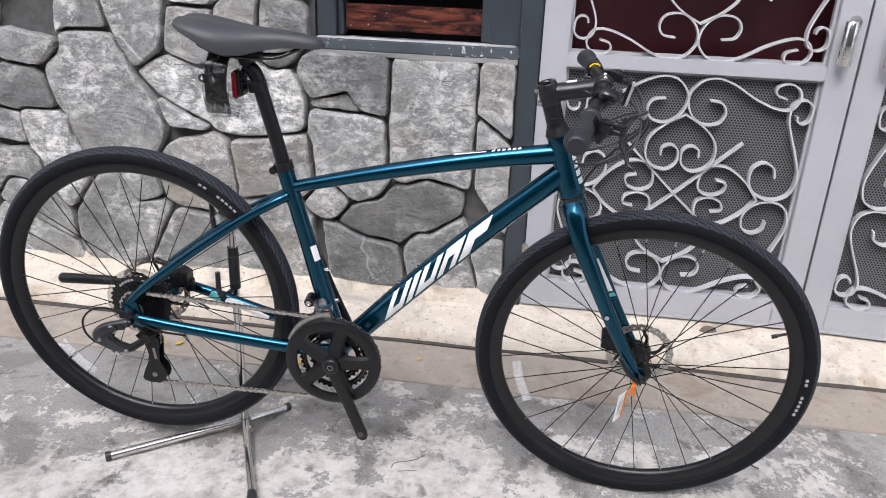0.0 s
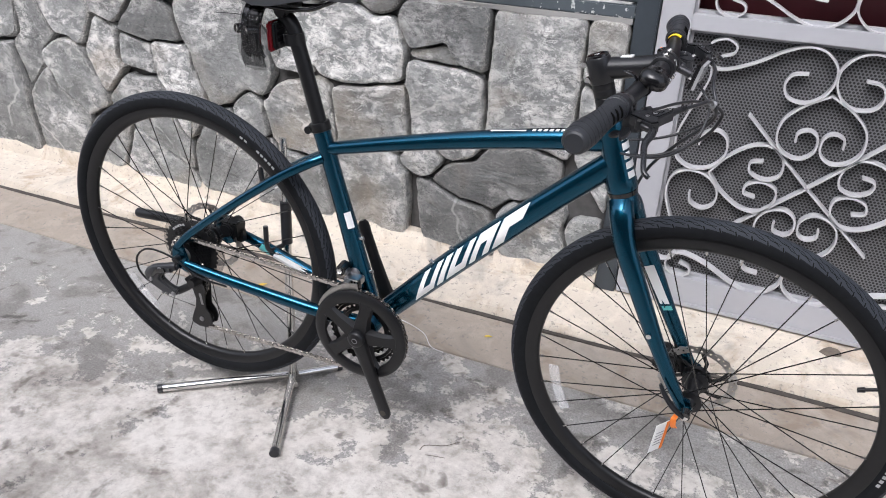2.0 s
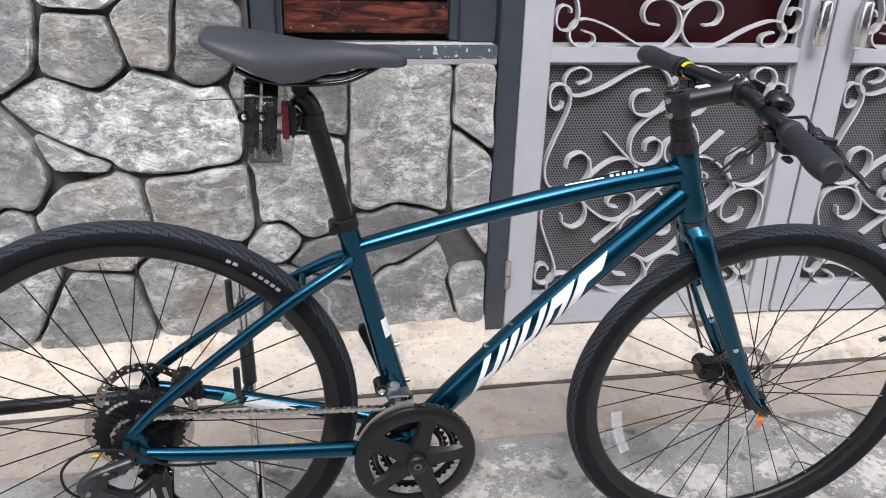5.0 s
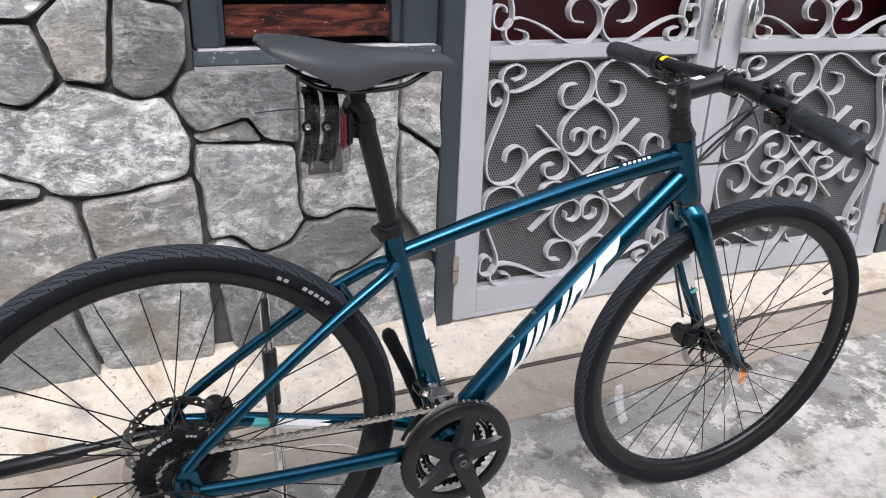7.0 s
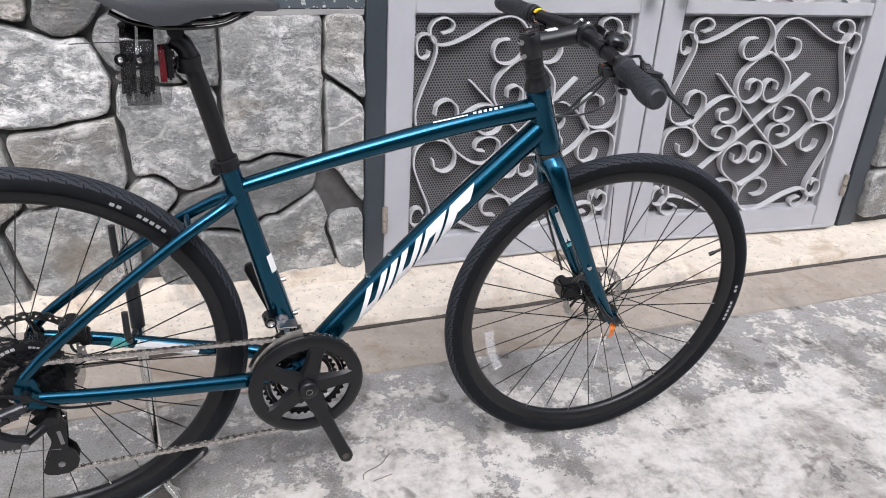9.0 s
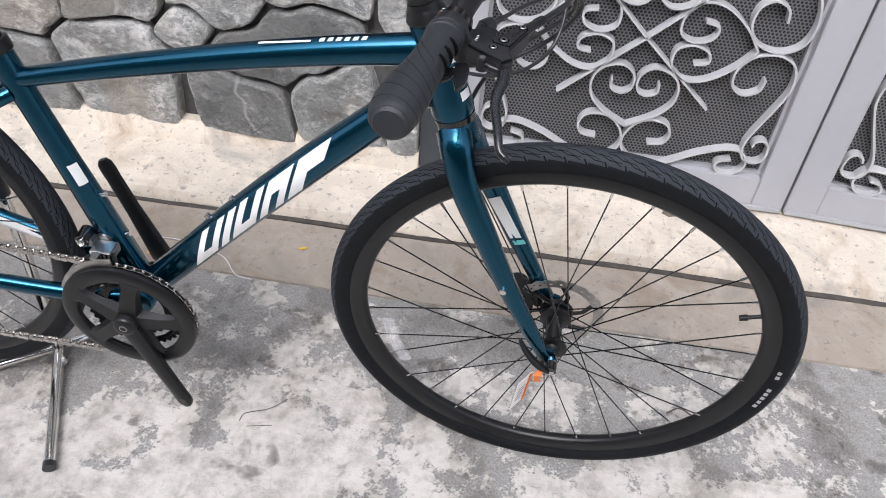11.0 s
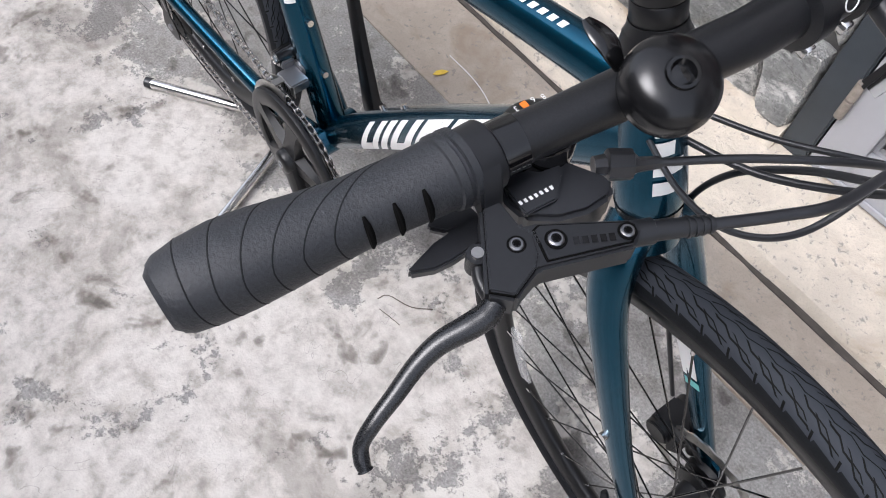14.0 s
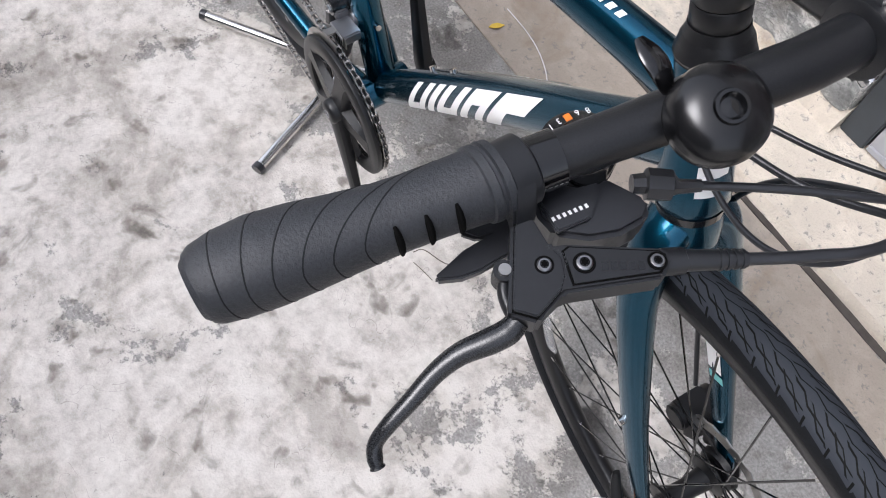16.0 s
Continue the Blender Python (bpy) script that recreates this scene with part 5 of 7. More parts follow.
# drivetrain
def drivetrain():
    y0 = -0.066
    # outer guard: black disc ring with openings between five arms
    c = BB + Vector((0, y0, 0))
    ring = Shape().lathe([(-0.0055, 0.0985), (-0.0030, 0.1025), (0.0, 0.1035), (0.003, 0.1030), (0.004, 0.084), (0.0, 0.078), (-0.0050, 0.079), (-0.0066, 0.083), (-0.0066, 0.094)], c, n=72, closed=True)
    guard = bike_part("chain_guard", ring, "satin", "black plastic chain guard")
    for k in range(5):
        th = radians(-68 + 72 * k)
        d = Vector((math.cos(th), 0, math.sin(th)))
        t = Vector((-d.z, 0, d.x))
        a = Shape()
        rings = []
        for q, w, h in ((0.008, 0.020, 0.013), (0.028, 0.0185, 0.011), (0.055, 0.0150, 0.008), (0.072, 0.0160, 0.006), (0.084, 0.0220, 0.005)):
            p = c + d * q + Vector((0, -0.004, 0))
            rings.append([p - t * w + Vector((0, h * 0.5, 0)), p - t * w * 0.7 + Vector((0, -h * 0.6, 0)), p + t * w * 0.7 + Vector((0, -h * 0.6, 0)), p + t * w + Vector((0, h * 0.5, 0))])
        a.ring_skin(rings)
        bike_part("spider_arm", a, "satin", "", guard)
    for rr, yy, teeth in ((0.0975, 0.010, 48), (0.0735, 0.016, 38), (0.0555, 0.023, 28)):
        n = teeth * 4
        vs, fs = [], []
        for i in range(n):
            th = 2 * math.pi * i / n
            r = rr + (0.0 if i % 4 in (0, 3) else 0.0042)
            for q, yv in ((rr - 0.004, -0.0012), (rr - 0.004, 0.001), (r, 0.001), (r, -0.0012)):
                vs.append(tuple(c + Vector((q * math.cos(th), yy + yv, q * math.sin(th)))))
        for i in range(n):
            a, b = i * 4, ((i + 1) % n) * 4
            fs += [(a + j, b + j, b + (j + 1) % 4, a + (j + 1) % 4) for j in range(4)]
        bike_part("chainring", Shape().add(vs, fs), "satin", "", guard)
        web = Shape().lathe([(yy - 0.0008, rr - 0.011), (yy - 0.0008, rr - 0.0045), (yy + 0.0008, rr - 0.0045), (yy + 0.0008, rr - 0.011)], c, n=60, closed=True)
        bike_part("ring_web", web, "satin", "", guard)
    for s, end, y1 in ((-1, Vector((0.520, -0.090, 0.134)), -0.076), (1, Vector((0.379, 0.090, 0.473)), 0.066)):
        a = BB + Vector((0, y1, 0))
        d = (end - a)
        d.y = 0
        d.normalize()
        t = Vector((-d.z, 0, d.x))
        rings = []
        for q, w, h in ((-0.016, 0.010, 0.008), (-0.008, 0.016, 0.010), (0.01, 0.0175, 0.011), (0.04, 0.0155, 0.010), (0.10, 0.0125, 0.0085), (0.155, 0.0125, 0.007), (0.172, 0.0135, 0.0065), (0.182, 0.0125, 0.006), (0.1885, 0.007, 0.005)):
            f = max(0, q) / 0.18
            p = a + d * q + Vector((0, (end.y - y1) * f, 0))
            rings.append([p + t * (w * math.cos(z)) * 1.0 + Vector((0, h * math.copysign(abs(math.sin(z)) ** 0.6, math.sin(z)), 0)) for z in (2 * math.pi * k / 14 for k in range(14))])
        arm = bike_part("crank_arm", Shape().ring_skin(rings), "satin", "black forged crank arm")
        hole = a + d * 0.172 + Vector((0, end.y - y1, 0))
        bike_part("pedal_eye", Shape().tube([hole + Vector((0, s * 0.0069, 0)), hole + Vector((0, s * 0.0072, 0))], 0.0068, 16), "gap", "", arm)
        bike_part("crank_bolt", Shape().lathe([(0, 0.0190), (s * 0.009, 0.0182), (s * 0.0125, 0.0160), (s * 0.0140, 0.0120), (s * 0.0142, 0.0070), (s * 0.0136, 0.0062), (s * 0.0136, 0.0)], a, n=20), "satin", "", arm)
        bike_part("bolt_ring", Shape().lathe([(s * 0.0143, 0.0062), (s * 0.0147, 0.0060), (s * 0.0147, 0.0050), (s * 0.0140, 0.0048)], a, n=22), "dull", "", arm)
    # cassette
    hub = rear_hub
    radii = [0.0285, 0.0325, 0.0365, 0.0405, 0.0445, 0.0485, 0.0660]
    for k, rr in enumerate(radii):
        yy = -0.056 + 0.0042 * k
        teeth = (14, 16, 18, 20, 22, 24, 34)[k]
        n = teeth * 4
        vs, fs = [], []
        for i in range(n):
            th = 2 * math.pi * i / n
            r = rr + (0.0 if i % 4 in (0, 3) else 0.004)
            for q, yv in ((0.012, -0.0008), (0.012, 0.0008), (r, 0.0008), (r, -0.0008)):
                vs.append(tuple(REAR + Vector((q * math.cos(th), yy + yv, q * math.sin(th)))))
        for i in range(n):
            a, b = i * 4, ((i + 1) % n) * 4
            fs += [(a + j, b + j, b + (j + 1) % 4, a + (j + 1) % 4) for j in range(4)]
        bike_part("sprocket", Shape().add(vs, fs), "satin", "", hub)
    # pale print on the largest sprocket, as plain bars
    for a0, a1 in ((100, 106), (108, 114), (116, 122), (124, 130), (132, 138), (66, 70), (71.5, 75.5), (77, 81)):
        arc = [REAR + Vector((0.0585 * math.cos(radians(a0 + (a1 - a0) * k / 3)), -0.0320, 0.0585 * math.sin(radians(a0 + (a1 - a0) * k / 3)))) for k in range(4)]
        bike_part("sprocket_mark", Shape().strip(arc, 0.0006, 0.0050 if a0 > 90 else 0.0034), "mark", "", hub)
    bike_part("lock_ring", Shape().lathe([(-0.062, 0.008), (-0.062, 0.017), (-0.058, 0.018), (-0.056, 0.010)], REAR, n=28), "steel", "", hub)
    bike_part("spoke_guard", Shape().lathe([(-0.0275, 0.03), (-0.0265, 0.076), (-0.0245, 0.082), (-0.0235, 0.082), (-0.0250, 0.075), (-0.0262, 0.03)], REAR, n=72), "film", "clear plastic spoke guard", hub)
    bike_part("rear_axle", Shape().tube([REAR + Vector((0, -0.088, 0)), REAR + Vector((0, -0.07, 0))], 0.008, 16), "satin")
    ks = bike_part("kickstand", Shape().tube([(0.05, 0.082, 0.362), (0.0, 0.086, 0.372), (-0.13, 0.088, 0.366)], [0.013, 0.009, 0.0065], 14), "satin", "black folded kickstand")
    bike_part("kickstand_foot", Shape().tube([(-0.115, 0.088, 0.367), (-0.13, 0.088, 0.366), (-0.25, 0.090, 0.360), (-0.255, 0.090, 0.360)], [0.010, 0.0115, 0.0125, 0.010], 16), "satin", "", ks)
    # chain
    yc = -0.0476
    cr = BB + Vector((0, yc, 0))
    top_a, top_b = BB + Vector((0.012, yc, 0.0985)), REAR + Vector((0.004, yc, 0.0375))
    pul = Vector((0.036, yc, 0.212))
    path = []
    path += [top_b.lerp(top_a, i / 8) for i in range(9)]
    for k in range(1, 12):
        th = radians(81 - k * 171 / 12)
        path.append(cr + Vector((0.0995 * math.cos(th), 0, 0.0995 * math.sin(th))))
    low = cr + Vector((0.0995 * math.cos(radians(-90)), 0, -0.0995))
    path += [low.lerp(pul + Vector((0, 0, -0.018)), i / 8) for i in range(9)]
    path += [pul + Vector((0.018 * math.cos(q), 0, 0.018 * math.sin(q))) for q in (radians(-150), radians(160), radians(110))]
    path += [Vector((0.030, yc, 0.262)), Vector((0.052, yc, 0.290)), Vector((0.058, yc, 0.336))]
    path += [REAR + Vector((0.0375 * math.cos(q), yc, 0.0375 * math.sin(q))) for q in (radians(-30), radians(-70), radians(-110), radians(-150), radians(170), radians(130), radians(100))]
    for p in path:
        p.y = yc - 0.0085 * max(0.0, min(1.0, (p.x - 0.05) / 0.36))
    dist = [0.0]
    for i in range(1, len(path)):
        dist.append(dist[-1] + (path[i] - path[i - 1]).length)
    sh = Shape()
    step = 0.0127
    n = int(dist[-1] / step)

    def at(s):
        for i in range(1, len(path)):
            if s <= dist[i]:
                return path[i - 1].lerp(path[i], (s - dist[i - 1]) / max(1e-6, dist[i] - dist[i - 1]))
        return path[-1]

    for i in range(n):
        a, b = at(i * step), at((i + 1) * step)
        d = (b - a).normalized()
        t = Vector((-d.z, 0, d.x))
        wide = 0.0036 if i % 2 else 0.0026
        for s in (-1, 1):
            off = Vector((0, s * wide, 0))
            o = []
            for q, w in ((-0.0035, 0.0022), (-0.001, 0.0040), (0.0035, 0.0034), (0.0064, 0.0026), (0.0093, 0.0034), (0.0138, 0.0040), (0.0162, 0.0022)):
                o.append((q, w))
            up = [a + d * q + t * w + off for q, w in o]
            dn = [a + d * q - t * w + off for q, w in reversed(o)]
            loop = up + dn
            m = len(loop)
            sh.add([p + Vector((0, -0.0005, 0)) for p in loop] + [p + Vector((0, 0.0005, 0)) for p in loop],
                   [tuple(range(m)), tuple(reversed(range(m, 2 * m)))] + [(j, (j + 1) % m, m + (j + 1) % m, m + j) for j in range(m)])
        sh.tube([a + Vector((0, -0.0036, 0)), a + Vector((0, 0.0036, 0))], 0.0026, 8)
    bike_part("chain", sh, "chain", "oiled steel chain")
    # rear derailleur
    body = Shape().tube(smooth_line([(0.012, -0.078, 0.362), (-0.010, -0.083, 0.358), (-0.040, -0.088, 0.350), (-0.062, -0.088, 0.332), (-0.060, -0.086, 0.314), (-0.044, -0.084, 0.303)], 3), [0.0095, 0.0100, 0.0100, 0.0095, 0.0090, 0.0095, 0.0105, 0.0115, 0.0120, 0.0120, 0.0115, 0.0105, 0.0100, 0.0095, 0.009, 0.009], 14)
    chunk = [(0.004, 0.364), (-0.030, 0.362), (-0.060, 0.345), (-0.069, 0.324), (-0.060, 0.304), (-0.036, 0.292), (0.004, 0.289), (0.012, 0.304), (-0.016, 0.313), (-0.034, 0.326), (-0.024, 0.343), (0.004, 0.349)]
    body.ring_skin([[(x, -0.094, z) for x, z in chunk], [(x, -0.076, z) for x, z in chunk]])
    dr = bike_part("rear_derailleur", body, "black", "black rear derailleur with two pulleys", bevel=0.004)
    bike_part("derailleur_link", Shape().tube([(-0.046, -0.084, 0.305), (-0.022, -0.082, 0.298), (0.004, -0.078, 0.297), (0.028, -0.072, 0.312), (0.040, -0.068, 0.324)], [0.0085, 0.0105, 0.0105, 0.0100, 0.0090], 14, 0.85), "satin", "", dr)
    bike_part("derailleur_knuckle", Shape().tube([(0.040, -0.080, 0.324), (0.040, -0.055, 0.322)], [0.0100, 0.0120], 18), "satin", "", dr)
    for x, z in ((-0.058, 0.322), (-0.026, 0.353), (0.001, 0.297)):
        bike_part("link_pivot", Shape().lathe([(0.0, 0.0060), (-0.002, 0.0058), (-0.003, 0.0046), (-0.003, 0.0)], Vector((x, -0.0945, z)), n=16), "dull", "", dr)
    bike_part("link_plate", Shape().strip([(-0.050, -0.0965, 0.334), (-0.036, -0.0965, 0.348), (-0.012, -0.0965, 0.355)], 0.004, 0.009), "gloss", "", dr)
    for x in (-0.030, -0.018):
        bike_part("adjusting_bolt", Shape().tube([(x, -0.098, 0.291), (x, -0.088, 0.293)], 0.0038, 10), "chrome", "", dr)
    cage = [(0.006, 0.318), (0.022, 0.332), (0.048, 0.328), (0.058, 0.306), (0.055, 0.276), (0.053, 0.254), (0.063, 0.241), (0.067, 0.224), (0.062, 0.208), (0.048, 0.199), (0.028, 0.198), (0.013, 0.203), (0.009, 0.210), (0.017, 0.231), (0.026, 0.250), (0.031, 0.272), (0.026, 0.296)]
    for yy in (-0.060, -0.038):
        bike_part("pulley_cage", Shape().ring_skin([[(x, yy - 0.0012, z) for x, z in cage], [(x, yy + 0.0012, z) for x, z in cage]]), "satin", "", dr)
    for x, z, rr in ((0.041, 0.306, 0.0135), (0.039, 0.219, 0.0195)):
        vs, fs = [], []
        n = 44
        for i in range(n):
            th = 2 * math.pi * i / n
            r = rr + (0 if i % 4 in (0, 3) else 0.003)
            for q, yv in ((0.003, -0.002), (0.003, 0.002), (r, 0.0015), (r, -0.0015)):
                vs.append((x + q * math.cos(th), yc + yv, z + q * math.sin(th)))
        for i in range(n):
            a, b = i * 4, ((i + 1) % n) * 4
            fs += [(a + j, b + j, b + (j + 1) % 4, a + (j + 1) % 4) for j in range(4)]
        bike_part("pulley", Shape().add(vs, fs), "satin", "", dr)
    bike_part("pulley_bolt", Shape().lathe([(0.0, 0.0058), (-0.0022, 0.0055), (-0.0030, 0.0044), (-0.0030, 0.0)], Vector((0.039, -0.0614, 0.221)), n=18), "dull", "", dr)
    bike_part("cage_window", Shape().strip([(0.044, -0.0616, 0.290), (0.047, -0.0616, 0.262)], 0.0008, 0.006), "dull", "", dr)
    bike_part("cable_end", Shape().tube([(-0.022, -0.097, 0.290), (0.030, -0.090, 0.279), (0.048, -0.088, 0.275)], [0.0007, 0.0007, 0.0013], 6), "chrome", "", dr)
    loop = smooth_line([(0.13, -0.070, 0.336), (0.06, -0.080, 0.350), (0.01, -0.088, 0.388), (-0.05, -0.092, 0.398), (-0.085, -0.094, 0.372), (-0.088, -0.094, 0.338), (-0.072, -0.090, 0.312), (-0.050, -0.086, 0.304)], 5)
    bike_part("rear_shift_cable", Shape().tube(loop, 0.0023, 8), "satin")
    # front derailleur: clamp, link and steel cage round the chain
    bike_part("front_derailleur", Shape().tube([(0.418, -0.022, 0.418), (0.418, 0.02, 0.418)], 0.012, 14).box((0.425, -0.035, 0.412), (0.034, 0.028, 0.016)).box((0.402, -0.030, 0.424), (0.018, 0.018, 0.012)), "dull", "steel front derailleur", bevel=0.002)
    for yy, mat in ((-0.0610, "steel"), (-0.0465, "steel")):
        rings = []
        for k in range(9):
            q = radians(92 + 64 * k / 8)
            r0, r1 = 0.1010, 0.1010 + 0.0175 * (1 - 0.62 * k / 8)
            d = Vector((math.cos(q), 0, math.sin(q)))
            rings.append([BB + d * r0 + Vector((0, yy - 0.0007, 0)), BB + d * r0 + Vector((0, yy + 0.0007, 0)), BB + d * r1 + Vector((0, yy + 0.0007, 0)), BB + d * r1 + Vector((0, yy - 0.0007, 0))])
        bike_part("derailleur_cage", Shape().ring_skin(rings), mat, "bright steel derailleur cage")
    bike_part("cage_bridge", Shape().box((0, 0, 0), (0.010, 0.016, 0.003), Matrix.Translation(BB + Vector((-0.030, -0.0535, 0.1135)))), "steel")
    bike_part("derailleur_pivot", Shape().tube([(0.396, -0.040, 0.428), (0.396, -0.016, 0.428)], [0.0105, 0.0125], 18), "gloss")
    bike_part("derailleur_bolt", Shape().lathe([(0.0, 0.0062), (-0.003, 0.0060), (-0.004, 0.0045), (-0.002, 0.0030), (-0.002, 0.0)], Vector((0.396, -0.0405, 0.428)), n=16), "chrome")
    for k in range(3):
        q = Vector((0.428 + 0.0065 * k, -0.0497, 0.412))
        bike_part("link_stripe", Shape().box(q, (0.0022, 0.0008, 0.012)), "dark")


drivetrain()


# saddle
def saddle():
    rings = []
    stations = [(0.162, 0.028, 0.988, 0.984), (0.168, 0.050, 0.995, 0.981), (0.184, 0.064, 0.996, 0.974), (0.210, 0.071, 0.994, 0.962), (0.237, 0.0715, 0.990, 0.947), (0.262, 0.064, 0.986, 0.936), (0.290, 0.048, 0.982, 0.934), (0.322, 0.034, 0.979, 0.941),
                (0.360, 0.0255, 0.976, 0.947), (0.395, 0.0225, 0.972, 0.948), (0.420, 0.0195, 0.967, 0.947), (0.430, 0.014, 0.962, 0.947), (0.436, 0.006, 0.956, 0.949)]
    for x, w, zt, ze in stations:
        ring = []
        for k in range(19):
            q = math.pi * k / 18
            yy = w * math.copysign(abs(math.cos(q)) ** 0.85, math.cos(q))
            dip = 0.003 * max(0.0, 1 - (yy / (w * 0.3)) ** 2)
            ring.append((x, yy, ze + (zt - ze) * math.sin(q) ** 0.62 - dip))
        for k in range(1, 10):
            q = k / 10
            ring.append((x, -w * 0.97 * (1 - 2 * q), ze - 0.003 + 0.010 * math.sin(math.pi * q)))
        rings.append(ring)
    sd = bike_part("saddle", Shape().ring_skin(rings), "saddle", "dark grey padded saddle")
    for s in (-1, 1):
        rail = smooth_line([(0.405, s * 0.008, 0.952), (0.38, s * 0.014, 0.940), (0.345, s * 0.020, 0.928), (0.28, s * 0.022, 0.926), (0.235, s * 0.030, 0.934), (0.205, s * 0.036, 0.950)], 4)
        bike_part("saddle_rail", Shape().tube(rail, 0.0036, 10), "gloss", "", sd)
    bike_part("seat_clamp_head", Shape().tube([(0.288, -0.022, 0.921), (0.288, 0.022, 0.921)], 0.012, 16).box((0.288, 0, 0.928), (0.045, 0.046, 0.008)), "satin", "", sd, bevel=0.001)
    # reflector bracket and the clear bag strapped under the saddle
    br = bike_part("rear_bracket", Shape().tube([(0.302, 0, 0.870), (0.284, -0.004, 0.872)], 0.009, 14).tube([(0.3035, 0, 0.860), (0.3015, 0, 0.880)], 0.0185, 22), "satin", "black clamp bracket on the seat post")
    bike_part("red_reflector", Shape().box((0.266, -0.010, 0.874), (0.009, 0.040, 0.054)), "red", "red rear reflector", br, bevel=0.004)
    bike_part("reflector_back", Shape().box((0.2755, -0.008, 0.876), (0.010, 0.034, 0.048)), "satin", "", br, bevel=0.003)
    for k in range(3):
        bike_part("back_rib", Shape().box((0.282, -0.008, 0.864 + 0.011 * k), (0.004, 0.026, 0.003)), "satin", "", br)
    axis = Vector((-0.45, -0.9, 0.12)).normalized()
    for k, x in enumerate((0.2215, 0.2455)):
        mid = Vector((x, -0.002 - 0.006 * k, 0.874))
        for half, (w, th, lift) in enumerate(((0.0200, 0.0050, 0.0), (0.0070, 0.0034, 0.0042))):
            arc = [mid + Vector((0.004 * math.cos(q), -(0.030 + lift) * math.sin(q), (0.050 + lift) * math.cos(q) + 0.004)) for q in (radians(8 + 140 * i / 14) for i in range(15))]
            bike_part("bagged_bracket", Shape().strip(arc, w, th, (1, 0, 0)), "gloss", "glossy black curved reflector bracket" if not half else "", br)
        bike_part("bracket_lug", Shape().box(mid + Vector((0, -0.006, 0.053)), (0.016, 0.012, 0.008)), "gloss", "", br, bevel=0.002)
        root = mid + Vector((0, -0.026, 0.012))
        boss = bike_part("bracket_boss", Shape().lathe([(0.0, 0.0095), (0.012, 0.0088), (0.020, 0.0084), (0.0225, 0.0076), (0.0225, 0.0052), (0.017, 0.0046), (0.017, 0.0)], root, axis, 22), "gloss", "", br)
        bike_part("boss_screw", Shape().lathe([(0.0170, 0.0046), (0.0200, 0.0046), (0.0206, 0.0036), (0.0206, 0.0022), (0.0185, 0.0018), (0.0185, 0.0)], root, axis, 16), "chrome", "", boss)
        bike_part("bracket_slot", Shape().box(mid + Vector((0.001, -0.0205, -0.043)), (0.003, 0.003, 0.014)), "white", "", br)
    bike_part("folded_film", Shape().strip([(0.236, -0.036, 0.862), (0.236, -0.040, 0.846), (0.237, -0.039, 0.830), (0.237, -0.035, 0.822)], 0.046, 0.004, (1, 0, 0)), "smoke", "dusty folded end of the bag", br)
    bike_part("bag_wire", Shape().tube(smooth_line([(0.216, -0.018, 0.906), (0.185, -0.021, 0.9065), (0.150, -0.024, 0.9055)], 3), 0.0008, 6), "satin", "", br)
    bag = Shape()
    rings = []
    for z, a, b, xo, yo in ((0.934, 0.022, 0.016, 0.242, -0.002), (0.915, 0.031, 0.032, 0.240, -0.008), (0.890, 0.034, 0.040, 0.239, -0.014), (0.865, 0.034, 0.040, 0.238, -0.016), (0.845, 0.036, 0.030, 0.241, -0.02), (0.828, 0.034, 0.018, 0.240, -0.024), (0.818, 0.032, 0.008, 0.238, -0.025), (0.812, 0.032, 0.002, 0.237, -0.025)):
        rings.append([(xo + a * math.copysign(abs(math.cos(q)) ** 0.6, math.cos(q)) + 0.004 * noise.noise((q * 2, z * 60, 1)), yo + b * math.sin(q) + 0.007 * noise.noise((q * 3, z * 70, 5)), z + 0.004 * noise.noise((q * 2.2, z * 20, 3))) for q in (2 * math.pi * k / 40 for k in range(40))])
    bike_part("plastic_bag", bag.ring_skin(rings, caps=False), "bag", "clear plastic bag of small parts", br)


saddle()


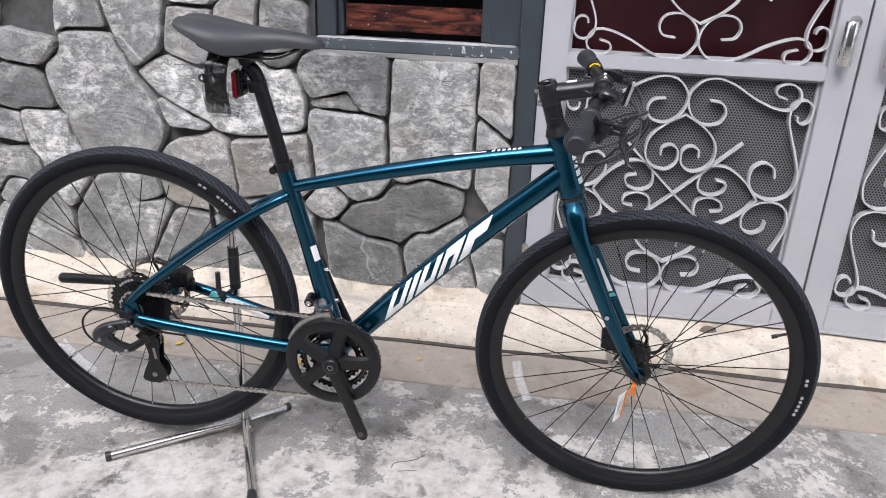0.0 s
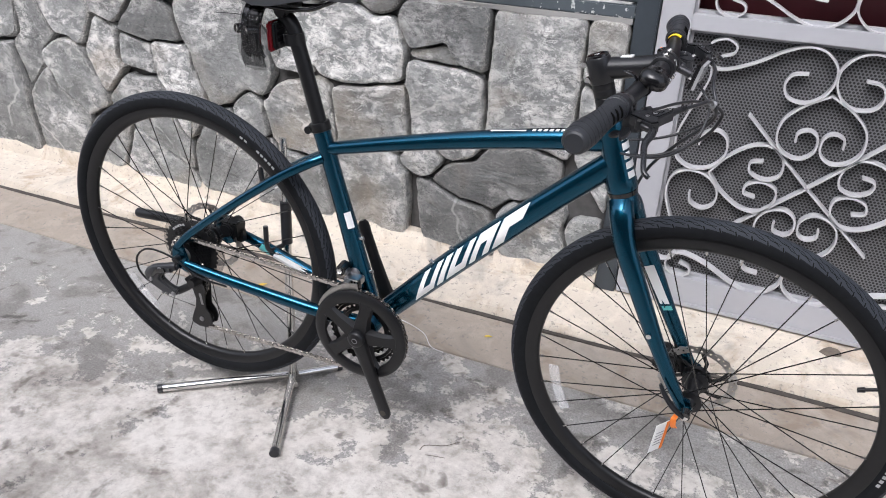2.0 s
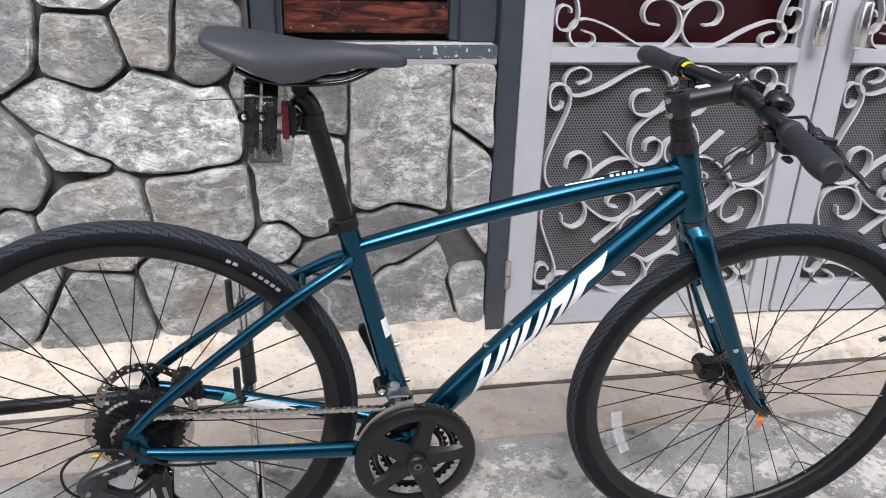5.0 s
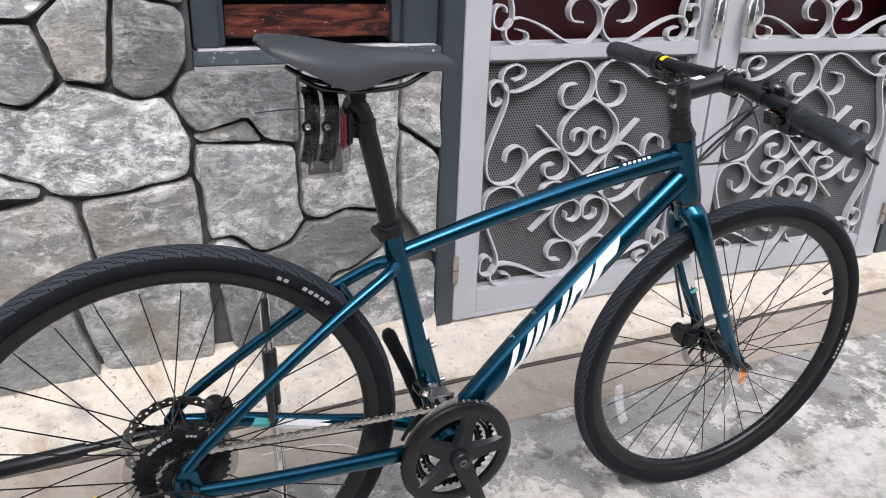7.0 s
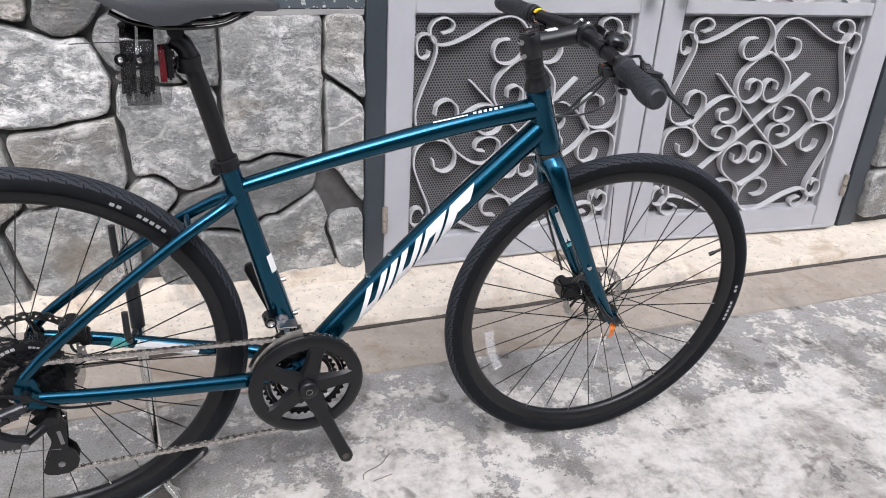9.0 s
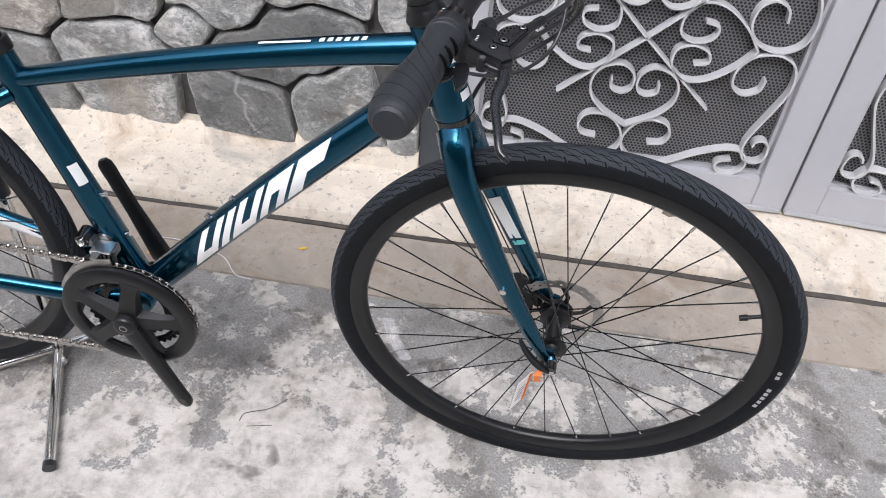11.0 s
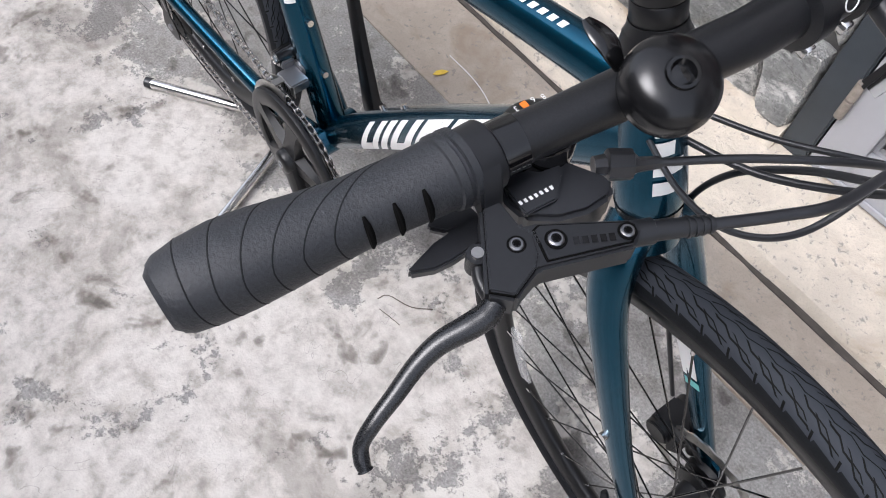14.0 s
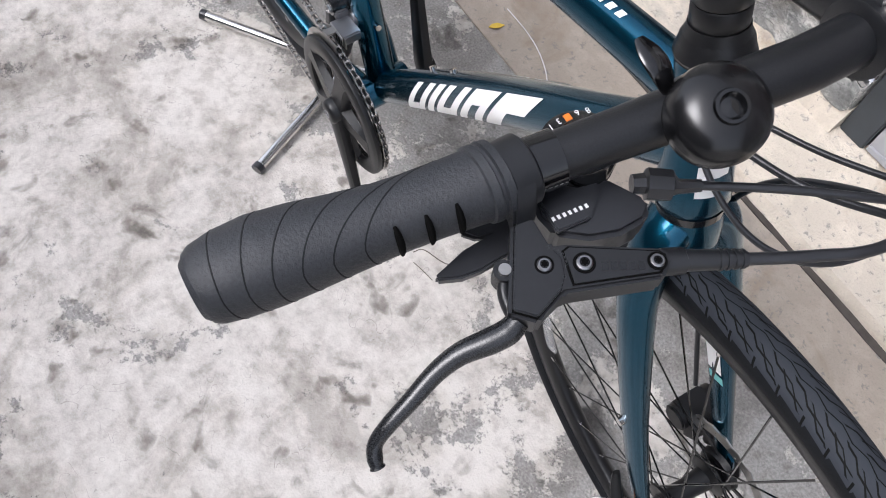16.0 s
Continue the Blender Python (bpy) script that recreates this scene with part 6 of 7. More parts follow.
# handlebar and controls
def cockpit():
    CL = Vector((0.951, -0.002, 0.907))
    top = HEAD_TOP + AXIS * 0.018
    cap = HEAD_TOP + AXIS * 0.099
    mid = CL + Vector((0, 0.0055, 0))
    bike_part("steerer_spacer", Shape().tube([HEAD_TOP + AXIS * 0.001, HEAD_TOP + AXIS * 0.003, top, top + AXIS * 0.004], [0.0235, 0.0242, 0.0185, 0.0178], 26), "satin", xf=STEER)
    for a in (0.022, 0.036, 0.048):
        bike_part("steerer_spacer", Shape().tube([HEAD_TOP + AXIS * a, HEAD_TOP + AXIS * (a + 0.0008), HEAD_TOP + AXIS * (a + 0.0125), HEAD_TOP + AXIS * (a + 0.0135)], [0.0166, 0.0172, 0.0172, 0.0166], 26), "satin", xf=STEER)
    stem = Shape().tube([HEAD_TOP + AXIS * 0.058, HEAD_TOP + AXIS * 0.060, HEAD_TOP + AXIS * 0.096, cap], [0.0175, 0.0190, 0.0190, 0.0175], 26)
    ext = [HEAD_TOP + AXIS * 0.079 + Vector((0, 0.0035, 0)), mid]
    stem.tube([ext[0].lerp(ext[1], t) for t in (0, 0.2, 0.5, 0.8, 0.95)], [0.0165, 0.0170, 0.0165, 0.0165, 0.0175], 24, [1.05, 1.0, 0.98, 1.0, 1.05])
    stem.tube([mid + Vector((0, -0.020, 0)), mid + Vector((0, 0.020, 0))], 0.0155, 26)
    for yy in (-0.0165, 0.0165):
        stem.tube([mid + Vector((0, yy - 0.0068, 0)), mid + Vector((0, yy - 0.0058, 0)), mid + Vector((0, yy + 0.0058, 0)), mid + Vector((0, yy + 0.0068, 0))], [0.0170, 0.0186, 0.0186, 0.0170], 28)
    stm = bike_part("stem", stem, "anod", "black anodised stem", xf=STEER)
    bike_part("stem_cap", Shape().tube([cap, cap + AXIS * 0.003, cap + AXIS * 0.004], [0.0172, 0.0168, 0.0150], 24), "gloss", "", stm, STEER)
    bike_part("cap_bolt", Shape().lathe([(0.004, 0.0046), (0.0052, 0.0042), (0.0052, 0.0026), (0.003, 0.0024), (0.003, 0.0)], cap, AXIS, 16), "chrome", "", stm, STEER)
    for yy in (-0.0135, 0.0135):
        for dx, dz, d in ((-0.001, 0.0165, Vector((0.8, 0, 0.6))), (0.0085, -0.0165, Vector((1, 0, -0.25)))):
            p = mid + Vector((dx, yy, dz))
            d.normalize()
            bike_part("bolt_lug", Shape().tube([p - d * 0.012, p + d * 0.002], [0.0062, 0.0060], 14), "anod", "", stm, STEER)
            bike_part("stem_bolt", Shape().lathe([(0.002, 0.0043), (0.0060, 0.0043), (0.0068, 0.0037), (0.0068, 0.0021), (0.004, 0.0019), (0.004, 0.0)], p, d, 16), "chrome", "", stm, STEER)
        p = HEAD_TOP + AXIS * (0.078 + (0.012 if yy > 0 else -0.012)) + Vector((-0.019, 0, -0.004))
        bike_part("stem_bolt", Shape().tube([p + Vector((0, -0.015, 0)), p + Vector((0, -0.006, 0))], 0.0045, 12), "chrome", "", stm, STEER)
    bike_part("stem_badge", Shape().tube([mid + Vector((0.0160 * math.cos(0.42), 0.0048 * math.cos(q), 0.0160 * math.sin(0.42))) + Vector((-0.4, 0, 0.91)) * (0.0048 * math.sin(q)) for q in (2 * math.pi * k / 20 for k in range(20))], 0.0004, 6, closed=True), "white", "plain white ring mark", stm, STEER)
    sticker = [ext[0].lerp(mid, t) + Vector((0, w, 0.0176)) for t, w in ((0.30, -0.004), (0.50, -0.004), (0.50, 0.008), (0.30, 0.008))]
    bike_part("stem_mark", Shape().ring_skin([[p - Vector((0, 0, 0.002)) for p in sticker], sticker]), "white", "small white sticker", stm, STEER)

    def bar(s, y, off=(0, 0)):
        """A point on the bar's axis on side s, at y from the middle."""
        y += 0.004 if s < 0 else -0.004
        k = max(0, y - 0.045)
        return CL + Vector((-0.138 * k + off[0], s * y, (-0.062 if s < 0 else -0.02) * k + off[1]))

    line = [bar(-1, y) for y in (0.30, 0.2, 0.13, 0.085, 0.06, 0.04)] + [bar(1, y) for y in (0.04, 0.06, 0.085, 0.13, 0.2, 0.30)]
    rad = [0.0108, 0.0108, 0.0111, 0.0122, 0.0126, 0.0127]
    bike_part("handlebar", Shape().tube(line, rad + rad[::-1], 28, 1.0, (0, 0, 1)), "anod", "black anodised flat handlebar", xf=STEER)
    for s in (-1, 1):
        rings = []
        prof = [(0.180, 0.0155, 1.0), (0.1803, 0.0172, 1.0), (0.1835, 0.0174, 1.0), (0.1842, 0.0160, 1.0), (0.1855, 0.0160, 1.0), (0.1862, 0.0172, 1.0), (0.1895, 0.0170, 1.0), (0.1902, 0.0160, 1.0), (0.193, 0.0158, 1.0), (0.21, 0.0152, 1.0), (0.228, 0.0153, 1.05),
                (0.245, 0.0162, 1.14), (0.262, 0.0174, 1.23), (0.278, 0.0182, 1.25), (0.292, 0.0178, 1.18), (0.302, 0.0166, 1.08), (0.3055, 0.0150, 1.0)]
        dense = []
        for i in range(len(prof) - 1):
            m = 1 if prof[i + 1][0] - prof[i][0] < 0.004 else max(4, int((prof[i + 1][0] - prof[i][0]) / 0.0011))
            dense += [tuple(prof[i][j] + (prof[i + 1][j] - prof[i][j]) * k / m for j in range(3)) for k in range(m)]
        dense.append(prof[-1])
        n = 56
        for y, r, wd in dense:
            c = bar(s, y)
            ring = []
            for k in range(n):
                q = 2 * math.pi * k / n
                rr = r
                back = -math.cos(q) * 1.0
                f = 1 + (wd - 1) * max(0, back)
                ring.append(c + Vector((rr * f * math.cos(q), 0, rr * math.sin(q))))
            rings.append(ring)
        gp = bike_part("grip", Shape().ring_skin(rings), "grip", "black ribbed rubber grip", xf=STEER)
        def skin(y, q, lift):
            """A point on the grip's surface."""
            for (ya, ra, wa), (yb, rb, wb) in zip(prof, prof[1:]):
                if ya <= y <= yb:
                    t = (y - ya) / (yb - ya)
                    r, wd = ra + (rb - ra) * t, wa + (wb - wa) * t
                    break
            f = 1 + (wd - 1) * max(0, -math.cos(q))
            return bar(s, y) + Vector(((r * f + lift) * math.cos(q), 0, (r + lift) * math.sin(q)))

        # groove lines are darker than the rubber, painting the shade inside them
        for y0, dy in ((0.2985, 0.008), (0.289, 0.018), (0.279, 0.030), (0.268, 0.043), (0.256, 0.056), (0.243, 0.048)):
            path = []
            for k in range(19):
                t = k / 18
                bow = 0.007 * max(0.0, 1 - t / 0.4) ** 2 + dy * max(0.0, (t - 0.3) / 0.7) ** 1.7
                path.append(skin(max(0.1945, y0 - bow), radians(-35 + 200 * t), -0.0003))
            bike_part("grip_line", Shape().tube(path, [0.0002] + [0.00054] * 17 + [0.0002], 6), "groove", "", gp, STEER)
        # slots are near-black ribs; the colour stands in for their shade
        for k in range(3):
            c = bar(s, 0.204 + 0.0125 * k)
            w = Shape()
            arc = [c + Vector((0.0161 * math.cos(q), 0, 0.0161 * math.sin(q))) for q in (radians(a) for a in (-12, 4, 20, 36, 50))]
            w.tube(arc, [0.0007, 0.0015, 0.0017, 0.0015, 0.0007], 8)
            bike_part("grip_slot", w, "dark", "", gp, STEER)
        end = bar(s, 0.3055)
        bike_part("grip_cap", Shape().tube([end, end + Vector((0, s * 0.0025, 0))], [0.0145, 0.012], 24), "grip", "", gp, STEER)
    return CL, bar


CL, bar = cockpit()


def lettering(txt, size):
    """Flat letters of the built-in font: points in their own plane, and faces."""
    cu = bpy.data.curves.new("lettering", "FONT")
    cu.body, cu.size, cu.align_x, cu.align_y = txt, size, "CENTER", "CENTER"
    tmp = bpy.data.objects.new("lettering", cu)
    me = bpy.data.meshes.new_from_object(tmp)
    bpy.data.objects.remove(tmp)
    return [(v.co.x, v.co.y) for v in me.vertices], [tuple(p.vertices) for p in me.polygons]


def slab(plan, low, high, P):
    """A flat piece with the given outline between two heights."""
    return Shape().ring_skin([[P(a, b, low) for a, b in plan], [P(a, b, high) for a, b in plan]])


def brake_lever(s):
    """Hydraulic lever: clamp, body with its cover plates and screws, and the curved blade."""
    c = bar(s, 0.172)

    def P(a, b, h):
        return c + Vector((a, s * b, h))

    up = Vector((0, 0, 1))
    lev = bike_part("brake_lever", Shape().tube([P(0, -0.0042, 0), P(0, -0.003, 0), P(0, 0.0078, 0), P(0, 0.009, 0)], [0.0146, 0.0156, 0.0156, 0.0146], 30), "lever", "black hydraulic brake lever", xf=STEER)
    neck = Shape().ring_skin([[P(0.006, -0.0035, 0.0135), P(0.006, 0.0085, 0.0135), P(0.002, 0.0085, -0.013), P(0.002, -0.0035, -0.013)],
                              [P(0.014, -0.001, 0.0085), P(0.014, 0.0105, 0.0085), P(0.013, 0.0105, -0.016), P(0.013, -0.001, -0.016)],
                              [P(0.0205, 0.003, -0.0045), P(0.0195, 0.0128, -0.0045), P(0.0195, 0.0128, -0.017), P(0.0205, 0.003, -0.017)]])
    bike_part("lever_neck", neck, "lever", "", lev, STEER, 0.0014)
    body = [(0.0170, 0.0126), (0.0178, 0.0034), (0.0331, 0.0040), (0.0353, -0.0018), (0.0557, -0.0352), (0.0585, -0.0362), (0.0615, -0.0348), (0.0665, -0.0279), (0.0529, 0.0099), (0.0556, 0.0194), (0.0583, 0.0247), (0.0570, 0.0265), (0.0502, 0.0332), (0.0486, 0.0330)]
    bike_part("lever_body", slab(body, -0.0195, -0.0052, P), "lever", "", lev, STEER, 0.0014)
    def grown(plan, k):
        ca, cb = sum(p[0] for p in plan) / len(plan), sum(p[1] for p in plan) / len(plan)
        return [(ca + (a - ca) * k, cb + (b - cb) * k) for a, b in plan]

    cheek = [(0.0186, 0.0118), (0.0192, 0.0045), (0.0322, 0.0050), (0.0400, 0.0036), (0.0470, 0.0064), (0.0518, 0.0112), (0.0566, 0.0245), (0.0495, 0.0316)]
    bike_part("cover_plate", slab(cheek, -0.0060, -0.0040, P), "lever", "", lev, STEER, 0.0006)
    strap = [(0.0378, 0.0012), (0.0372, -0.0020), (0.0558, -0.0322), (0.0582, -0.0334), (0.0606, -0.0325), (0.0640, -0.0276), (0.0520, 0.0052), (0.0475, 0.0040)]
    bike_part("cover_plate", slab(strap, -0.0060, -0.0045, P), "lever", "", lev, STEER, 0.0005)
    # near-black edging paints the shade of the gap round each plate
    for plan, k in ((cheek, 1.022), (strap, 1.028)):
        bike_part("plate_seam", slab(grown(plan, k), -0.0060, -0.0049, P), "dark", "", lev, STEER)
    for a, b, r in ((0.0394, 0.0110, 0.0030), (0.0462, -0.0033, 0.0034), (0.0594, -0.0290, 0.0030)):
        base = P(a, b, -0.0042)
        # near-black ring and star paint the shade inside the screw head
        bike_part("screw_recess", Shape().lathe([(0.0, r * 1.35), (0.0003, r * 1.30), (0.0003, r * 1.05), (0.0, r)], base, up, 24), "dark", "", lev, STEER)
        bike_part("cover_screw", Shape().lathe([(-0.001, r), (0.0006, r * 0.98), (0.0011, r * 0.80), (0.0011, r * 0.62), (0.0009, r * 0.6)], base, up, 24), "dull", "steel star-drive screw", lev, STEER)
        star = [base + Vector((r * (0.52 if k % 2 else 0.34) * math.cos(math.pi * k / 6), r * (0.52 if k % 2 else 0.34) * math.sin(math.pi * k / 6), 0.00112)) for k in range(12)]
        bike_part("screw_socket", Shape().add(star, [tuple(range(12))]), "dark", "", lev, STEER)
    for k in range(5):
        t0, t1 = 0.20 + 0.13 * k, 0.29 + 0.13 * k
        a0, b0, a1, b1 = 0.0465 + 0.0130 * t0, -0.0045 - 0.0245 * t0, 0.0465 + 0.0130 * t1, -0.0045 - 0.0245 * t1
        bike_part("plate_emblem", Shape().add([P(a0, b0, -0.0043), P(a1, b1, -0.0043), P(a1 + 0.0030, b1 + 0.0016, -0.0043), P(a0 + 0.0030, b0 + 0.0016, -0.0043)], [(0, 1, 2, 3)]), "gloss", "", lev, STEER)
    for k, ch in enumerate("MINERAL OIL"):
        if ch == " ":
            continue
        t = k / 10
        vs, fs = lettering(ch, 0.0023)
        a0, b0 = 0.0338 + 0.0172 * t, 0.0058 - 0.0042 * math.sin(math.pi * min(1, t * 1.05)) + 0.005 * t * t
        sh = Shape()
        sh.v, sh.f = [tuple(P(a0 + x, b0 - y, -0.0038)) for x, y in vs], fs
        bike_part("plate_letter", sh, "saddle", "", lev, STEER, smooth=False)
    way = [(0.0515, 0.0290, -0.014), (0.0530, 0.0345, -0.0165), (0.0523, 0.0425, -0.019), (0.0503, 0.0545, -0.0225), (0.0512, 0.0660, -0.027), (0.0552, 0.0795, -0.032), (0.0583, 0.0912, -0.037), (0.0612, 0.0992, -0.0425), (0.0660, 0.1022, -0.046), (0.0692, 0.1028, -0.048)]
    blade = smooth_line([P(*q) for q in way], 5)
    rr = [0.0042, 0.0048, 0.0048, 0.0042, 0.0037, 0.0034, 0.0031, 0.0029, 0.0030, 0.0024]
    n = len(blade)
    radii = [rr[min(8, i // 5)] + (rr[min(9, i // 5 + 1)] - rr[min(8, i // 5)]) * (i % 5) / 5 for i in range(n)]
    bike_part("lever_blade", Shape().tube(blade, [1.14 * r for r in radii], 18, 1.0, tuple(up)), "cast", "black curved lever blade", lev, STEER)
    ear = smooth_line([P(0.0325, 0.0240, -0.012), P(0.0390, 0.0285, -0.013), P(0.0455, 0.0300, -0.014), P(0.0520, 0.0300, -0.015)], 4)
    bike_part("blade_root", Shape().tube(ear, [0.0034] * (len(ear) - 1) + [0.0042], 12, 0.8, tuple(up)), "anod", "", lev, STEER)
    bike_part("pivot", Shape().tube([P(0.0328, 0.0248, -0.018), P(0.0328, 0.0248, -0.0075)], [0.0050, 0.0046], 18), "anod", "", lev, STEER)
    bike_part("pivot_pin", Shape().tube([P(0.0328, 0.0248, -0.0075), P(0.0328, 0.0248, -0.0062)], 0.0026, 14), "steel", "", lev, STEER)
    bike_part("hose_nut", Shape().tube([P(0.0588, -0.0335, -0.012), P(0.0625, -0.0420, -0.012), P(0.0627, -0.0424, -0.012), P(0.0690, -0.0545, -0.012), P(0.0745, -0.0650, -0.012)], [0.0058, 0.0056, 0.0047, 0.0043, 0.0034], 18), "lever", "", lev, STEER)
    for k in range(4):
        p = P(0.0690 + 0.0014 * k, -0.0545 - 0.0028 * k, -0.012)
        bike_part("hose_rib", Shape().tube([p, p + Vector((0.0006, -s * 0.0012, 0))], 0.0048 - 0.0002 * k, 14), "lever", "", lev, STEER)


def shifter(s):
    """Trigger shifter beside the lever: glossy clamp, body, marked plate, thumb levers, dial and cable adjuster."""
    c = bar(s, 0.172)

    def P(a, b, h):
        return c + Vector((a, s * b, h))

    ob = bike_part("shifter", Shape().tube([bar(s, 0.1674), bar(s, 0.1671), bar(s, 0.1546), bar(s, 0.1543)], [0.0116, 0.0124, 0.0124, 0.0116], 28, 1.0, (0, 0, 1)), "gloss", "black trigger shifter with a gear window", xf=STEER)
    plan = [(0.0040, -0.0070), (0.0070, -0.0355), (0.0200, -0.0430), (0.0300, -0.0488), (0.0345, -0.0480), (0.0388, -0.0427), (0.0392, -0.0295), (0.0350, -0.0165), (0.0258, -0.0045), (0.0150, -0.0030)]
    bike_part("shifter_body", slab(plan, -0.036, -0.0165, P), "black", "", ob, STEER, 0.0028)
    plate = [(0.0108, -0.0065), (0.0136, -0.0335), (0.0192, -0.0312), (0.0277, -0.0209), (0.0264, -0.0052)]
    bike_part("shifter_plate", slab(plate, -0.0175, -0.0143, P), "black", "", ob, STEER, 0.0007)
    for k in range(7):
        b0 = -0.0062 - 0.0026 * k
        a0 = 0.0196 + 0.00022 * k
        bike_part("plate_mark", Shape().add([P(a0, b0, -0.0141), P(a0, b0 - 0.0014, -0.0141), P(a0 + 0.0020, b0 - 0.0014, -0.0141), P(a0 + 0.0020, b0, -0.0141)], [(0, 1, 2, 3)]), "white", "", ob, STEER)
    dc = Vector((-0.0030, -0.0345, -0.0095))
    bike_part("gear_window", Shape().lathe([(-0.012, 0.0), (-0.012, 0.0165), (0.0, 0.0178), (0.002, 0.0172), (0.0032, 0.0150), (0.0036, 0.0)], P(*dc), (-0.12, 0, 1), 40), "gloss", "black dial with white gear numbers", ob, STEER)
    bike_part("gear_pointer", Shape().box((0, 0, 0), (0.0034, 0.0030, 0.0006), Matrix.Translation(P(-0.0150, -0.0355, -0.0055))), "orange", "", ob, STEER)
    for txt, a0, b0 in (("1", -0.0140, -0.0262), ("3", -0.0150, -0.0308), ("6", -0.0150, -0.0402), ("8", -0.0138, -0.0450)):
        vs, fs = lettering(txt, 0.0042)
        num = Shape()
        num.v, num.f = [tuple(P(a0, b0, -0.0050) + Vector((y, s * x if s < 0 else -x, 0))) for x, y in vs], fs
        bike_part("gear_number", num, "white", "", ob, STEER, smooth=False)
    thumb = [(0.0080, 0.0080), (0.0096, 0.0200), (0.0102, 0.0300), (0.0150, 0.0466), (0.0170, 0.0470), (0.0213, 0.0370), (0.0222, 0.0280), (0.0215, 0.0130), (0.0180, 0.0040)]
    bike_part("thumb_lever", slab(thumb, -0.031, -0.0255, P), "black", "", ob, STEER, 0.0016)
    second = [(-0.004, 0.004), (-0.006, 0.020), (-0.001, 0.026), (0.006, 0.020), (0.010, 0.002)]
    bike_part("thumb_lever", slab(second, -0.038, -0.033, P), "black", "", ob, STEER, 0.0014)
    bike_part("barrel_adjuster", Shape().tube([P(0.0190, -0.0505, -0.024), P(0.0215, -0.0555, -0.024), P(0.0220, -0.0562, -0.024), P(0.0280, -0.0655, -0.024), P(0.0285, -0.0662, -0.024), P(0.0300, -0.068, -0.024), P(0.0345, -0.0770, -0.024)], [0.0046, 0.0050, 0.0076, 0.0072, 0.0052, 0.0036, 0.0030], 8), "black", "", ob, STEER)


for s in (-1, 1):
    brake_lever(s)
    shifter(s)


def bell():
    c = bar(-1, 0.093)
    up = Vector((0.36, -0.16, 1)).normalized()
    b = bike_part("bell", Shape().tube([c + Vector((0, -0.006, 0)), c + Vector((0, 0.006, 0))], 0.0140, 22), "black", "black domed bicycle bell", xf=STEER)
    p = c + Vector((0.0105, -0.002, 0.0045))
    prof = [(0.0, 0.010), (0.002, 0.0192), (0.005, 0.0208), (0.011, 0.0211), (0.016, 0.0201), (0.0205, 0.0165), (0.0230, 0.0112), (0.0236, 0.0072)]
    bike_part("dome", Shape().lathe(prof, p, up, 56), "enamel", "", b, STEER)
    bike_part("dome_button", Shape().lathe([(0.0234, 0.0074), (0.0250, 0.0068), (0.0251, 0.0054), (0.0236, 0.0046), (0.0226, 0.0040), (0.0232, 0.0)], p, up, 36), "gloss", "", b, STEER)
    lev = smooth_line([c + Vector((-0.006, -0.011, 0.010)), c + Vector((-0.013, -0.013, 0.018)), c + Vector((-0.021, -0.014, 0.021)), c + Vector((-0.028, -0.014, 0.022))], 5)
    n = len(lev)
    bike_part("striker_lever", Shape().tube(lev, [0.0022 + 0.0036 * math.sin(math.pi * min(1, (i + 1) / n)) for i in range(n)], 14, 0.28, (0, 1, 0)), "gloss", "", b, STEER)


bell()
# white reflector hung in front of the stem, and the plain white marks down the head tube
rf = Matrix.Translation(Vector((0.996, 0.032, 0.893))) @ Euler((0, radians(14), radians(-4))).to_matrix().to_4x4()
fr = bike_part("front_reflector", Shape().box((0, 0, 0), (0.006, 0.044, 0.042), rf), "satin", "white front reflector on a black bracket", xf=STEER, bevel=0.002)
bike_part("lens", Shape().box((0.005, 0, 0), (0.005, 0.040, 0.038), rf), "prism", "", fr, STEER)
bike_part("bracket", Shape().tube([CL + Vector((0.005, 0.034, -0.005)), CL + Vector((0.036, 0.034, -0.016))], 0.006, 12), "black", "", fr, STEER)
for k in range(5):
    q = HEAD_LOW.lerp(HEAD_TOP, 0.24 + 0.13 * k)
    rr = (0.0253, 0.0240, 0.0228, 0.0226, 0.0223)[k] + 0.0007
    across = (Vector((1, 0, 0)) - AXIS * AXIS.x).normalized()
    vs = []
    for h in (-0.0058, 0.0058):
        for a in (-0.8, -0.5, -0.2, 0.1) if k % 2 else (-0.8, -0.6, -0.4, -0.2):
            vs.append(q + AXIS * h + across * (rr * math.cos(a)) + Vector((0, rr * math.sin(a), 0)))
    bike_part("decal", Shape().add(vs, [(i, i + 1, i + 5, i + 4) for i in range(3)]), "white")
mk = bar(1, 0.158)
arc = [mk + Vector((0.0128 * math.sin(q), 0, 0.0128 * math.cos(q))) for q in (radians(-62 + 13 * i) for i in range(9))]
bike_part("bar_mark", Shape().strip(arc, 0.010, 0.0012, (0, 1, 0)), "yellow", "yellow band beside the grip", xf=STEER)


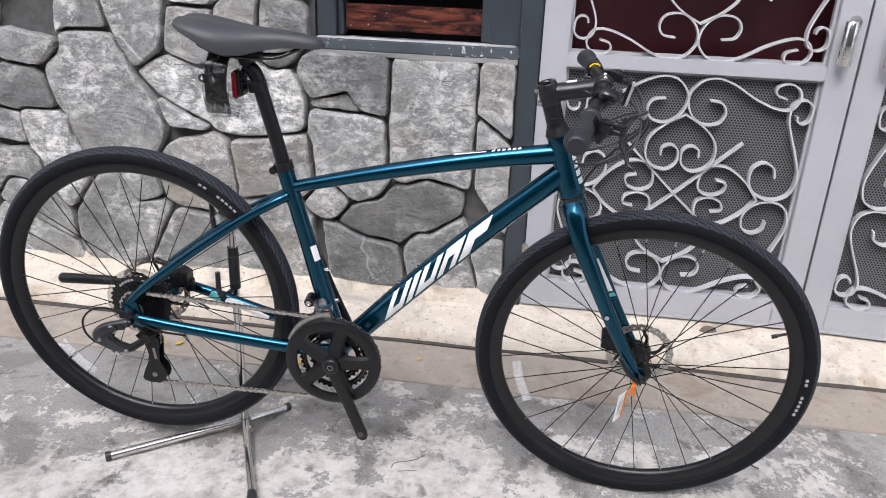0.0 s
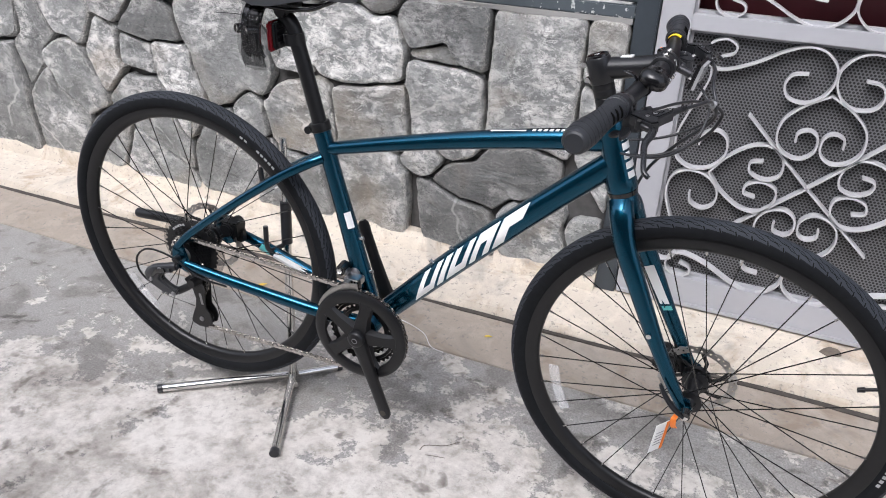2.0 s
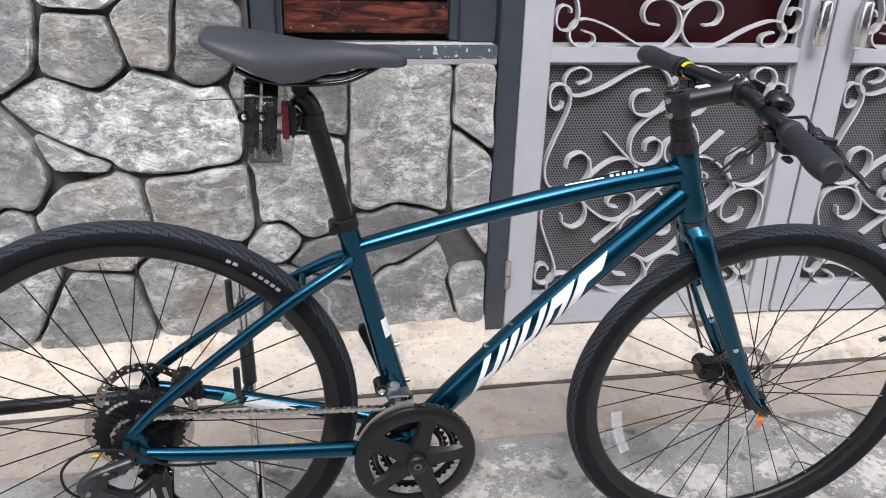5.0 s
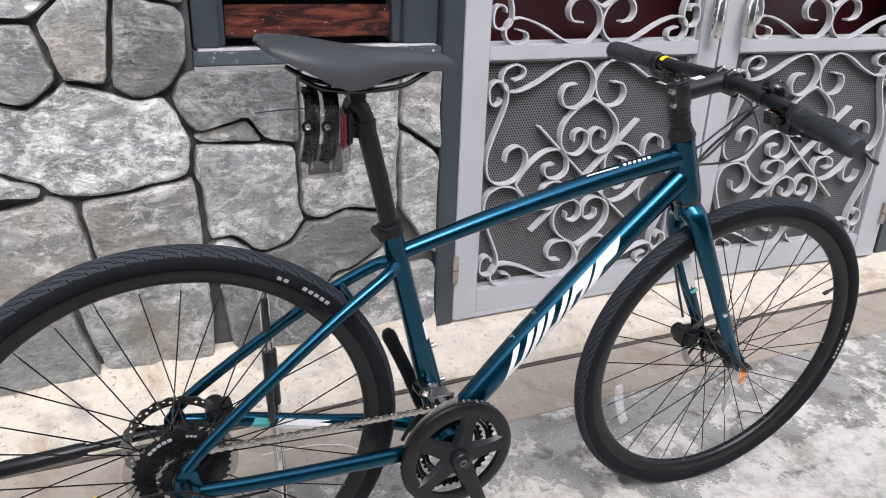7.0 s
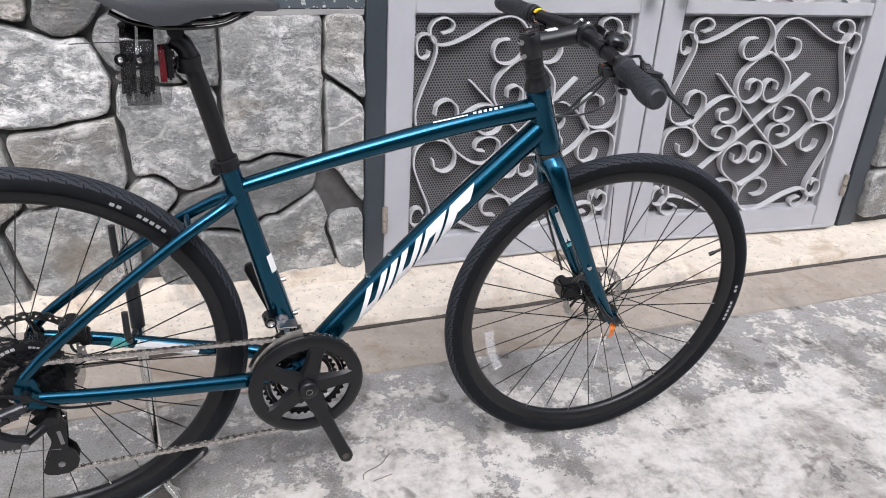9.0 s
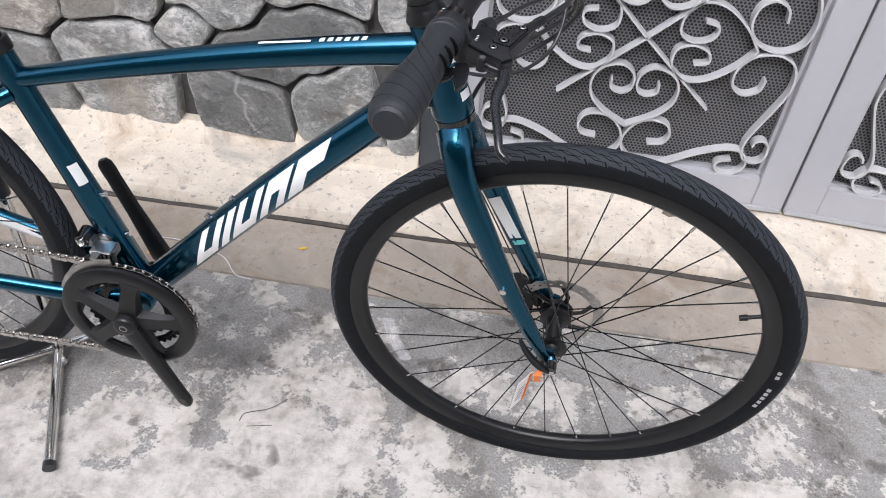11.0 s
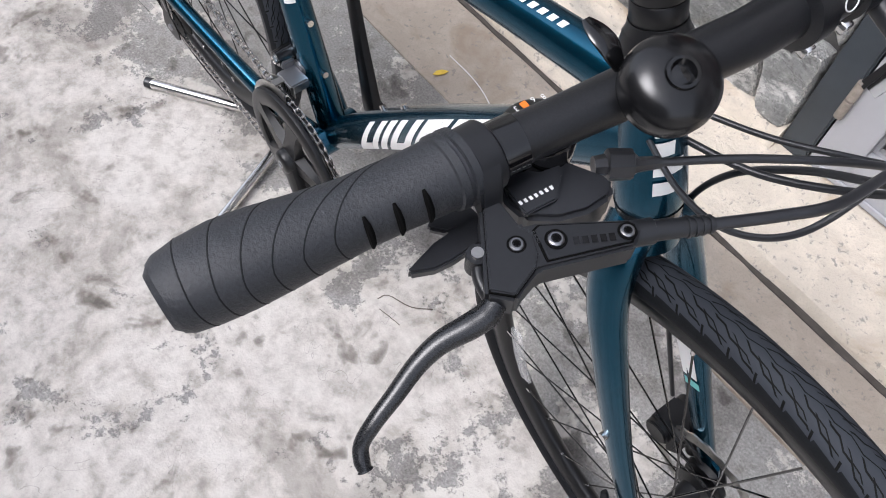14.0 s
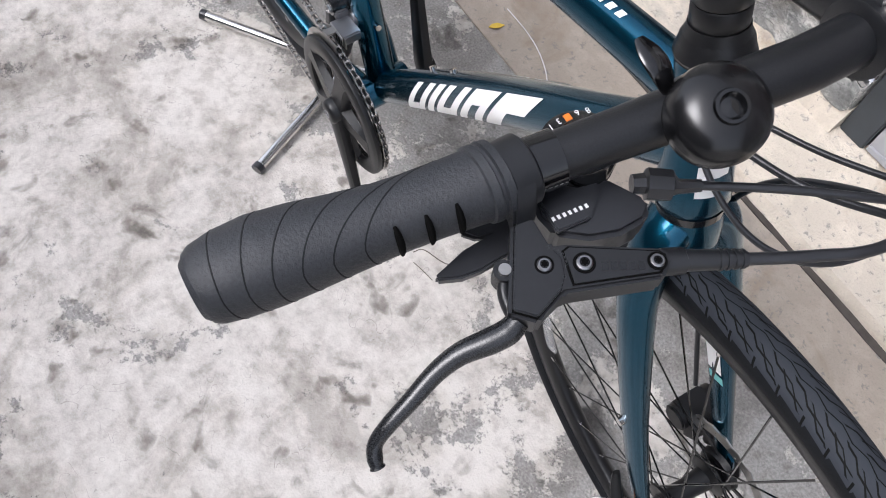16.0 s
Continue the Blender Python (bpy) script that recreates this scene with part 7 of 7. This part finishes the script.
def cables():
    h = HEAD_LOW
    def L(s, a, b, z):
        """A point from the lever's clamp: forward, outboard, up."""
        return bar(s, 0.172) + Vector((a, s * b, z))

    tie = Vector((1.030, 0.003, 0.860))
    runs = {
        "brake_hose": [(-1, [L(-1, 0.0735, -0.063, -0.012), L(-1, 0.0874, -0.0924, -0.013), L(-1, 0.0967, -0.1199, -0.016), tie, Vector((1.043, 0.03, 0.836)), Vector((1.020, 0.045, 0.790)), Vector((0.965, 0.030, 0.757)), Vector((0.905, 0.012, 0.750))], 0.0027),
                       (1, [L(1, 0.0735, -0.063, -0.012), L(1, 0.083, -0.100, -0.014), L(1, 0.088, -0.14, -0.022), tie + Vector((0.004, 0.004, -0.004)), Vector((1.030, 0.026, 0.826)), Vector((0.985, 0.040, 0.776)), Vector((0.944, 0.042, 0.722)), Vector((0.926, 0.042, 0.660)), Vector((0.936, 0.040, 0.595)), Vector((0.968, 0.042, 0.510)), Vector((1.012, 0.046, 0.405))], 0.0027)],
        "shift_cable": [(-1, [L(-1, 0.0335, -0.0755, -0.024), L(-1, 0.055, -0.108, -0.022), L(-1, 0.0776, -0.1437, -0.026), tie + Vector((-0.006, -0.004, -0.002)), Vector((1.032, 0.038, 0.832)), Vector((1.0, 0.048, 0.800)), Vector((0.955, 0.034, 0.782)), Vector((0.897, 0.012, 0.774))], 0.0021),
                        (1, [L(1, 0.0335, -0.0755, -0.024), L(1, 0.055, -0.112, -0.026), L(1, 0.078, -0.150, -0.033), tie + Vector((-0.004, -0.002, -0.008)), Vector((1.020, -0.030, 0.818)), Vector((0.992, -0.040, 0.790)), Vector((0.950, -0.032, 0.772)), Vector((0.898, -0.012, 0.764))], 0.0021)],
    }
    bike_part("cable_tie", Shape().tube([tie + Vector((-0.004, -0.001, 0.001)), tie + Vector((0.002, 0.001, -0.002))], 0.0068, 12), "prism", "clear plastic cable tie", xf=STEER)
    for name, rows in runs.items():
        for s, pts, r in rows:
            bike_part(name, Shape().tube(smooth_line(pts, 8), r, 10, side=(0.7, -0.68, 0.2)), "black", "black cable looping to the frame", xf=STEER)
    hose = smooth_line([(0.12, 0.070, 0.325), (0.07, 0.066, 0.36), (0.075, 0.060, 0.41), (0.072, 0.050, 0.435)], 5)
    bike_part("brake_hose", Shape().tube(hose, 0.0026, 10), "black")


cables()


# ---- stand under the rear wheel ----
stand = tagged(new("bicycle_stand"), "chromed tripod display stand under the rear wheel", "stand")
base = Vector((0.183, 0.075, 0.03))
part("pole", Shape().tube([base + Vector((0, 0, -0.012)), base + Vector((-0.008, 0.024, 0.38))], 0.0095, 18), MAT["chrome"], stand)
part("sleeve", Shape().tube([base + Vector((-0.0075, 0.022, 0.345)), base + Vector((-0.0095, 0.028, 0.445))], 0.0125, 18), MAT["black"], stand, "black plastic sleeve")
part("inner_pole", Shape().tube([base + Vector((-0.0095, 0.028, 0.44)), base + Vector((-0.013, 0.038, 0.59))], 0.0085, 18), MAT["chrome"], stand)
for end in ((-0.078, -0.104, 0.011), (0.295, -0.166, 0.011), (0.262, 0.165, 0.011)):
    e = Vector(end)
    st = Vector((base.x, base.y, 0.022)) + (e - base).normalized() * 0.012
    part("foot", Shape().tube([st, e], 0.0095, 16), MAT["chrome"], stand)
    d = (e - st).normalized()
    part("foot_cap", Shape().tube([e - d * 0.008, e + d * 0.004], 0.0108, 16), MAT["black"], stand)
part("bolt", Shape().tube([base + Vector((0.012, -0.02, -0.008)), base + Vector((0.03, -0.035, -0.008))], 0.006, 10), MAT["chrome"], stand)
for z, r in ((0.372, 0.018), (0.535, 0.018)):
    hook = smooth_line([base + Vector((-0.01, 0.025, z - 0.03)), base + Vector((-0.015, -0.005, z - 0.03)), base + Vector((-0.02, -0.024, z - 0.028)), base + Vector((-0.022, -0.033, z - 0.01)), base + Vector((-0.022, -0.033, z + 0.035))], 4)
    part("hook", Shape().tube(hook, 0.0058, 12), MAT["black"], stand, "black rubber-covered hook")

# ---- small things on the ground ----
lf = Shape()
pts = [(1.375, 0.722), (1.392, 0.712), (1.412, 0.716), (1.430, 0.728), (1.420, 0.742), (1.398, 0.748), (1.383, 0.738)]
lf.ring_skin([[(x, y, 0.0585 + 0.004 * noise.noise((x * 90, y * 90, 2))) for x, y in pts], [(1.402 + (x - 1.402) * 0.8, 0.73 + (y - 0.73) * 0.8, 0.068 + 0.006 * noise.noise((x * 120, y * 90, 7))) for x, y in pts]])
tagged(part("dead_leaf", lf, MAT["leaf"]), "curled grey-brown dead leaf on the ledge", "leaf")


def small_leaf(x, y, z, s, turn, mat):
    sh = Shape()
    o = [(-1, 0), (-0.5, 0.35), (0.2, 0.4), (1, 0.05), (0.3, -0.35), (-0.5, -0.3)]
    c, q = math.cos(turn), math.sin(turn)
    top = [(x + s * (a * c - b * q), y + s * (a * q + b * c), z + s * 0.25 * abs(b) + 0.002) for a, b in o]
    sh.ring_skin([[(p[0], p[1], p[2] - 0.0012) for p in top], top])
    return tagged(part("fallen_leaf", sh, mat), "small yellow fallen leaf on concrete", "leaf")


small_leaf(0.553, 0.46, 0.0105, 0.011, 0.4, MAT["fresh"])
small_leaf(-0.155, 0.411, 0.008, 0.016, 0.9, MAT["fresh"])
small_leaf(-0.205, 0.402, 0.008, 0.013, 0.2, MAT["fresh"])


small_leaf(0.226, 0.387, 0.008, 0.017, 1.2, MAT["fresh"])
tagged(part("thread", Shape().tube(smooth_line([(0.20, 0.43, 0.012), (0.27, 0.43, 0.012), (0.33, 0.42, 0.012), (0.39, 0.395, 0.011), (0.43, 0.353, 0.007), (0.47, 0.345, 0.006)], 5), 0.0013, 6), MAT["thread"]), "thin pale thread lying across the gutter", "thread")


def twig(pts, r):
    return tagged(part("twig", Shape().tube(smooth_line(pts, 4), r, 6), MAT["leaf"]), "thin dry twig on the cement", "twig")


twig([(0.571, -0.011, 0.003), (0.577, 0.007, 0.004), (0.616, 0.024, 0.004), (0.642, 0.052, 0.003)], 0.0009)
twig([(0.588, -0.020, 0.003), (0.612, -0.014, 0.003), (0.632, -0.010, 0.003)], 0.0007)
twig([(1.36, 0.16, 0.003), (1.385, 0.175, 0.004), (1.41, 0.16, 0.004), (1.43, 0.15, 0.003)], 0.0018)
